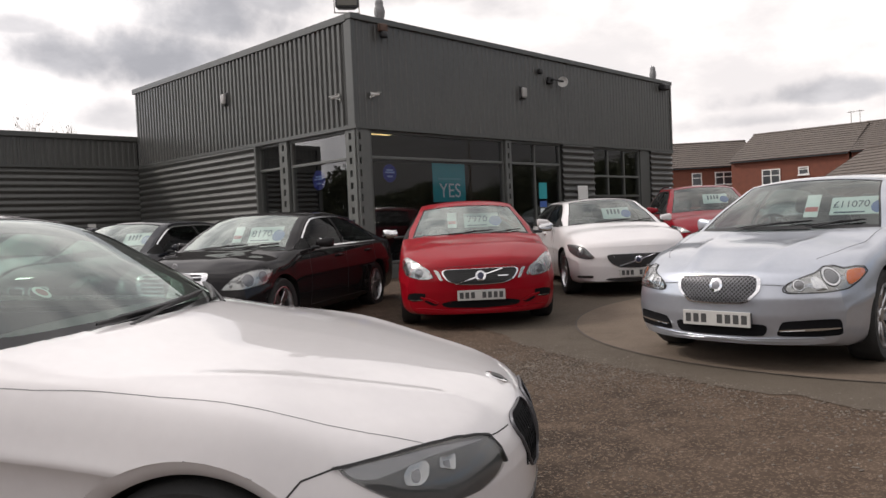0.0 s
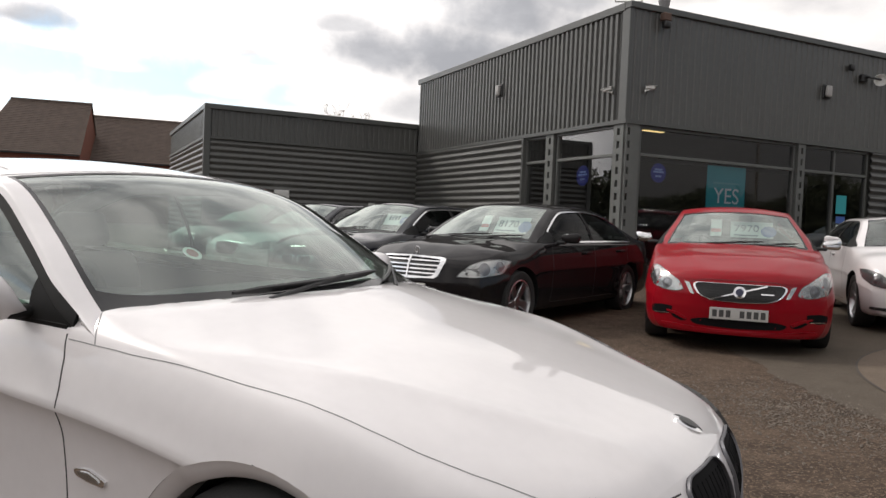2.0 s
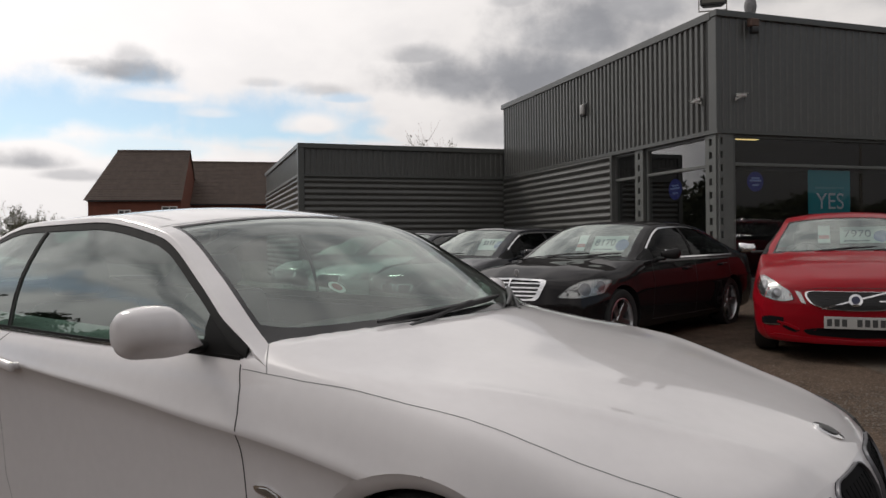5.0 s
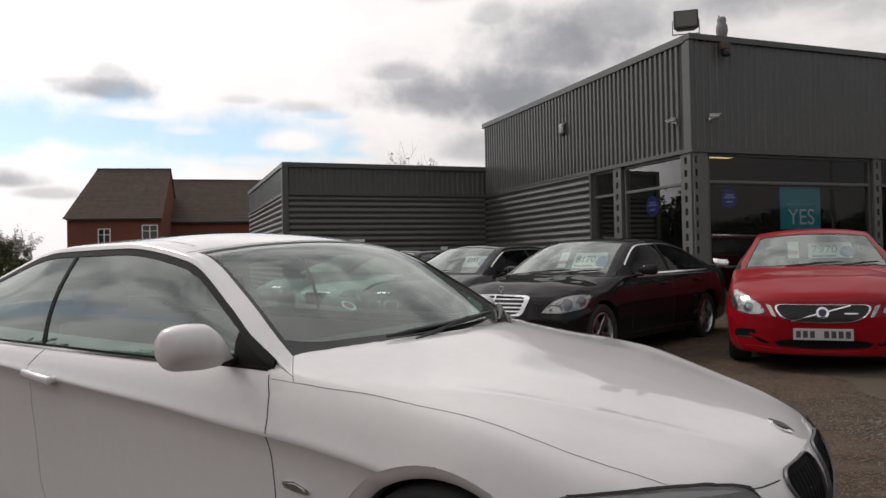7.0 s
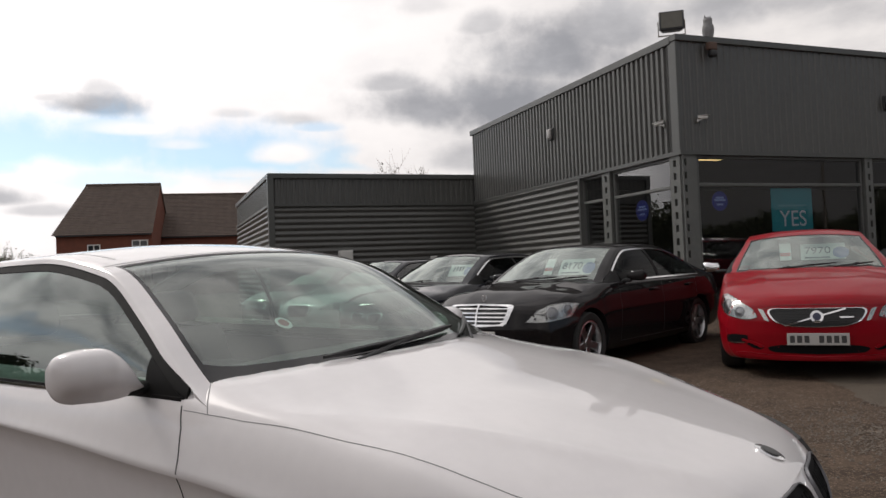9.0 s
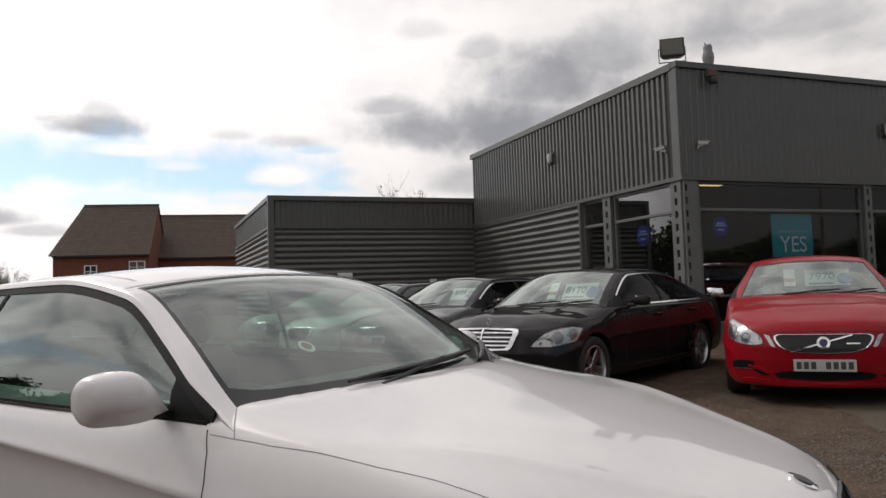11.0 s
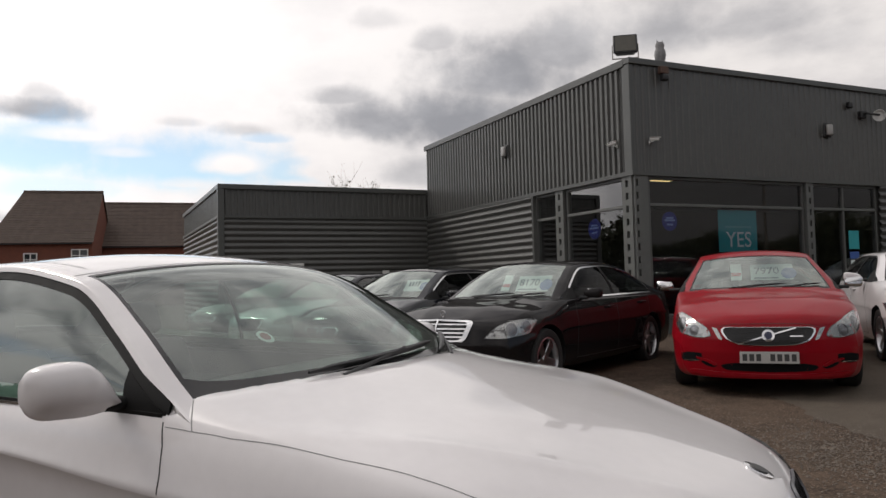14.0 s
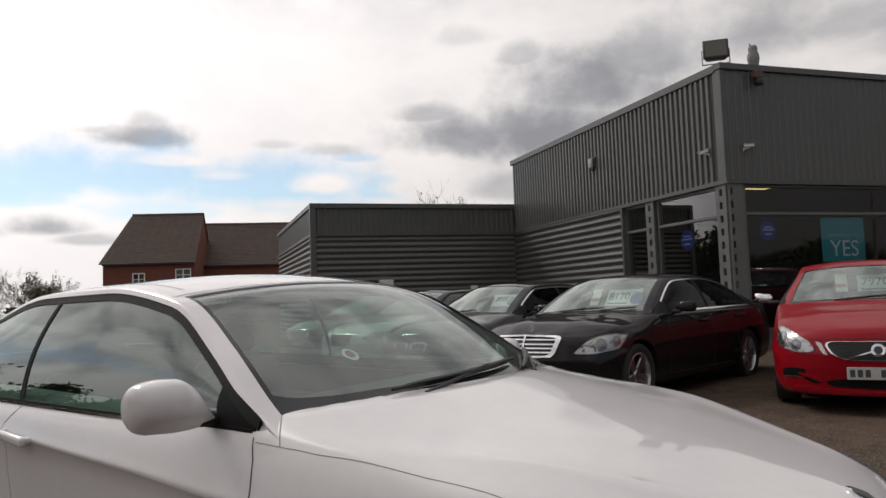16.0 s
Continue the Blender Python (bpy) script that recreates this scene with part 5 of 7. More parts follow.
# white two-door coupe, close to the camera
bmw = Car("coupe_car", spec(0.84, 2.88, 0.95, 1.782, 1.384, 0.715, 0.945, 0.915, 0.985, -0.60, -1.18, -2.25, -3.10, 0.605,
    top=[(0.84, 0.60), (0.82, 0.665), (0.77, 0.715), (0.5, 0.80), (0.0, 0.905), (-0.40, 0.955), (-0.62, 0.955), (-3.0, 1.04), (-3.4, 1.055), (-3.75, 1.01), (-3.83, 0.90)],
    edge=[(0.84, 0.55), (0.76, 0.63), (0.45, 0.735), (0.0, 0.835), (-0.6, 0.91), (-1.5, 0.925), (-2.6, 0.95), (-3.1, 0.985), (-3.3, 0.99), (-3.65, 0.95), (-3.83, 0.84)],
    wide=[(0.84, 0.87), (0.55, 0.95), (0.0, 0.985), (-0.6, 0.985), (-1.5, 1.0), (-2.8, 1.0), (-3.4, 0.95), (-3.83, 0.85)],
    rail_z=[(-0.45, 0.865), (-0.60, 0.945), (-0.9, 1.14), (-1.18, 1.287), (-1.6, 1.345), (-2.1, 1.34), (-2.6, 1.225), (-3.10, 1.0)],
    rail_y=[(-0.45, 0.83), (-0.60, 0.81), (-1.18, 0.685), (-1.7, 0.66), (-2.3, 0.635), (-3.10, 0.70)],
    glass_x=(-0.80, -2.62), split=0.62, hd=-0.03, foot=0.095, sideglass=M_COUPEGLASS, screenglass=M_COUPESCREEN, ridge=(0.011, 0.315, 0.94, 0.05), lip_rise=0.033, sharp=True, topsteps=(5, 15, 14, 8), stations=104, frit=0.012, beltgap=0.012, posts=[-1.94], post_w=0.007, crown=0.055, belly=[(0.5, 0.62), (0.0, 0.72), (-0.7, 0.755), (-1.13, 0.805), (-1.6, 0.842), (-2.2, 0.889), (-2.9, 0.932), (-3.5, 0.91)], ra=0.345, lip=0.042, hollow=0.958, crisp=0.0042, crease=0.010, trim=M_SEAL, slim_trim=True, post_gap=0.006, rim=0.046, spokes=10, pv=(0.948, 0.942), bow=0.34,
    ), on_ground(-8.293, -9.511, -54, 0.0), M_PAINT_WHITE, "white two-door hardtop coupe parked on the asphalt yard")

merc = Car("saloon_car", spec(0.88, 3.035, 1.16, 1.871, 1.473, 0.82, 1.02, 0.985, 1.03, -0.48, -1.35, -2.62, -3.72, 0.62, r=0.34, ra=0.385, posts=[-1.85], glass_x=(-0.80, -3.12), bright=True, spokes=5, spoke_w=0.05, belly=0.6, sideglass=M_DARKGLASS, ridge=(0.010, 0.28, 0.55, 0.07)), on_ground(-5.42, -3.79, 209, 0.0), M_PAINT_BLACK, "black four-door luxury saloon with upright chrome grille")
dark = Car("saloon_car", spec(0.85, 3.0, 1.1, 1.86, 1.47, 0.80, 1.0, 0.98, 1.03, -0.48, -1.35, -2.75, -3.6, 0.61, posts=[-1.85], glass_x=(-0.80, -3.2), bright=True, spokes=10, sideglass=M_DARKGLASS), on_ground(-5.91, -0.96, 209, 0.0), M_PAINT_NAVY, "black four-door saloon with paired chrome-edged grilles")
# roof given a darker material than the body
pale = Car("saloon_car", spec(0.92, 2.909, 1.13, 1.877, 1.46, 0.74, 0.98, 0.98, 1.02, -0.45, -1.35, -2.6, -3.6, 0.60, posts=[-1.85], glass_x=(-0.8, -3.2), spokes=10, roofmat=M_PAINT_NAVY), on_ground(-6.34, 1.77, 209, 0.0), M_PAINT_PALE, "pale silver four-door saloon with roof drawn darker and mesh grille")
fifth = Car("saloon_car", spec(0.85, 2.80, 1.0, 1.82, 1.46, 0.78, 1.0, 0.98, 1.03, -0.48, -1.32, -2.65, -3.5, 0.60, posts=[-1.8], glass_x=(-0.80, -3.1), bright=True, spokes=7, sideglass=M_DARKGLASS), on_ground(-6.78, 4.55, 209, 0.0), M_PAINT_GREY, "dark grey four-door saloon at the end of a row")
volvo = Car("saloon_car", spec(0.94, 2.776, 0.92, 1.865, 1.484, 0.80, 1.03, 0.99, 1.07, -0.45, -1.30, -2.55, -3.35, 0.60, posts=[-1.75], glass_x=(-0.8, -3.0), spokes=5, spoke_w=0.04, bow=0.40, hd=0.21, pv=(0.94, 0.93), low=[(0.94, 0.17), (0.7, 0.15), (-0.5, 0.18), (-2.4, 0.19), (-3.3, 0.24), (-3.7, 0.32)], ridge=(0.012, 0.36, 0.60, 0.07)), on_ground(-3.021, -5.697, 225.5, 0.0), M_PAINT_RED, "red four-door saloon with a dark slatted grille")
hatch = Car("hatchback_car", spec(0.90, 2.647, 0.82, 1.802, 1.445, 0.80, 1.03, 0.99, 1.05, -0.42, -1.25, -3.0, -3.42, 0.58, posts=[-1.65], glass_x=(-0.78, -2.9), spokes=5, spoke_w=0.04, screenglass=M_DIMSCREEN, bow=0.38), on_ground(0.11, -5.84, 226, 0.0), M_PAINT_WHITE, "white five-door hatchback with a dark grille")
jag = Car("saloon_car", spec(0.92, 2.909, 1.13, 1.877, 1.46, 0.76, 0.99, 0.98, 1.03, -0.45, -1.32, -2.76, -3.68, 0.60, r=0.345, ra=0.385, pv=(0.95, 0.945), posts=[-1.80], glass_x=(-0.72, -3.25), bright=True, spokes=10, spoke_w=0.016, screenglass=M_DIMSCREEN, sideglass=M_ESTATEGLASS, bow=0.42, ridge=(0.020, 0.27, 0.50, 0.045), sharp=True, topsteps=(4, 8, 9, 6), stations=80), on_ground(-3.47, -9.335, 178.6, 0.0158), M_PAINT_SILVER, "silver four-door saloon with a chrome mesh grille")
redback = Car("hatchback_car", spec(0.88, 2.65, 0.85, 1.80, 1.60, 0.88, 1.10, 1.06, 1.10, -0.42, -1.25, -3.1, -3.45, 0.58, posts=[-1.65], glass_x=(-0.78, -2.9), rimmat=M_ALLOY, screenglass=M_DIMSCREEN), on_ground(3.1, -6.0, 216, 0.0), M_PAINT_CRIMSON, "red tall hatchback with roof rails, parked behind a white hatchback")
mini = Car("estate_car", spec(0.75, 2.55, 0.70, 1.70, 1.43, 0.84, 0.98, 0.93, 0.96, -0.52, -0.84, -3.1, -3.24, 0.68, hd=0.05, pillarmat=M_BLACK, posts=[-1.5, -2.4], post_w=0.06, glass_x=(-0.66, -3.05), belly=0.5, crown=0.03, sideglass=M_ESTATEGLASS, screenglass=M_DIMSCREEN), on_ground(3.99, -8.48, 112, 0.0), M_PAINT_CREAM, "cream compact estate car with black lower trim")
kia = Car("suv_car", spec(0.88, 2.64, 0.92, 1.855, 1.64, 0.92, 1.12, 1.08, 1.12, -0.45, -1.25, -3.1, -3.5, 0.60, r=0.345, ra=0.40, posts=[-1.65], glass_x=(-0.8, -2.95)), on_ground(-15.07, 4.98, 318, 0.0), M_PAINT_GREY, "dark grey sport utility vehicle with a wide grille")
suv = Car("suv_car", spec(0.88, 2.7, 0.92, 1.86, 1.72, 0.95, 1.16, 1.12, 1.14, -0.45, -1.25, -3.2, -3.55, 0.60, r=0.35, ra=0.40, posts=[-1.65], glass_x=(-0.8, -2.95)), on_ground(-14.8, 8.25, 320, 0.0), M_PAINT_GREY, "dark sport utility vehicle parked in a row")
far_saloon = Car("saloon_car", spec(0.85, 2.75, 1.0, 1.80, 1.46, 0.78, 1.0, 0.97, 1.02, -0.45, -1.30, -2.6, -3.4, 0.60, posts=[-1.75], glass_x=(-0.8, -3.0)), on_ground(-14.6, 12.6, 320, 0.0), M_PAINT_PALE, "pale silver saloon parked at the end of a row")
far_estate = Car("estate_car", spec(0.88, 2.7, 0.95, 1.80, 1.50, 0.82, 1.05, 1.02, 1.05, -0.45, -1.25, -3.2, -3.5, 0.60, posts=[-1.65], glass_x=(-0.8, -3.0)), on_ground(11.0, -4.4, 200, 0.0), M_PAINT_PALE, "silver estate car with bright roof rails in the far row")


# ---- car fronts ----
def az(view, *pts):
    """Outline points on a car's left flank, as seen from an azimuth."""
    t = radians(view)
    return [(-math.sin(t) * x + math.cos(t) * y, z) for x, y, z in pts]


def spot(view, x, y, z, r):
    a, b = az(view, (x, y, z))[0]
    return (a, b, r)


def both(c, name, outline, view, material, **kw):
    for g in (1, -1):
        c.decal(name, outline if g > 0 else mirrored(outline), view if isinstance(view, str) else view * g, material, **kw)


def sym(half):
    """A closed outline from its left half, listed from the top middle outwards and down."""
    return half + [(-a, b) for a, b in reversed(half)]


def grille(c, outline, rim_in=0.93, slats=(), cross=(), mesh=0.0, label="dark grille with chrome surround", surround=None, slat_w=0.010, back=None, bar_w=0.022):
    g = c.decal("grille", outline, "front", back or M_BLACK, 0.004, 40, 3, None, label)
    c.decal("grille_surround", outline, "front", surround or M_CHROME, 0.016, 48, 1, g, "", rim_in, 0.02)
    for line in slats:
        c.seam(line, "front", "slat", M_CHROME, slat_w, 0.014, 12, g)
    for line in cross:
        c.seam(line, "front", "bar", M_CHROME, bar_w, 0.022, 10, g)
    if mesh:
        ys, zs = [p[0] for p in outline], [p[1] for p in outline]
        c0, half, hgt = (min(zs) + max(zs)) / 2, max(ys), (max(zs) - min(zs)) / 2

        def inside(y, z):
            n = len(outline)
            hit = False
            for i in range(n):
                (a0, b0), (a1, b1) = outline[i - 1], outline[i]
                if (b0 > z) != (b1 > z) and y < (a1 - a0) * (z - b0) / (b1 - b0) + a0:
                    hit = not hit
            return hit

        k = -half * 3
        while k < half * 3:
            for sg in (1, -1):
                run = [(k + sg * t, c0 + t) for t in span(-hgt, hgt, 14)]
                run = [p for p in run if inside(p[0] / 0.95, (p[1] - c0) / 0.95 + c0)]
                if len(run) > 1:
                    c.seam([run[0], run[-1]], "front", "mesh_wire", M_MESH, 0.0055, 0.010, 5, g)
            k += mesh
    return g


def badge(c, y, z, r, view="front", material=None, inner=None, lift=0.018):
    b = c.decal("badge", disc_pts(y, z, r), view, material or M_CHROME, lift, 24, 2, None, "round chrome badge", 0, lift, 0.003)
    c.decal("badge_centre", disc_pts(y, z, r * 0.62), view, inner or M_GAP, lift + 0.0045, 20, 2, b, "", 0, 0.003, 0.002)
    return b


def doors(c, xs, z1=None, z0=0.30):
    """Shut lines down both flanks."""
    for g in ("left", "right"):
        for x in xs:
            c.seam([(x, c.edge(x) - 0.015), (x + 0.015, (c.edge(x) + z0) / 2), (x + 0.03, z0)], g, lift=0.001)
        c.seam([(xs[0] + 0.03, z0), (xs[-1] + 0.03, z0)], g, lift=0.001)


# white coupe
HL = az(50, (0.372, 0.812, 0.676), (0.448, 0.777, 0.683), (0.52, 0.722, 0.685), (0.582, 0.652, 0.683), (0.636, 0.586, 0.679), (0.682, 0.521, 0.669), (0.716, 0.477, 0.656), (0.745, 0.466, 0.62), (0.76, 0.469, 0.584), (0.743, 0.519, 0.565), (0.70, 0.60, 0.552), (0.62, 0.70, 0.557), (0.51, 0.775, 0.585), (0.42, 0.808, 0.643))
headlights(bmw, HL, 50, label="clear swept-back headlight with dark housing", dark=True, bowls=())
BROW = az(50, (0.39, 0.808, 0.672), (0.48, 0.759, 0.680), (0.583, 0.661, 0.678), (0.66, 0.564, 0.668), (0.707, 0.497, 0.656), (0.673, 0.557, 0.659), (0.618, 0.639, 0.664), (0.556, 0.715, 0.662), (0.515, 0.753, 0.656), (0.494, 0.771, 0.646), (0.473, 0.785, 0.64), (0.422, 0.806, 0.647))
BOWLS = (az(50, (0.529, 0.753, 0.639), (0.538, 0.735, 0.656), (0.572, 0.70, 0.661), (0.586, 0.70, 0.651), (0.585, 0.722, 0.623), (0.567, 0.741, 0.611), (0.534, 0.758, 0.618)),
         az(50, (0.605, 0.667, 0.657), (0.639, 0.621, 0.653), (0.644, 0.654, 0.621), (0.608, 0.686, 0.636)))
for g in (1, -1):
    bmw.decal("brow", BROW if g > 0 else mirrored(BROW), 50 * g, M_LAMPGREY, 0.006, 48, 4, None, "grey upper trim inside a headlight")
    for o in BOWLS:
        bmw.decal("reflector", o if g > 0 else mirrored(o), 50 * g, M_BOWL, 0.0095, 28, 4, None, "bright reflector behind clear glass", 0, 0.006, -0.004)
        c0 = sum((Vector(p) for p in o), Vector((0, 0))) / len(o)
        bmw.decal("reflector_insert", [(g * (c0[0] + (p[0] - c0[0]) * 0.35 + 0.004), c0[1] + (p[1] - c0[1]) * 0.62 - 0.004) for p in (o if g > 0 else o[::-1])], 50 * g, M_LAMPGREY, 0.009, 16, 2, None, "grey insert in a headlight reflector")
    bmw.seam([(g * p[0], p[1] + 0.001) for p in HL[:9]], 50 * g, "headlight_seal", M_GAP, 0.007, 0.014, 8)
    bmw.seam([(0.375, 0.677), (0.30, 0.655), (0.25, 0.60)], "left" if g > 0 else "right", wide=0.005)
KID = [(0.035, 0.655), (0.07, 0.675), (0.28, 0.672), (0.325, 0.645), (0.275, 0.535), (0.215, 0.488), (0.07, 0.475), (0.035, 0.50)]
for g in (1, -1):
    o = KID if g > 0 else mirrored(KID)
    k = bmw.decal("kidney_grille", o, "front", M_VOID, 0.002, 40, 3, None, "gloss black kidney-shaped grille")
    bmw.decal("grille_surround", o, "front", M_MESH, 0.010, 40, 1, k, "slim chrome grille surround", 0.968, 0.012)
    for y in span(0.07, 0.28, 7):
        bmw.seam([(g * y, 0.515), (g * y, 0.65)], "front", "slat", M_VOID, 0.005, 0.004, 4, k)
badge(bmw, 0.715, 0.0, 0.038, "top", M_CHROME, M_PLATE_TXT, 0.004)
for g in (1, -1):
    bmw.seam([(-0.616, g * 0.829), (-0.52, g * 0.829), (-0.388, g * 0.826), (-0.256, g * 0.818), (-0.062, g * 0.806), (0.131, g * 0.786), (0.24, g * 0.768), (0.34, g * 0.745), (0.44, g * 0.712), (0.53, g * 0.672), (0.57, g * 0.653)], "top", wide=0.0024, material=M_SEAM_GREY)
    bmw.seam([(-0.60, g * 0.745), (-0.57, g * 0.778), (-0.54, g * 0.81), (-0.519, g * 0.829)], "top", wide=0.003, material=M_SEAM_GREY)
    bmw.seam([(g * 0.49, 0.657), (g * 0.42, 0.652), (g * 0.335, 0.652)], "front", wide=0.004)
    side_name = "left" if g > 0 else "right"
    bmw.seam([(-0.63, 0.905), (-0.605, 0.85), (-0.596, 0.78), (-0.592, 0.64), (-0.588, 0.50), (-0.57, 0.28)], side_name, wide=0.004)
    bmw.seam([(-1.90, 0.925), (-1.925, 0.895), (-1.95, 0.865)], side_name, wide=0.0035)
    bmw.seam([(-1.95, 0.865), (-1.965, 0.7), (-1.92, 0.4), (-1.86, 0.28)], side_name, wide=0.0012, material=M_SEAM_GREY)
    bmw.seam([(-0.57, 0.28), (-1.86, 0.28)], side_name, wide=0.0045)
    bmw.decal("side_repeater", [(-0.555, 0.592), (-0.50, 0.598), (-0.438, 0.578), (-0.445, 0.562), (-0.50, 0.566), (-0.55, 0.575)], side_name, M_CHROME, 0.006, 24, 2, None, "slim chrome-edged side repeater lamp")
    bmw.decal("repeater_lens", [(-0.54, 0.588), (-0.50, 0.592), (-0.455, 0.577), (-0.46, 0.568), (-0.50, 0.572), (-0.535, 0.579)], side_name, M_REFLECTOR, 0.009, 20, 2, None, "clear repeater lens")
    bmw.handle(g, -1.825, 0.83, None, 6.0)
bmw.seam([(-2.78 + 0.085 * math.cos(a), 0.79 + 0.085 * math.sin(a)) for a in span(0.4, 2 * math.pi - 0.2, 24)], "right", wide=0.005, steps=2)
bmw.decal("lower_intake", sym([(0.0, 0.40), (0.40, 0.39), (0.48, 0.33), (0.40, 0.27)]), "front", M_BLACK, 0.004, 40, 3, None, "black lower air intake")
bmw.teardrop_mirror(-1, -0.79, 1.008)
bmw.arch_lips()
bmw.teardrop_mirror(1, -0.90, 1.0)
bmw.wipers([((-0.632, -0.54), (-0.675, 0.40)), ((-0.632, 0.36), (-0.71, 0.86))], 1.25)


def roof_seam(c, pts, wide=0.006):
    bm = bmesh.new()
    prev = None
    fine = []
    for (x0, v0), (x1, v1) in zip(pts, pts[1:]):
        fine += [(x0 + (x1 - x0) * k / 12, v0 + (v1 - v0) * k / 12) for k in range(12)]
    fine.append(pts[-1])
    co = [c.over(x, v) + Vector((0, 0, 0.0015)) for x, v in fine]
    for i, p in enumerate(co):
        t = (co[min(i + 1, len(co) - 1)] - co[max(0, i - 1)]).normalized()
        sd = t.cross(Vector((0, 0, 1))).normalized() * wide / 2
        row = [bm.verts.new(p - sd), bm.verts.new(p + sd)]
        if prev:
            bm.faces.new((prev[0], prev[1], row[1], row[0]))
        prev = row
    part("roof_seam", bm, M_GAP, c.ob)


roof_seam(bmw, [(-2.02, -0.995), (-1.98, -0.85), (-1.95, 0.0), (-1.98, 0.85), (-2.02, 0.995)])
roof_seam(bmw, [(-1.235, -0.97), (-1.23, 0.0), (-1.235, 0.97)])
roof_seam(bmw, [(-1.30, -0.86), (-1.95, -0.86)], 0.004)
roof_seam(bmw, [(-1.30, 0.86), (-1.95, 0.86)], 0.004)
# round permit sticker low on the screen
tax = thing("window_sticker", bmw.ob.matrix_world, "round red and white paper sticker inside a windscreen", "sticker")
for rr, mm, lift in ((0.032, M_POSTERTXT, 0.008), (0.020, M_FADED_RED, 0.0065)):
    bm = bmesh.new()
    c0 = bmw.over(-0.80, -0.52) - Vector((0.004, 0, lift))
    du, dv = (bmw.over(-0.84, -0.52) - bmw.over(-0.76, -0.52)).normalized(), Vector((0, 1, 0))
    bm.faces.new([bm.verts.new(c0 + (du * math.cos(a) + dv * math.sin(a)) * rr) for a in span(0, 2 * math.pi, 28)[:-1]])
    part("disc", bm, mm, tax)

# black luxury saloon
grille(merc, sym([(0.0, 0.805), (0.41, 0.795), (0.44, 0.78), (0.37, 0.585), (0.0, 0.565)]), 0.87, [[(-0.40 + 0.06 * k / 4, 0.755 - 0.042 * k), (0.40 - 0.06 * k / 4, 0.755 - 0.042 * k)] for k in range(5)], [[(0, 0.79), (0, 0.58)]], label="upright chrome grille with horizontal slats", slat_w=0.016)
ML = az(45, (0.785, 0.554, 0.612), (0.70, 0.665, 0.735), (0.56, 0.755, 0.79), (0.40, 0.835, 0.805), (0.218, 0.895, 0.785), (0.381, 0.885, 0.65), (0.685, 0.757, 0.610))
headlights(merc, ML, 45, bowls=(spot(45, 0.60, 0.79, 0.70, 0.06), spot(45, 0.41, 0.86, 0.73, 0.05)))
both(merc, "fog_lamp", disc_pts(0.62, 0.36, 0.055, 16, 1.4), "front", M_REFLECTOR, label="clear fog lamp")
merc.decal("lower_intake", sym([(0.0, 0.40), (0.40, 0.39), (0.44, 0.30), (0.3, 0.27)]), "front", M_BLACK)
merc.plate(0.02, 0.47)
bm = bmesh.new()
hit, _ = merc.cast(0.72, 0.0, "top")
lathe(bm, [(0.032 + 0.004 * math.cos(a), 0.004 * math.sin(a)) for a in span(0, 2 * math.pi, 6)[:-1]], 20, Matrix.Translation(hit + Vector((0, 0, 0.045))) @ Matrix.Rotation(radians(90), 4, "Z"), True)
for k in range(3):
    a = radians(90 + 120 * k)
    cyl(bm, hit + Vector((0, 0, 0.045)), hit + Vector((0, 0.03 * math.cos(a), 0.045 + 0.03 * math.sin(a))), 0.003, n=6)
cyl(bm, hit, hit + Vector((0, 0, 0.015)), 0.006, n=8)
part("bonnet_ornament", bm, M_CHROME, merc.ob, "small round chrome bonnet ornament")
for g in (1, -1):
    merc.mirror(g, -0.92, 1.04, 1.0, None, 0.05)
    merc.handle(g, -1.62, 0.86)
    merc.handle(g, -2.72, 0.88)
doors(merc, [-0.72, -1.86, -2.95])
merc.wipers([((-0.50, -0.4), (-0.55, 0.35)), ((-0.50, 0.3), (-0.56, 0.8))])
merc.price_card("8170", 0.30, -1.00, 0.46, 0.24, True, 0.06)

# black saloon with paired grilles
for g in (1, -1):
    o = [(0.03, 0.635), (0.29, 0.65), (0.33, 0.61), (0.27, 0.50), (0.06, 0.475), (0.03, 0.50)]
    o = o if g > 0 else mirrored(o)
    k = dark.decal("kidney_grille", o, "front", M_BLACK, 0.008, 36, 3, None, "chrome-edged kidney-shaped grille")
    dark.decal("grille_surround", o, "front", M_CHROME, 0.018, 36, 1, k, "", 0.80, 0.02)
headlights(dark, az(45, (0.75, 0.50, 0.62), (0.66, 0.66, 0.73), (0.40, 0.83, 0.76), (0.36, 0.86, 0.68), (0.65, 0.74, 0.61)), 45, bowls=(spot(45, 0.63, 0.72, 0.67, 0.045),))
dark.plate(0.02, 0.40)
for g in (1, -1):
    dark.mirror(g, -0.92, 1.04, 0.95, None, 0.05)
doors(dark, [-0.72, -1.86, -2.95])
dark.wipers([((-0.50, -0.4), (-0.55, 0.35))])

# pale saloon in the same row
grille(pale, sym([(0.0, 0.70), (0.29, 0.695), (0.32, 0.67), (0.30, 0.58), (0.2, 0.505), (0.0, 0.50)]), 0.9, label="oval chrome mesh grille", mesh=0.08)
headlights(pale, az(45, (0.80, 0.45, 0.62), (0.72, 0.55, 0.71), (0.5, 0.76, 0.74), (0.42, 0.85, 0.70), (0.60, 0.78, 0.62)), 45, bowls=(spot(45, 0.65, 0.70, 0.68, 0.06),))
pale.plate(0.02, 0.40)
for g in (1, -1):
    pale.mirror(g, -0.88, 1.02, 1.0, None, 0.05)

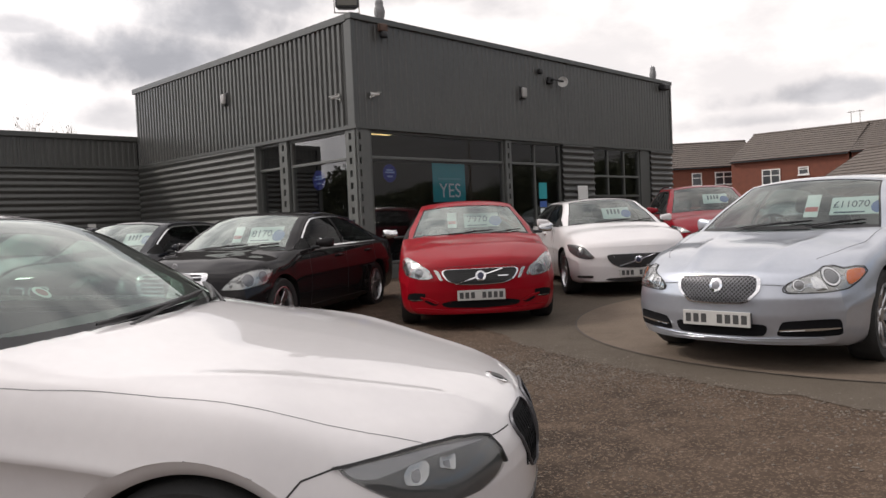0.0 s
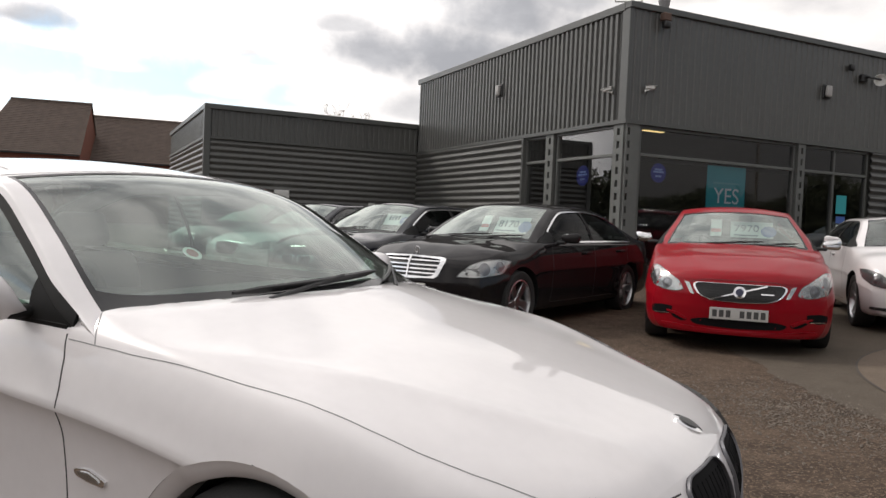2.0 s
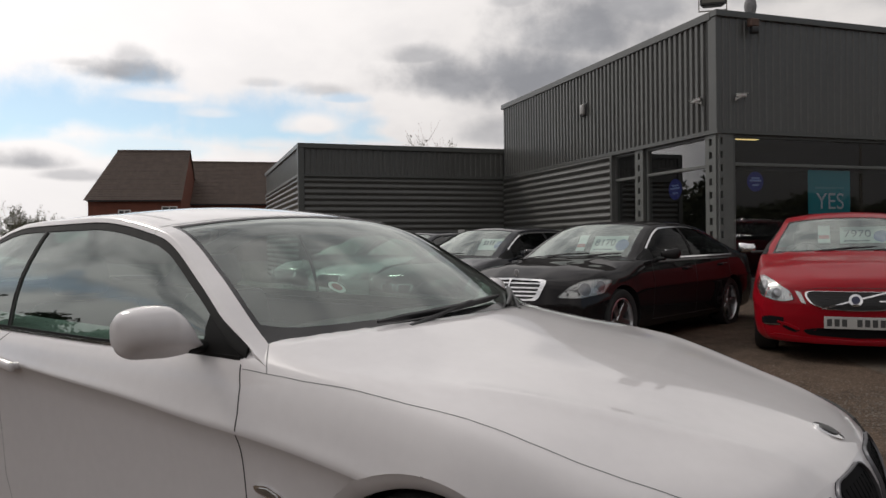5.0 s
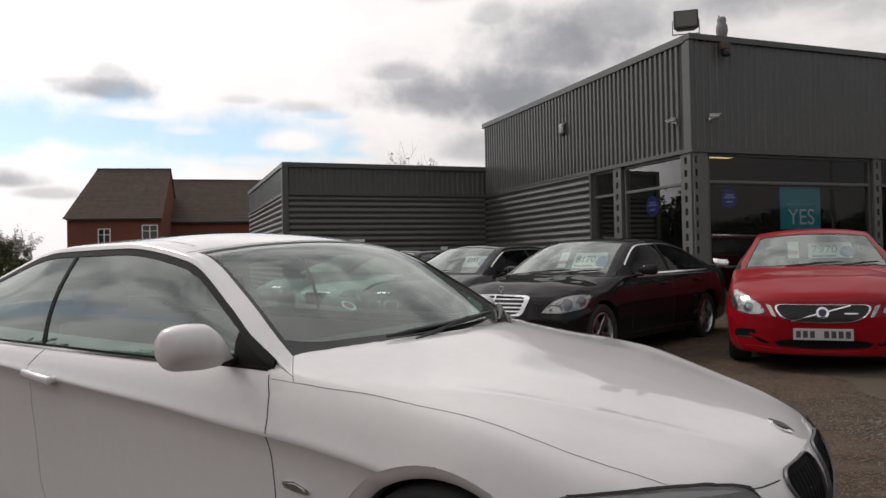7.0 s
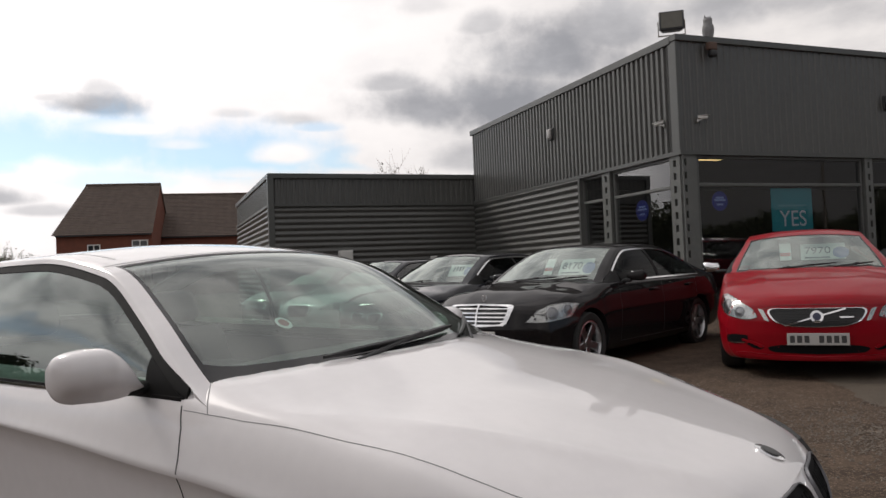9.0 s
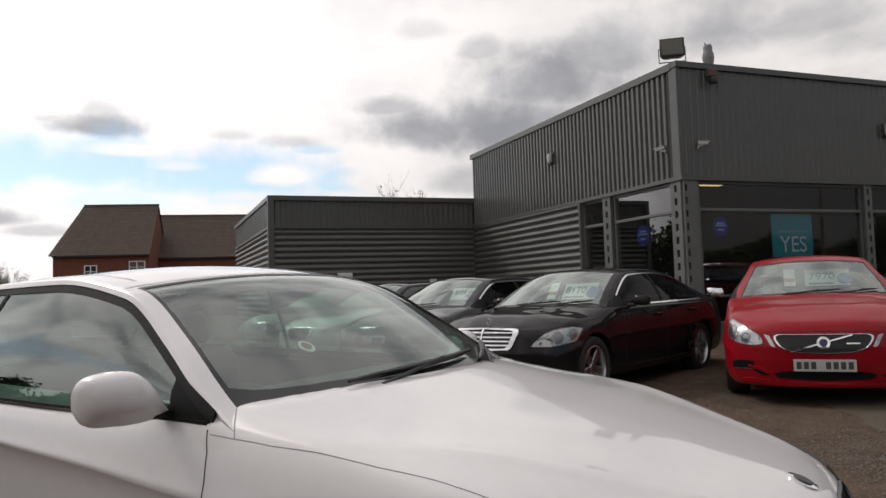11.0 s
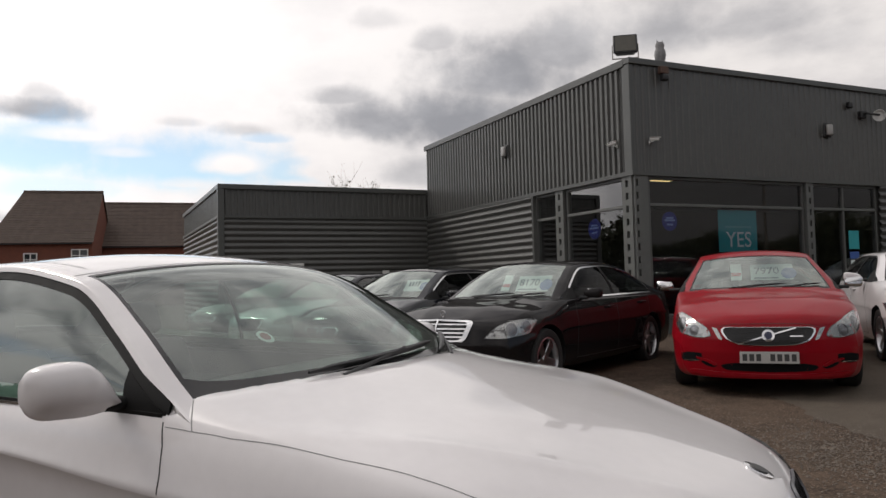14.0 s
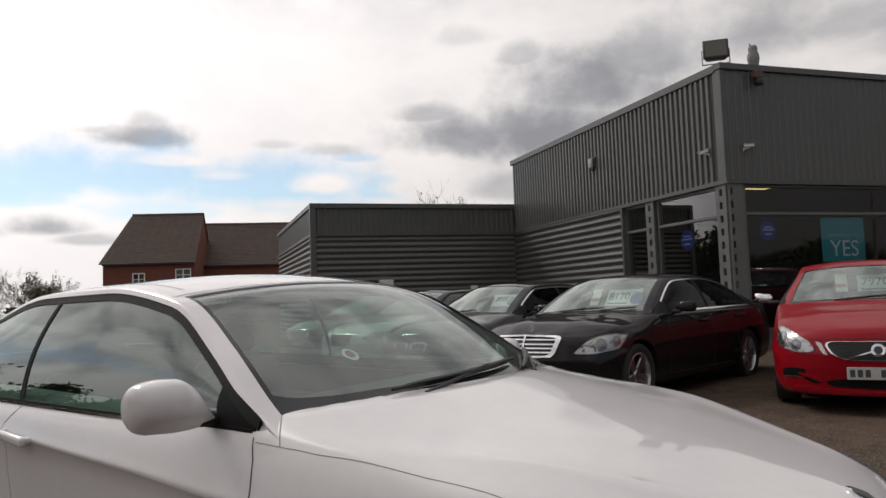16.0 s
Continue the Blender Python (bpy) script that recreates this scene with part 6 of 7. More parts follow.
# dark grey saloon at the row's end
grille(fifth, sym([(0.0, 0.69), (0.34, 0.685), (0.37, 0.66), (0.30, 0.56), (0.0, 0.55)]), 0.88, [[(-0.32, 0.64), (0.32, 0.64)], [(-0.29, 0.60), (0.29, 0.60)]], label="dark grille with chrome bars and surround")
headlights(fifth, az(45, (0.76, 0.48, 0.62), (0.68, 0.60, 0.71), (0.46, 0.79, 0.75), (0.38, 0.85, 0.70), (0.60, 0.77, 0.61)), 45, bowls=(spot(45, 0.63, 0.72, 0.67, 0.05),))
fifth.plate(0.02, 0.40)
for g in (1, -1):
    fifth.mirror(g, -0.88, 1.03, 1.0, None, 0.05)
doors(fifth, [-0.70, -1.82, -2.8])

# red saloon
VG = sym([(0.0, 0.664), (0.40, 0.664), (0.435, 0.64), (0.37, 0.54), (0.25, 0.497), (0.0, 0.487)])
g = grille(volvo, VG, 0.955, [[(-0.40, 0.64 - 0.018 * k), (0.40, 0.64 - 0.018 * k)] for k in range(0)], [[(-0.27, 0.505), (0.24, 0.655)]], label="dark grille with thin chrome edge and diagonal bar", bar_w=0.014)
for k in range(6):
    volvo.seam([(-0.36 + 0.02 * k, 0.645 - 0.024 * k), (0.36 - 0.02 * k, 0.645 - 0.024 * k)], "front", "slat", M_BLACK, 0.012, 0.010, 10, g)
badge(volvo, 0.0, 0.585, 0.058, "front", M_CHROME, M_BADGEBLUE)
volvo.decal("chrome_tag", [(0.18, 0.585), (0.31, 0.585), (0.31, 0.572), (0.18, 0.572)], "front", M_CHROME, 0.014, 16, 2, g)
VL = az(40, (0.803, 0.548, 0.665), (0.845, 0.50, 0.575), (0.80, 0.58, 0.555), (0.749, 0.67, 0.56), (0.594, 0.81, 0.605), (0.45, 0.845, 0.70), (0.42, 0.82, 0.785), (0.497, 0.775, 0.80), (0.66, 0.68, 0.75))
headlights(volvo, VL, 40, bowls=(spot(40, 0.73, 0.66, 0.625, 0.05), spot(40, 0.58, 0.775, 0.69, 0.06)))
both(volvo, "daytime_lamp", [(0.505, 0.665), (0.455, 0.652), (0.405, 0.54), (0.445, 0.55)], "front", M_REFLECTOR, label="slim upright daytime lamp")
both(volvo, "fog_scoop", az(35, (0.79, 0.60, 0.405), (0.70, 0.72, 0.412), (0.62, 0.79, 0.395), (0.61, 0.79, 0.33), (0.70, 0.71, 0.315), (0.78, 0.61, 0.335)), 35, M_VOID, label="black fog lamp scoop")
both(volvo, "fog_trim", az(35, (0.76, 0.63, 0.337), (0.64, 0.77, 0.332), (0.64, 0.77, 0.322), (0.76, 0.63, 0.326)), 35, M_CHROME)
volvo.decal("lower_intake", sym([(0.0, 0.325), (0.32, 0.322), (0.45, 0.295), (0.40, 0.25), (0.0, 0.236)]), "front", M_VOID, 0.004, 48, 3, None, "black lower air intake")
both(volvo, "corner_intake", [(0.46, 0.288), (0.52, 0.318), (0.60, 0.335), (0.62, 0.318), (0.56, 0.282), (0.50, 0.268)], "front", M_VOID, label="black wedge-shaped corner intake")
volvo.decal("front_lip", sym([(0.0, 0.222), (0.40, 0.226), (0.68, 0.246), (0.74, 0.236), (0.68, 0.206), (0.40, 0.186), (0.0, 0.180)]), "front", M_PAINT_RED, 0.020, 60, 4, None, "", 0, 0.018, 0.004)
both(volvo, "bumper_blade", [(0.46, 0.305), (0.56, 0.350), (0.66, 0.372), (0.66, 0.352), (0.57, 0.328), (0.48, 0.285)], "front", M_PAINT_RED, lift=0.014, label="raised red blade above a corner intake")
volvo.plate(0.02, 0.38)
for g in (1, -1):
    volvo.mirror(g, -0.85, 1.06, 0.95, M_CHROME, 0.09)
volvo.seam([(-0.46, 0.66), (-0.30, 0.695), (0.0, 0.70), (0.30, 0.695), (0.46, 0.66)], "front")
doors(volvo, [-0.70, -1.76, -2.7])
volvo.wipers([((-0.46, -0.4), (-0.52, 0.35)), ((-0.46, 0.3), (-0.53, 0.82))])
volvo.price_card("7970", 0.28, -0.98, 0.46, 0.23, True, 0.06)

# white hatchback
HG = sym([(0.0, 0.592), (0.40, 0.588), (0.43, 0.57), (0.36, 0.46), (0.25, 0.41), (0.0, 0.40)])
g = grille(hatch, HG, 0.96, [], [[(-0.25, 0.43), (0.24, 0.58)]], label="dark grille with a diagonal bar", surround=M_BLACK, bar_w=0.014)
badge(hatch, 0.0, 0.51, 0.055, "front", M_CHROME, M_BADGEBLUE)
headlights(hatch, az(45, (0.29, 0.86, 0.735), (0.50, 0.78, 0.735), (0.678, 0.679, 0.69), (0.78, 0.56, 0.54), (0.72, 0.66, 0.525), (0.613, 0.773, 0.555), (0.42, 0.85, 0.63)), 45, dark=True, bowls=(spot(45, 0.62, 0.73, 0.62, 0.05),))
hatch.decal("lower_intake", sym([(0.0, 0.265), (0.42, 0.26), (0.46, 0.235), (0.3, 0.215)]), "front", M_BLACK)
both(hatch, "fog_trim", az(40, (0.76, 0.60, 0.30), (0.58, 0.79, 0.30), (0.57, 0.79, 0.27), (0.75, 0.60, 0.26)), 40, M_BLACK)
hatch.plate(0.02, 0.335)
for g in (1, -1):
    hatch.mirror(g, -0.82, 1.06, 0.95, None, 0.08)
    hatch.handle(g, -1.45, 0.88)
doors(hatch, [-0.68, -1.68, -2.6])
hatch.wipers([((-0.43, -0.4), (-0.49, 0.35)), ((-0.43, 0.3), (-0.50, 0.82))])

# silver saloon on the pad
JG = sym([(0.0, 0.715), (0.28, 0.714), (0.32, 0.69), (0.315, 0.60), (0.22, 0.512), (0.0, 0.505)])
grille(jag, JG, 0.92, (), (), 0.030, "broad chrome mesh grille with a bright surround")
badge(jag, 0.0, 0.64, 0.05, "front", M_CHROME, M_LAMPGREY)
JL = az(45, (0.833, 0.452, 0.620), (0.812, 0.485, 0.655), (0.752, 0.571, 0.697), (0.691, 0.635, 0.721), (0.609, 0.665, 0.759), (0.56, 0.717, 0.764), (0.53, 0.768, 0.745), (0.454, 0.823, 0.752), (0.375, 0.854, 0.746), (0.36, 0.869, 0.711), (0.484, 0.845, 0.648), (0.577, 0.809, 0.608), (0.715, 0.688, 0.588), (0.825, 0.493, 0.585), (0.835, 0.460, 0.598))
headlights(jag, JL, 45, M_CHROME, bowls=(spot(45, 0.646, 0.722, 0.692, 0.062), spot(45, 0.786, 0.55, 0.642, 0.040)), amber=az(45, (0.535, 0.786, 0.728), (0.462, 0.825, 0.740), (0.385, 0.856, 0.734), (0.378, 0.865, 0.709), (0.487, 0.842, 0.657), (0.561, 0.812, 0.626), (0.575, 0.798, 0.66)))
for g in (1, -1):
    jag.seam([(g * p[0], p[1]) for p in JL + JL[:1]], 45 * g, "headlight_seal", M_GAP, 0.008, 0.006, 6)
    o = az(45, (0.742, 0.618, 0.690), (0.716, 0.650, 0.700), (0.703, 0.690, 0.655), (0.690, 0.712, 0.605), (0.735, 0.655, 0.598), (0.750, 0.625, 0.640))
    jag.decal("reflector", o if g > 0 else mirrored(o), 45 * g, M_CHROME, 0.008, 24, 3, None, "bright divider between two headlight bowls", 0, 0.006, 0.004)
jag.decal("lower_intake", sym([(0.0, 0.355), (0.34, 0.365), (0.36, 0.35), (0.33, 0.275), (0.0, 0.27)]), "front", M_VOID, 0.004, 48, 3, None, "black lower air intake")
JS = az(35, (0.848, 0.445, 0.385), (0.74, 0.65, 0.40), (0.64, 0.775, 0.402), (0.61, 0.77, 0.285), (0.74, 0.62, 0.275), (0.85, 0.40, 0.28))
both(jag, "side_intake", JS, 35, M_VOID, label="black side air intake")
for g in (1, -1):
    o = az(35, (0.85, 0.40, 0.318), (0.75, 0.62, 0.322), (0.62, 0.77, 0.335), (0.62, 0.77, 0.345), (0.75, 0.62, 0.340), (0.85, 0.40, 0.328))
    jag.decal("chrome_blade", o if g > 0 else mirrored(o), 35 * g, M_CHROME, 0.018, 30, 2, None, "chrome blade across an intake")
    jag.mirror(g, -0.86, 1.03, 1.0, None, 0.0, 0.19)
    jag.handle(g, -1.58, 0.87)
    jag.handle(g, -2.62, 0.90)
    jag.seam([(-0.38, g * 0.77), (0.0, g * 0.75), (0.35, g * 0.67), (0.52, g * 0.58)], "top")
    jag.seam([(g * 0.325, 0.648), (g * 0.40, 0.644), (g * 0.475, 0.640)], "front")
    jag.decal("side_vent", [(-0.42, 0.74), (-0.36, 0.75), (-0.38, 0.68), (-0.43, 0.67)], "left" if g > 0 else "right", M_CHROME, 0.006, 20, 2)
jag.decal("front_lip", sym([(0.0, 0.262), (0.40, 0.264), (0.66, 0.274), (0.70, 0.262), (0.66, 0.246), (0.40, 0.238), (0.0, 0.236)]), "front", M_PAINT_SILVER, 0.014, 60, 4, None, "", 0, 0.014, 0.004)
jag.plate(0.02, 0.397)
doors(jag, [-0.68, -1.80, -2.85])
jag.wipers([((-0.46, -0.45), (-0.53, 0.35)), ((-0.46, 0.3), (-0.54, 0.82))])
jag.price_card("£11070", 0.66, -0.94, 0.44, 0.19, True, 0.06)

# further cars
headlights(redback, az(45, (0.70, 0.50, 0.74), (0.60, 0.65, 0.82), (0.36, 0.83, 0.87), (0.34, 0.86, 0.78), (0.62, 0.74, 0.72)), 45, bowls=(spot(45, 0.58, 0.72, 0.78, 0.05),))
grille(redback, sym([(0.0, 0.78), (0.40, 0.77), (0.36, 0.64), (0.0, 0.62)]), 0.92)
redback.plate(0.02, 0.48)
for c, k in ((kia, 0.0), (suv, 0.03)):
    grille(c, sym([(0.0, 0.885 + k), (0.30, 0.915 + k), (0.50, 0.915 + k), (0.44, 0.76 + k), (0.15, 0.69 + k), (0.0, 0.69 + k)]), 0.90, label="wide dark grille with bright surround")
    headlights(c, az(45, (0.58, 0.60, 0.93 + k), (0.40, 0.76, 0.965 + k), (0.15, 0.88, 0.965 + k), (0.2, 0.90, 0.88 + k), (0.58, 0.70, 0.83 + k)), 45, bowls=(spot(45, 0.42, 0.79, 0.90 + k, 0.05),))
    c.plate(0.02, 0.45 + k)
    both(c, "fog_lamp", az(35, (0.75, 0.60, 0.60), (0.60, 0.78, 0.60), (0.60, 0.78, 0.54), (0.75, 0.60, 0.54)), 35, M_REFLECTOR)
    c.decal("lower_intake", sym([(0.0, 0.36), (0.45, 0.35), (0.40, 0.25), (0.0, 0.24)]), "front", M_BLACK)
    badge(c, 0.0, 0.80 + k, 0.05)
    for g in (1, -1):
        c.mirror(g, -0.85, 1.14 + k, 1.05, None, 0.06)
    doors(c, [-0.70, -1.68, -2.7])
for c, z in ((redback, 1.14), (mini, 1.03), (far_saloon, 1.02), (far_estate, 1.08)):
    for g in (1, -1):
        c.mirror(g, -0.78 if c is not mini else -0.92, z, 1.0 if c is not mini else 1.15, M_BLACK if c is mini else None, 0.06)
    doors(c, [-0.60, -1.6, -2.5] if c is not mini else [-0.35, -1.50])
for c in (far_saloon, far_estate):
    grille(c, sym([(0.0, 0.70), (0.36, 0.69), (0.32, 0.60), (0.0, 0.59)]), 0.9)
    headlights(c, az(45, (0.72, 0.50, 0.63), (0.62, 0.65, 0.71), (0.38, 0.82, 0.74), (0.36, 0.85, 0.67), (0.62, 0.74, 0.62)), 45, bowls=(spot(45, 0.58, 0.74, 0.67, 0.045),))
for g in (1, -1):
    mini.handle(g, -1.27, 0.80, M_CHROME)
    mini.seam([(-0.6, 0.28), (-2.2, 0.28)], "left" if g > 0 else "right", "sill_trim", M_BLACK, 0.14, 0.012)
for c in (redback, far_estate, suv):  # roof rails
    for g in (1, -1):
        bm = bmesh.new()
        xs = span(c.s["header"] - 0.2, c.s["backlight"] + 0.1, 10)
        pts = [c.over(x, 0.93 * g) + Vector((0, 0, 0.05 * math.sin(math.pi * min(1, max(0, 0.12 + 0.76 * k / 10))) ** 0.4)) for k, x in enumerate(xs)]
        for a, b in zip(pts, pts[1:]):
            cyl(bm, a, b, 0.016, n=8)
        part("roof_rail", bm, M_CHROME, c.ob, "bright roof rail")


def plain_card(c, v, x, wide=0.44, high=0.22):
    """A price card too faint to read: bars in place of figures."""
    m = c.ob.matrix_world @ Matrix.Translation(c.over(x, v) - Vector((0.09, 0, high * 0.62))) @ Matrix.Rotation(radians(-38), 4, "Y")
    card = thing("price_card", m, "pale price card standing behind a windscreen", "price card", "price cards")
    bm = bmesh.new()
    box(bm, (-0.003, -wide / 2, -high / 2), (0.003, wide / 2, high / 2))
    part("card", bm, M_PAPER, card)
    bm = bmesh.new()
    cyl(bm, (0.0035, wide * 0.36, -high * 0.1), (0.0050, wide * 0.36, -high * 0.1), high * 0.36, n=24)
    part("blue_disc", bm, M_PAPER_BLUE, card)
    for k in range(4):
        bm = bmesh.new()
        y = wide * (0.10 - 0.13 * k)
        box(bm, (0.006, y - 0.016, -0.02), (0.0075, y + 0.016, high * 0.34))
        part("figure_bar", bm, M_INK, card)


plain_card(dark, 0.42, -1.02)
plain_card(hatch, 0.30, -0.92)
plain_card(redback, 0.30, -0.95)


# ---- fittings on the showroom ----
M_FLOODGLASS = mat("floodlight_glass", (0.07, 0.065, 0.05), 0.25, 0, 0.3, 0.15, 8.0)


def floodlight(m, label, group="floodlights"):
    """A square floodlight in a yoke, tipped down."""
    f = thing("floodlight", m, label, "floodlight", group)
    bm = bmesh.new()
    t = Matrix.Translation((0, 0, 0.30)) @ Matrix.Rotation(radians(-14), 4, "X")
    vs = box(bm, (-0.27, -0.10, -0.235), (0.27, 0.16, 0.235), 0.02)
    for v in vs:
        if v.co.y > 0:
            v.co.x *= 0.72
            v.co.z *= 0.72
    bmesh.ops.transform(bm, matrix=t, verts=bm.verts)
    part("housing", bm, M_BLACK, f, "black lamp housing", 40)
    bm = bmesh.new()
    box(bm, (-0.225, -0.112, -0.19), (0.225, -0.103, 0.19), 0, t)
    part("glass", bm, M_FLOODGLASS, f, "dull brown-grey lamp glass")
    bm = bmesh.new()
    for g in (1, -1):
        box(bm, (g * 0.285 - 0.010, -0.01, 0.02), (g * 0.285 + 0.010, 0.02, 0.33))
    box(bm, (-0.297, -0.01, 0.0), (0.297, 0.02, 0.02))
    cyl(bm, (0, 0, -0.10), (0, 0, 0.0), 0.03)
    part("yoke", bm, M_GALV, f)
    return f


floodlight(pose(0.17, 0.32, H + 0.09, 0, 0, -35) @ Matrix.Scale(0.88, 4), "black square floodlight on a steel yoke on the roof corner")


def owl(x, y, z, s, label):
    """A moulded bird scarer: one plain shape."""
    bm = bmesh.new()
    prof = [(0.001, 0.0), (0.085, 0.0), (0.10, 0.06), (0.115, 0.15), (0.105, 0.24), (0.08, 0.29), (0.088, 0.33), (0.085, 0.38), (0.06, 0.41), (0.001, 0.42)]
    lathe(bm, [(r, h) for r, h in prof], 20, Matrix.Rotation(radians(90), 4, "X"))
    for g in (1, -1):
        cyl(bm, (g * 0.055, 0, 0.39), (g * 0.072, 0, 0.455), 0.024, 0.003, 8)
    ob = new("owl_statue", mesh_of("owl_statue", bm, M_OWL, 60))
    ob.matrix_world = Matrix.Translation((x, y, z)) @ Matrix.Scale(s, 4)
    return tagged(ob, label, "statue", "owl statues")


owl(0.82, 0.05, H, 1.0, "grey plastic owl bird scarer on the roof edge")
owl(12.40, 0.05, H, 0.95, "grey plastic owl bird scarer far along the roof edge")


def cctv(base, aim, label):
    """A white bullet camera on a short arm."""
    c = thing("security_camera", Matrix.Translation(base) @ Matrix.Scale(0.75, 4), label, "security camera", "security cameras")
    a = Vector(aim).normalized()
    n = Vector((a.x, a.y, 0)).normalized()
    bm = bmesh.new()
    cyl(bm, (0, 0, 0), Vector((0, 0, 0)) + n * 0.02, 0.05)
    cyl(bm, (0, 0, 0), n * 0.14 + Vector((0, 0, 0.05)), 0.016)
    part("arm", bm, M_CAMWHITE, c)
    bm = bmesh.new()
    p = n * 0.12 + Vector((0, 0, 0.09))
    cyl(bm, p - a * 0.10, p + a * 0.14, 0.042)
    part("body", bm, M_CAMWHITE, c, "white tubular camera body", 40)
    bm = bmesh.new()
    q = a.to_track_quat("X", "Z").to_matrix().to_4x4()
    box(bm, (-0.11, -0.05, 0.04), (0.19, 0.05, 0.052), 0.006, Matrix.Translation(p) @ q)
    part("sunshield", bm, M_CAMWHITE, c)
    bm = bmesh.new()
    cyl(bm, p + a * 0.139, p + a * 0.146, 0.034)
    part("lens", bm, M_BLACK, c)


cctv((-0.055, 0.39, 3.80), (-0.6, 0.75, -0.25), "white bullet security camera on the ribbed side wall")
cctv((0.36, -0.055, 3.82), (0.75, -0.6, -0.05), "white bullet security camera on the front fascia")


def wall_lamp(m, label):
    """A bulkhead lamp: dark backplate and a pale rounded diffuser."""
    w = thing("wall_lamp", m, label, "wall lamp", "bulkhead wall lamps")
    bm = bmesh.new()
    box(bm, (-0.12, -0.05, -0.16), (0.12, 0, 0.16), 0.02)
    part("backplate", bm, M_BLACK, w)
    bm = bmesh.new()
    box(bm, (-0.085, -0.13, -0.125), (0.085, -0.05, 0.125), 0.035, None, 3)
    part("diffuser", bm, M_DIFFUSER, w, "pale lamp diffuser", 50)


wall_lamp(WEST @ Matrix.Translation((LY - 4.83, -0.03, 4.45)), "oblong bulkhead lamp with dark backplate on the side wall")
wall_lamp(Matrix.Translation((5.42, -0.035, 4.38)), "oblong bulkhead lamp with dark backplate on the front fascia")

sp = thing("spotlight", Matrix.Translation((6.85, -0.04, 4.82)), "round white spotlight on a dark arm on the front fascia", "spotlight")
bm = bmesh.new()
cyl(bm, (-0.25, 0, 0.0), (-0.25, -0.16, 0.0), 0.03)
cyl(bm, (-0.25, -0.16, 0.0), (0.12, -0.2, -0.02), 0.025)
box(bm, (-0.36, -0.10, -0.10), (-0.18, 0.0, 0.08), 0.02)
part("arm", bm, M_BLACK, sp)
bm = bmesh.new()
lathe(bm, [(0.001, 0.0), (0.10, -0.02), (0.14, -0.12), (0.135, -0.125), (0.09, -0.05), (0.001, -0.04)], 24, Matrix.Translation((0.20, -0.12, -0.03)) @ Matrix.Rotation(radians(-48), 4, "Z"))
part("bowl", bm, M_CAMWHITE, sp, "white round lamp bowl", 50)
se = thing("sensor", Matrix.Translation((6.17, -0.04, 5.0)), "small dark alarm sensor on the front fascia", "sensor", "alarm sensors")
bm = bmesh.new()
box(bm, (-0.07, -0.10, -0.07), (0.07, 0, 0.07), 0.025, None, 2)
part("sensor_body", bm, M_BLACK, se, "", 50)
se = thing("sensor", Matrix.Translation((0.72, -0.075, 5.14)), "brown and black alarm sensor under the roof edge", "sensor", "alarm sensors")
bm = bmesh.new()
box(bm, (-0.10, -0.12, 0.05), (0.10, 0, 0.20), 0.015)
part("sensor_box", bm, mat("rusty_brown_box", (0.10, 0.06, 0.045), 0.7, 0, 0, 0.3, 10.0), se)
bm = bmesh.new()
box(bm, (-0.075, -0.15, -0.09), (0.075, -0.02, 0.045), 0.03, None, 2)
part("sensor_head", bm, M_BLACK, se, "", 50)
se = thing("sensor", Matrix.Translation((12.75, -0.04, 5.22)), "dark floodlight head near the roof end", "sensor", "alarm sensors")
bm = bmesh.new()
box(bm, (-0.16, -0.22, -0.08), (0.16, 0, 0.10), 0.03)
part("sensor_body", bm, M_BLACK, se)

# boxes and notices on the walls
bx = thing("meter_cabinet", Matrix.Translation((-4.22, LY - 0.05, 1.54)), "pale grey meter cabinet on the annex wall", "cabinet")
bm = bmesh.new()
box(bm, (-0.21, -0.14, -0.33), (0.21, 0, 0.31), 0.01)
part("cabinet_body", bm, M_CAMWHITE, bx)
bm = bmesh.new()
box(bm, (-0.18, -0.155, -0.30), (0.18, -0.141, 0.28), 0.006)
part("cabinet_door", bm, M_CAMWHITE, bx)
bx = thing("wall_sign", Matrix.Translation((-1.47, LY - 0.06, 1.53)), "small white notice on the annex wall", "sign", "wall notices")
bm = bmesh.new()
box(bm, (-0.11, -0.012, -0.08), (0.11, 0, 0.08))
part("panel", bm, M_WHITE, bx)
bx = thing("wall_sign", Matrix.Translation((7.98, -0.055, 1.8)), "white upright notice panel on the front cladding", "sign", "wall notices")
bm = bmesh.new()
box(bm, (-0.24, -0.02, -0.28), (0.24, 0, 0.26), 0.006)
part("panel", bm, M_WHITE, bx)

# poster, window signs and stickers behind the panes
po = thing("window_poster", Matrix.Translation((2.77, 0.105, 2.12)), "teal poster reading YES behind a showroom window", "poster")
bm = bmesh.new()
box(bm, (-0.54, -0.003, -0.44), (0.54, 0.003, 0.43))
part("sheet", bm, M_TEAL, po)
FACE = Matrix(((1, 0, 0, 0), (0, 0, -1, 0), (0, 1, 0, 0), (0, 0, 0, 1)))
text_mesh("poster_word", "YES", 0.46, 0.001, Matrix.Translation((0.02, -0.006, -0.20)) @ FACE, M_POSTERTXT, po)
bm = bmesh.new()
box(bm, (-0.36, -0.006, 0.06), (0.38, -0.0045, 0.10))
part("poster_line", bm, M_TEAL_PALE, po, "faint line of small print")


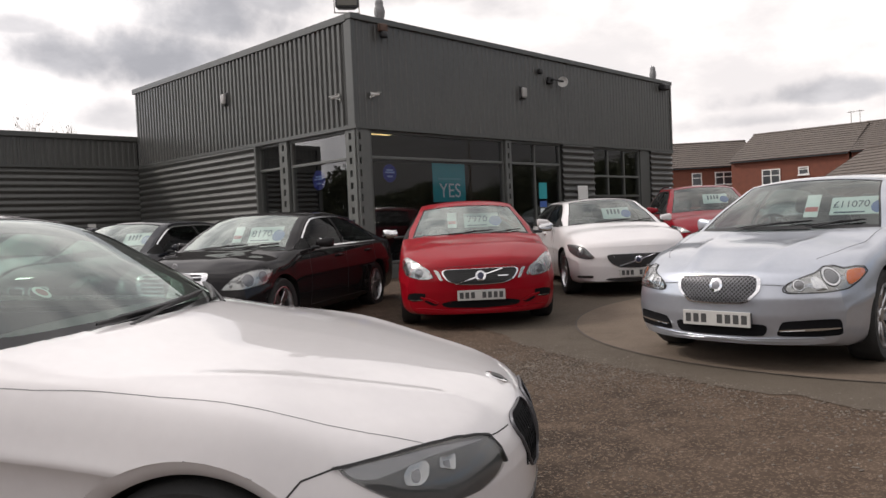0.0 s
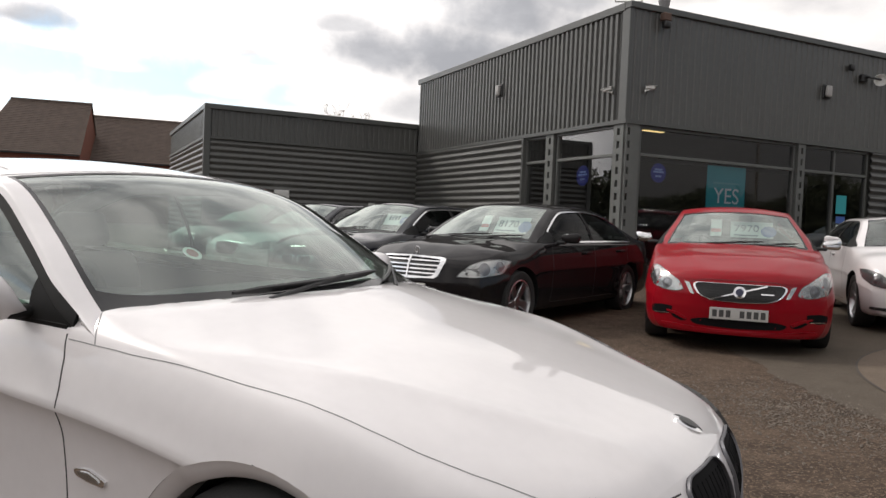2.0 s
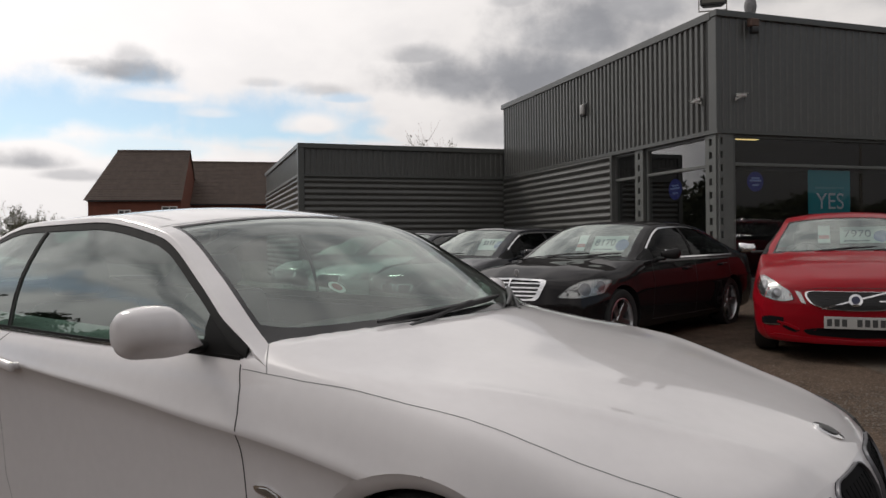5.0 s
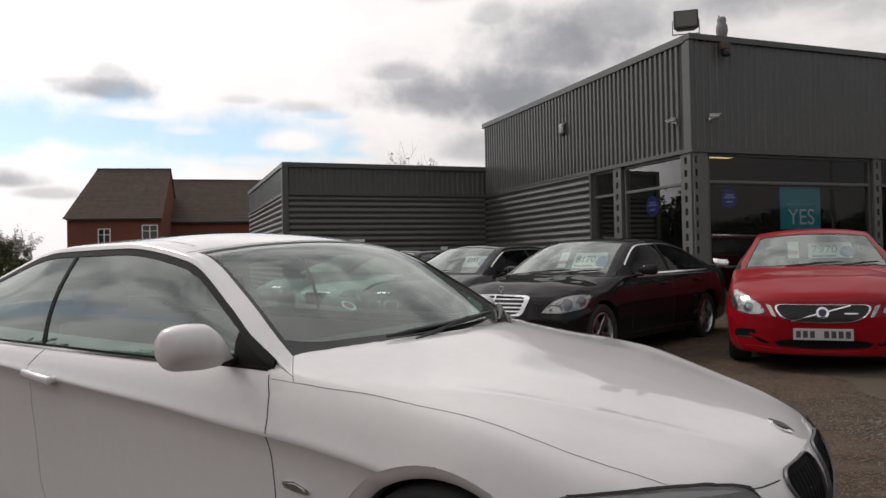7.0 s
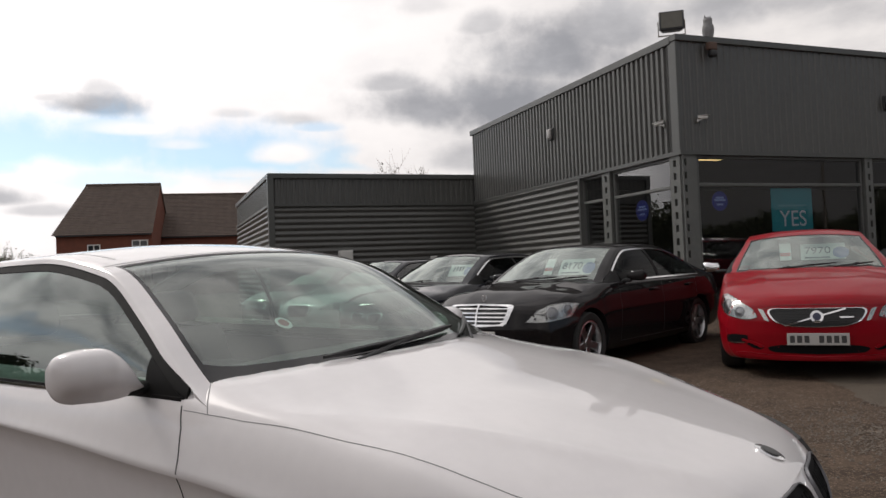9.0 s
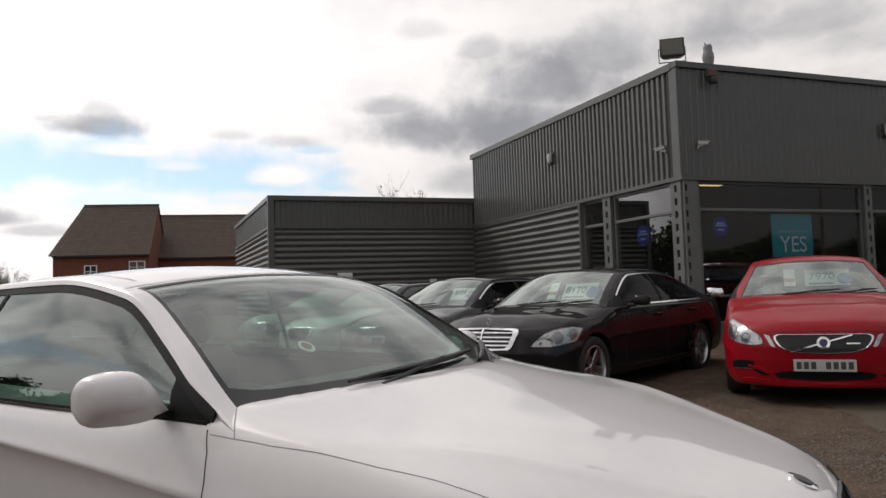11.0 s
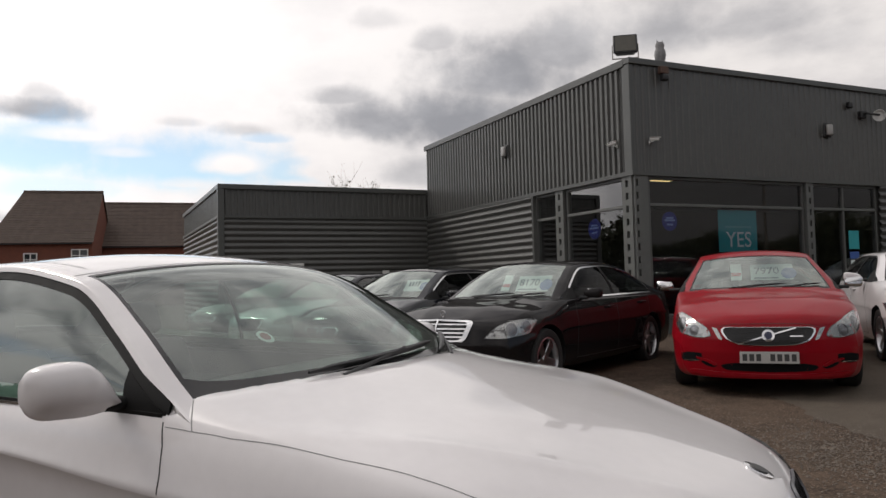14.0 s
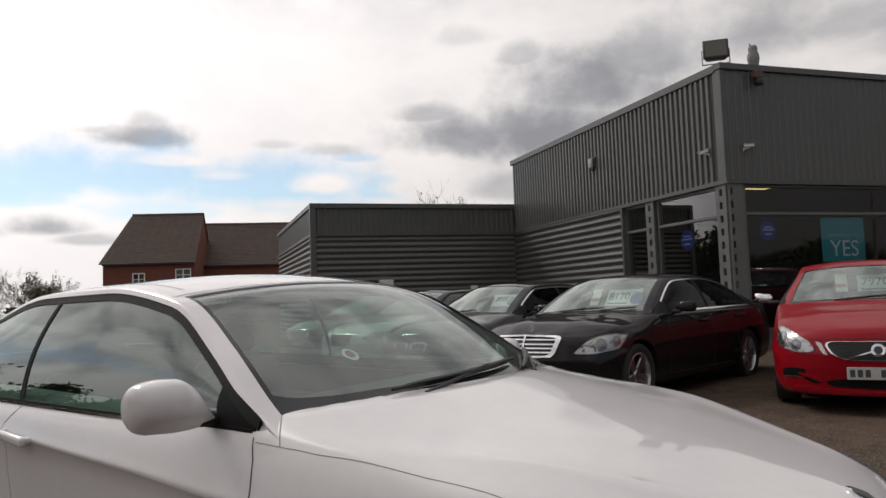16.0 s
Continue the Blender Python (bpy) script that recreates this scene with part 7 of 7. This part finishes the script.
def blue_sign(m, r, label):
    s = thing("window_sign", m, label, "sign", "round blue window signs")
    bm = bmesh.new()
    cyl(bm, (0, -0.004, 0), (0, 0.004, 0), r, n=36)
    part("disc", bm, M_BLUESIGN, s)
    for z, w in ((0.35, 0.5), (0.1, 0.7), (-0.35, 0.4)):
        bm = bmesh.new()
        box(bm, (-r * w, -0.007, r * z - 0.018), (r * w, -0.005, r * z + 0.018))
        part("sign_line", bm, M_SIGNTXT, s)


blue_sign(WEST @ Matrix.Translation((LY - 1.45, 0.105, 2.24)), 0.215, "round blue sign with pale lines in the side window")
blue_sign(Matrix.Translation((0.945, 0.105, 2.30)), 0.19, "round blue sign with pale lines in the front window")
for k, (x0, z0, x1, z1, mm, lb) in enumerate(((6.14, 1.72, 6.48, 2.14, M_TEAL, "blue-green paper notice on a door pane"), (6.16, 1.50, 6.46, 1.66, M_PAPER_BLUE, "small blue sticker on a door pane"), (6.18, 1.34, 6.46, 1.47, M_PAPER, "small pale sticker on a door pane"))):
    st = thing("window_notice", Matrix.Translation(((x0 + x1) / 2, 0.074, (z0 + z1) / 2)), lb, "notice", "door notices")
    bm = bmesh.new()
    box(bm, ((x0 - x1) / 2, -0.003, (z0 - z1) / 2), ((x1 - x0) / 2, 0.003, (z1 - z0) / 2))
    part("sheet", bm, mm, st)
cl = thing("ceiling_light", Matrix.Translation((1.22, 0.62, FB + 0.02 - 0.06)), "warm lit ceiling light inside the showroom", "ceiling light")
bm = bmesh.new()
box(bm, (-0.28, -0.1, 0.0), (0.28, 0.1, 0.055), 0.01)
part("frame", bm, M_WHITE, cl)
bm = bmesh.new()
box(bm, (-0.25, -0.085, -0.012), (0.25, 0.085, -0.001))
part("diffuser", bm, mat("warm_lamp", (1.0, 0.72, 0.28), 0.5, emit=1.6), cl)


# ---- lamp posts ----
lp = thing("lamp_post", Matrix.Translation((6.86, -8.4, ground_z(6.86))), "tall grey steel lamp post behind the silver saloon", "lamp post", "yard posts")
bm = bmesh.new()
cyl(bm, (0, 0, 0), (0.02, 0, 3.9), 0.105, 0.095, 20)
cyl(bm, (0.02, 0, 3.9), (0.05, 0, 9.0), 0.084, 0.07, 20)
part("pole", bm, M_GALV, lp, "", 40)
bm = bmesh.new()
cyl(bm, (0.02, 0, 3.86), (0.02, 0, 3.94), 0.103)
part("collar", bm, M_GALV, lp, "", 40)
bm = bmesh.new()
cyl(bm, (0.14, -0.05, 4.7), (0.17, -0.06, 5.3), 0.012, n=8)
part("cable", bm, M_BLACK, lp)
bm = bmesh.new()
cyl(bm, (0.05, 0, 8.9), (-0.5, 0.5, 9.2), 0.05)
part("arm", bm, M_GALV, lp)
bm = bmesh.new()
box(bm, (-0.9, 0.35, 9.1), (-0.4, 0.65, 9.25), 0.04)
part("lamp_head", bm, M_GALV, lp)
lp = thing("lamp_post", Matrix.Translation((13.62, -8.95, ground_z(13.6))), "slim steel post with twin floodlights at the top", "lamp post", "yard posts")
bm = bmesh.new()
cyl(bm, (0, 0, 0), (0, 0, 6.4), 0.07, 0.05)
part("pole", bm, M_GALV, lp, "", 40)
bm = bmesh.new()
box(bm, (-0.35, -0.4, 6.3), (0.05, 0.55, 6.36))
part("crossbar", bm, M_BLACK, lp)
for dy in (0.42, 0.0):
    bm = bmesh.new()
    box(bm, (-0.30, dy - 0.14, 6.40), (0.05, dy + 0.14, 6.68), 0.05, Matrix.Translation((0, 0, 0)))
    part("lamp_head", bm, M_BLACK, lp)


# ---- houses ----
def tiled_roof(p0, p1, q0, q1, rows, lap=0.032):
    """A pitched roof slope in stepped courses from the eave (p0 to p1) to the ridge (q0 to q1)."""
    p0, p1, q0, q1 = map(Vector, (p0, p1, q0, q1))
    nrm = (p1 - p0).cross(q0 - p0).normalized()
    if nrm.z < 0:
        nrm = -nrm
    bm = bmesh.new()
    cols = max(8, int((p1 - p0).length / 0.33))
    last = None
    for k in range(rows):
        a, b = k / rows, (k + 1) / rows
        la, ra, lb, rb = p0.lerp(q0, a) + nrm * lap, p1.lerp(q1, a) + nrm * lap, p0.lerp(q0, b), p1.lerp(q1, b)
        top = [bm.verts.new(lb.lerp(rb, j / cols) + nrm * (0.013 * (j % 2))) for j in range(cols + 1)]
        bot = [bm.verts.new(la.lerp(ra, j / cols) + nrm * (0.022 * (j % 2))) for j in range(cols + 1)]
        for j in range(cols):
            bm.faces.new((bot[j], bot[j + 1], top[j + 1], top[j]))
            if last:
                bm.faces.new((last[j], last[j + 1], bot[j + 1], bot[j]))
        last = top
    return bm


def window_at(parent, m, w, h, lights=2):
    """A white casement set in a wall that faces local -y."""
    win = part("window", boxes(((-w / 2, -0.04, -h / 2), (w / 2, 0.06, -h / 2 + 0.07)), ((-w / 2, -0.04, h / 2 - 0.07), (w / 2, 0.06, h / 2)), ((-w / 2, -0.04, -h / 2 + 0.07), (-w / 2 + 0.07, 0.06, h / 2 - 0.07)), ((w / 2 - 0.07, -0.04, -h / 2 + 0.07), (w / 2, 0.06, h / 2 - 0.07))), M_WHITE, parent, "white framed window")
    win.matrix_local = m
    for k in range(1, lights):
        x = -w / 2 + w * k / lights
        part("mullion", boxes(((x - 0.035, -0.038, -h / 2 + 0.07), (x + 0.035, 0.05, h / 2 - 0.07))), M_WHITE, win)
    part("glazing_bar", boxes(((-w / 2 + 0.07, -0.03, 0.08), (w / 2 - 0.07, 0.04, 0.13))), M_WHITE, win)
    part("pane", boxes(((-w / 2 + 0.07, 0.0, -h / 2 + 0.07), (w / 2 - 0.07, 0.012, h / 2 - 0.07))), M_HOUSEGLASS, win)
    part("sill", boxes(((-w / 2 - 0.06, -0.1, -h / 2 - 0.06), (w / 2 + 0.06, 0.05, -h / 2 - 0.002))), M_WHITE, win)


M_HOUSEGLASS = mat("house_window_glass", (0.03, 0.035, 0.04), 0.08, 0, 0.5, 0.2, 0.6)


def house(m, length, depth, eave, ridge, roofmat, windows, label, rows=14, hips=(0.0, 0.0), bargeboard=False, category="house", group="brick houses"):
    """A brick house along local x, its front facing local -y. hips: how far each end of the ridge is drawn in."""
    h = thing("house", m, label, category, group)
    bm = bmesh.new()
    box(bm, (0, 0, -0.5), (length, depth, eave))
    part("wall", bm, M_BRICK, h, "red brick wall")
    for x, hp in ((0.0, hips[0]), (length, hips[1])):
        if not hp:
            bm = bmesh.new()
            dx = 0.12 if x == 0 else -0.12
            tri = [(x, 0, eave), (x, depth, eave), (x, depth / 2, ridge - 0.05)]
            a = [bm.verts.new(v) for v in tri]
            b = [bm.verts.new((v[0] + dx, v[1], v[2])) for v in tri]
            bm.faces.new(a), bm.faces.new(b)
            for k in range(3):
                bm.faces.new((a[k], a[(k + 1) % 3], b[(k + 1) % 3], b[k]))
            part("gable", bm, M_BRICK, h, "red brick gable")
            if bargeboard:
                for y0, y1 in ((-0.25, depth / 2), (depth + 0.25, depth / 2)):
                    bm = bmesh.new()
                    z0, z1 = eave - 0.12, ridge + 0.02
                    g = -0.06 if x == 0 else 0.06
                    vs = [(x + g, y0, z0), (x + g, y1, z1), (x + g, y1, z1 - 0.22), (x + g, y0, z0 - 0.20)]
                    a = [bm.verts.new(v) for v in vs]
                    b = [bm.verts.new((v[0] + g, v[1], v[2])) for v in vs]
                    bm.faces.new(a), bm.faces.new(b)
                    for k in range(4):
                        bm.faces.new((a[k], a[(k + 1) % 4], b[(k + 1) % 4], b[k]))
                    part("bargeboard", bm, M_WHITE, h, "white bargeboard")
    o = 0.25
    drop = o * (ridge - eave) / (depth / 2)
    q0, q1 = (hips[0] - (0.1 if not hips[0] else 0), depth / 2, ridge), (length - hips[1] + (0.1 if not hips[1] else 0), depth / 2, ridge)
    e0, e1 = -0.1 - (0.15 if hips[0] else 0), length + 0.1 + (0.15 if hips[1] else 0)
    part("roof", tiled_roof((e0, -o, eave - drop), (e1, -o, eave - drop), q0, q1, rows), roofmat, h, "tiled roof slope")
    part("roof", tiled_roof((e1, depth + o, eave - drop), (e0, depth + o, eave - drop), q1, q0, rows), roofmat, h, "tiled roof slope")
    if hips[0]:
        part("roof", tiled_roof((e0, depth + o, eave - drop), (e0, -o, eave - drop), q0, q0, rows), roofmat, h, "tiled roof hip")
    if hips[1]:
        part("roof", tiled_roof((e1, -o, eave - drop), (e1, depth + o, eave - drop), q1, q1, rows), roofmat, h, "tiled roof hip")
    bm = bmesh.new()
    cyl(bm, Vector(q0) + Vector((0, 0, 0.02)), Vector(q1) + Vector((0, 0, 0.02)), 0.10, n=10)
    part("ridge_tiles", bm, roofmat, h)
    bm = bmesh.new()
    box(bm, (0, -0.28, eave - drop - 0.10), (length, -0.16, eave - drop - 0.0))
    part("gutter", bm, M_BLACK, h)
    for x, z, w, hh, n in windows:
        window_at(h, Matrix.Translation((x, -0.02, z)), w, hh, n)
    return h


def frame_from(a, b):
    """Local x from a to b on the plan."""
    d = Vector((b[0] - a[0], b[1] - a[1]))
    return Matrix.Translation((a[0], a[1], 0)) @ Matrix.Rotation(math.atan2(d.y, d.x), 4, "Z"), d.length


m, ln = frame_from((-16.2, 50.2), (-9.6, 49.0))
house(m, ln, 7.6, 5.05, 8.95, M_TILE_BROWN, [(2.6, 3.5, 0.9, 1.15, 2), (5.85, 3.75, 1.15, 1.15, 2)], "two-storey red brick house with a dark brown tiled roof", 30, (1.2, 0.0))
m, ln = frame_from((-9.35, 53.0), (3.0, 51.6))
house(m, ln, 7.4, 4.95, 8.5, M_TILE_BROWN, [(2.0, 3.1, 1.0, 1.1, 2), (4.9, 3.1, 1.0, 1.1, 2)], "two-storey red brick house with brown roof beside another", 30)
# the row beyond the showroom
m, ln = frame_from((43.0, 18.6), (48.7, 10.9))
house(m, ln, 7.0, 4.75, 6.75, M_TILE_GREY, [(5.1, 3.7, 0.75, 1.0, 1), (7.1, 3.7, 1.3, 1.0, 2)], "low red brick terrace house with grey-brown roof", 12)
m, ln = frame_from((45.4, 11.5), (45.4, 3.55))
house(m, ln, 9.2, 4.85, 6.98, M_TILE_GREY, [(2.86, 3.45, 1.28, 1.12, 2), (5.07, 3.73, 0.69, 0.56, 1)], "long red brick terrace house with grey-brown tiled roof", 12)
m, ln = frame_from((45.5, 3.4), (46.3, -13.2))
house(m, ln, 10.0, 4.9, 7.05, M_TILE_GREY, [(9.3, 3.65, 1.2, 1.2, 2)], "red brick terrace house with a broad grey-brown roof", 14)
# garage block with its gable to the yard
m, ln = frame_from((36.54, 3.05), (31.84, -3.15))
g = house(m, ln, 4.6, 2.45, 4.35, M_TILE_GREY, [], "red brick garage with a white-edged gable and tiled roof", 12, (1.6, 0.0), True, "garage")
for x, y, z in ((50.0, 4.6, 7.0), (50.3, 4.1, 7.05)):
    an = thing("roof_aerial", Matrix.Translation((x, y, z)), "thin television aerial on a roof", "aerial", "aerials")
    an.matrix_world = an.matrix_world @ Matrix.Scale(0.7, 4)
    bm = bmesh.new()
    cyl(bm, (0, 0, -0.6), (0, 0, 1.35), 0.03, n=8)
    part("mast", bm, M_GALV, an)
    bm = bmesh.new()
    cyl(bm, (-0.35, 0.25, 1.2), (0.35, -0.25, 1.3), 0.025, n=6)
    for k in range(5):
        f = -0.3 + 0.15 * k
        cyl(bm, (f - 0.1, -f * 0.7 - 0.15, 1.25), (f + 0.1, -f * 0.7 + 0.15, 1.25), 0.012, n=5)
    part("antenna", bm, M_GALV, an)


# ---- trees and hedges ----
class Sticks:
    """Many tapered bars and leaf blades, gathered as plain vertices and faces."""

    def __init__(self):
        self.verts, self.faces = [], []

    def bar(self, a, b, r0, r1, n):
        d = (b - a).normalized()
        u = d.orthogonal().normalized()
        w = d.cross(u)
        k0 = len(self.verts)
        for c, r in ((a, r0), (b, r1)):
            self.verts += [c + (u * math.cos(2 * math.pi * k / n) + w * math.sin(2 * math.pi * k / n)) * r for k in range(n)]
        self.faces += [(k0 + k, k0 + (k + 1) % n, k0 + n + (k + 1) % n, k0 + n + k) for k in range(n)]

    def blade(self, c, a, b):
        k0 = len(self.verts)
        self.verts += [c + a, c + b, c - a, c - b]
        self.faces.append((k0, k0 + 1, k0 + 2, k0 + 3))

    def part(self, name, material, parent, label=""):
        me = bpy.data.meshes.new(name)
        me.from_pydata(self.verts, [], self.faces)
        me.materials.append(material)
        ob = new(name, me)
        ob.parent = parent
        return tagged(ob, label)


def vase_tree(x, y, height, seed, label, stems=5, lean=0.30, leafy=0.15, leafmat=None, base=0.0):
    """Several upright stems from one foot that fork into fans of fine twigs."""
    r = random.Random(seed)
    t = thing("tree", Matrix.Translation((x, y, base)), label, "tree", "bare spring trees")
    limbs, twigs, leaves = Sticks(), Sticks(), Sticks()

    def limb(p, d, ln, rad, depth):
        bend = Vector((r.uniform(-1, 1), r.uniform(-1, 1), 0.35)) * 0.14
        mid = p + d * ln * 0.5
        q = mid + (d + bend).normalized() * ln * 0.5
        target, n = (limbs, 6) if depth < 2 else (twigs, 3)
        target.bar(p, mid, rad, rad * 0.82, n)
        target.bar(mid, q, rad * 0.82, rad * 0.6, n)
        if depth >= 5:
            if r.random() < leafy:
                for _ in range(3):
                    c = q + Vector([r.uniform(-0.16, 0.16) for _ in range(3)])
                    leaves.blade(c, Vector([r.uniform(-1, 1) for _ in range(3)]).normalized() * 0.07, Vector([r.uniform(-1, 1) for _ in range(3)]).normalized() * 0.05)
            return
        for k in range(3):
            f = (0.45, 0.75, 1.0)[k] + r.uniform(-0.1, 0.0)
            nd = (d + Vector((r.uniform(-1, 1), r.uniform(-1, 1), r.uniform(0.0, 0.6))) * 0.50).normalized()
            limb(p.lerp(q, f), nd, ln * r.uniform(0.58, 0.82), max(0.0065, rad * 0.54), depth + 1)

    for k in range(stems):
        a = 2 * math.pi * (k + r.uniform(-0.3, 0.3)) / stems
        d = Vector((math.cos(a) * lean * r.uniform(0.4, 1.2), math.sin(a) * lean * r.uniform(0.4, 1.2), 1)).normalized()
        limb(Vector((0.1 * math.cos(a), 0.1 * math.sin(a), -0.2)), d, height * r.uniform(0.32, 0.42), height * 0.0075, 0)
    limbs.part("trunk", M_BARK, t, "grey-brown stems and limbs")
    twigs.part("twig_spray", M_BARK, t, "fine bare twigs")
    if leafy:
        leaves.part("crown", leafmat or M_LEAF, t, "sparse young leaves")
    return t


vase_tree(-33.2, 70, 6.3, 3, "bare slender spring tree behind the car rows", 5, 0.16, 0.06, M_BUD)
vase_tree(-29.9, 70, 6.3, 5, "bare many-stemmed spring tree behind the car rows", 6, 0.22, 0.06, M_BUD)
vase_tree(-28.0, 69, 6.0, 8, "bare many-stemmed spring tree behind the car rows", 6, 0.24, 0.08, M_BUD)
vase_tree(-24.3, 68, 4.9, 11, "budding spring bush with sparse yellow-green leaves", 8, 0.40, 0.7)
vase_tree(-22.6, 68, 4.2, 14, "small budding bush beside a brick house", 8, 0.5, 0.7)
vase_tree(3.2, 26.8, 6.5, 22, "bare tree top with first buds rising behind the annex roof", 8, 0.34, 0.06, M_BUD)
vase_tree(6.2, 28.0, 5.4, 24, "bare tree top rising behind the annex roof", 4, 0.2, 0.2, M_BUD)
vase_tree(-4.6, 60.0, 3.4, 25, "small bare tree in front of brick houses", 5, 0.3, 0.1, M_BUD)


def clump_hedge(name, x0, y0, x1, y1, height, depth, seed, n, label, material, base=0.0, size=0.16):
    """A ragged belt of leaf clumps over a twiggy core."""
    r = random.Random(seed)
    leaves = Sticks()
    for _ in range(n):
        f = r.random()
        bump = 0.62 + 0.30 * noise.noise(Vector((f * 9 + seed, 0.3, 0))) + 0.16 * noise.noise(Vector((f * 41 + seed, 0.8, 0)))
        h = max(0.05, height * bump * (1 - r.random() ** 1.6 * 0.97) + r.gauss(0, 0.035) * height)
        p = Vector((x0 + (x1 - x0) * f + r.gauss(0, depth * 0.3), y0 + (y1 - y0) * f + r.gauss(0, depth * 0.3), base + h))
        a = Vector([r.uniform(-1, 1) for _ in range(3)]).normalized() * size * r.uniform(0.5, 1.4)
        leaves.blade(p, a, a.orthogonal().normalized() * size * r.uniform(0.3, 0.8))
    return tagged(leaves.part(name, material, None), label, "hedge", "", "stuff")


clump_hedge("hedge", -46, 66, -33.4, 64, 7.6, 2.2, 31, 36000, "dark evergreen hedge with a ragged top", M_HEDGE, 0.0, 0.10)
clump_hedge("hedge", -33, 68, -17.5, 66, 2.9, 1.4, 33, 14000, "low olive-brown bushes behind the car rows", M_LEAF, 0.0, 0.10)
# trees that close the yard behind the camera
clump_hedge("tree_belt", -60, -34, 10, -52, 5.0, 4.0, 41, 34000, "dark belt of trees closing the yard", M_HEDGE, 0.0, 0.26)
clump_hedge("tree_belt", 10, -52, 52, -40, 7.0, 4.0, 43, 34000, "dark belt of trees closing the yard", M_HEDGE, 0.0, 0.26)
clump_hedge("tree_belt", 52, -40, 60, -19, 9.0, 4.0, 49, 22000, "dark belt of trees closing the yard", M_HEDGE, 0.0, 0.26)
clump_hedge("tree_belt", -60, -34, -62, 40, 4.5, 4.0, 45, 30000, "dark belt of trees closing the yard", M_HEDGE, 0.0, 0.26)
# unseen stretch, added to mirror as a dark slope in the side panes
clump_hedge("tree_belt", -62, 40, -43, 66, 11.0, 3.0, 47, 26000, "dark belt of trees closing the yard", M_HEDGE, 0.0, 0.26)
# unseen foliage added so the coupe's rear side glass mirrors a dark wedge
clump_hedge("tree_belt", -30.0, 14.5, -34.6, 8.8, 9.0, 1.6, 51, 14000, "unseen dark trees added for the coupe's side window reflection", M_HEDGE, 0.0, 0.16)
clump_hedge("tree_belt", -34.6, 8.8, -37.0, 4.8, 5.0, 1.6, 53, 7000, "unseen dark trees added for the coupe's side window reflection", M_HEDGE, 0.0, 0.16)
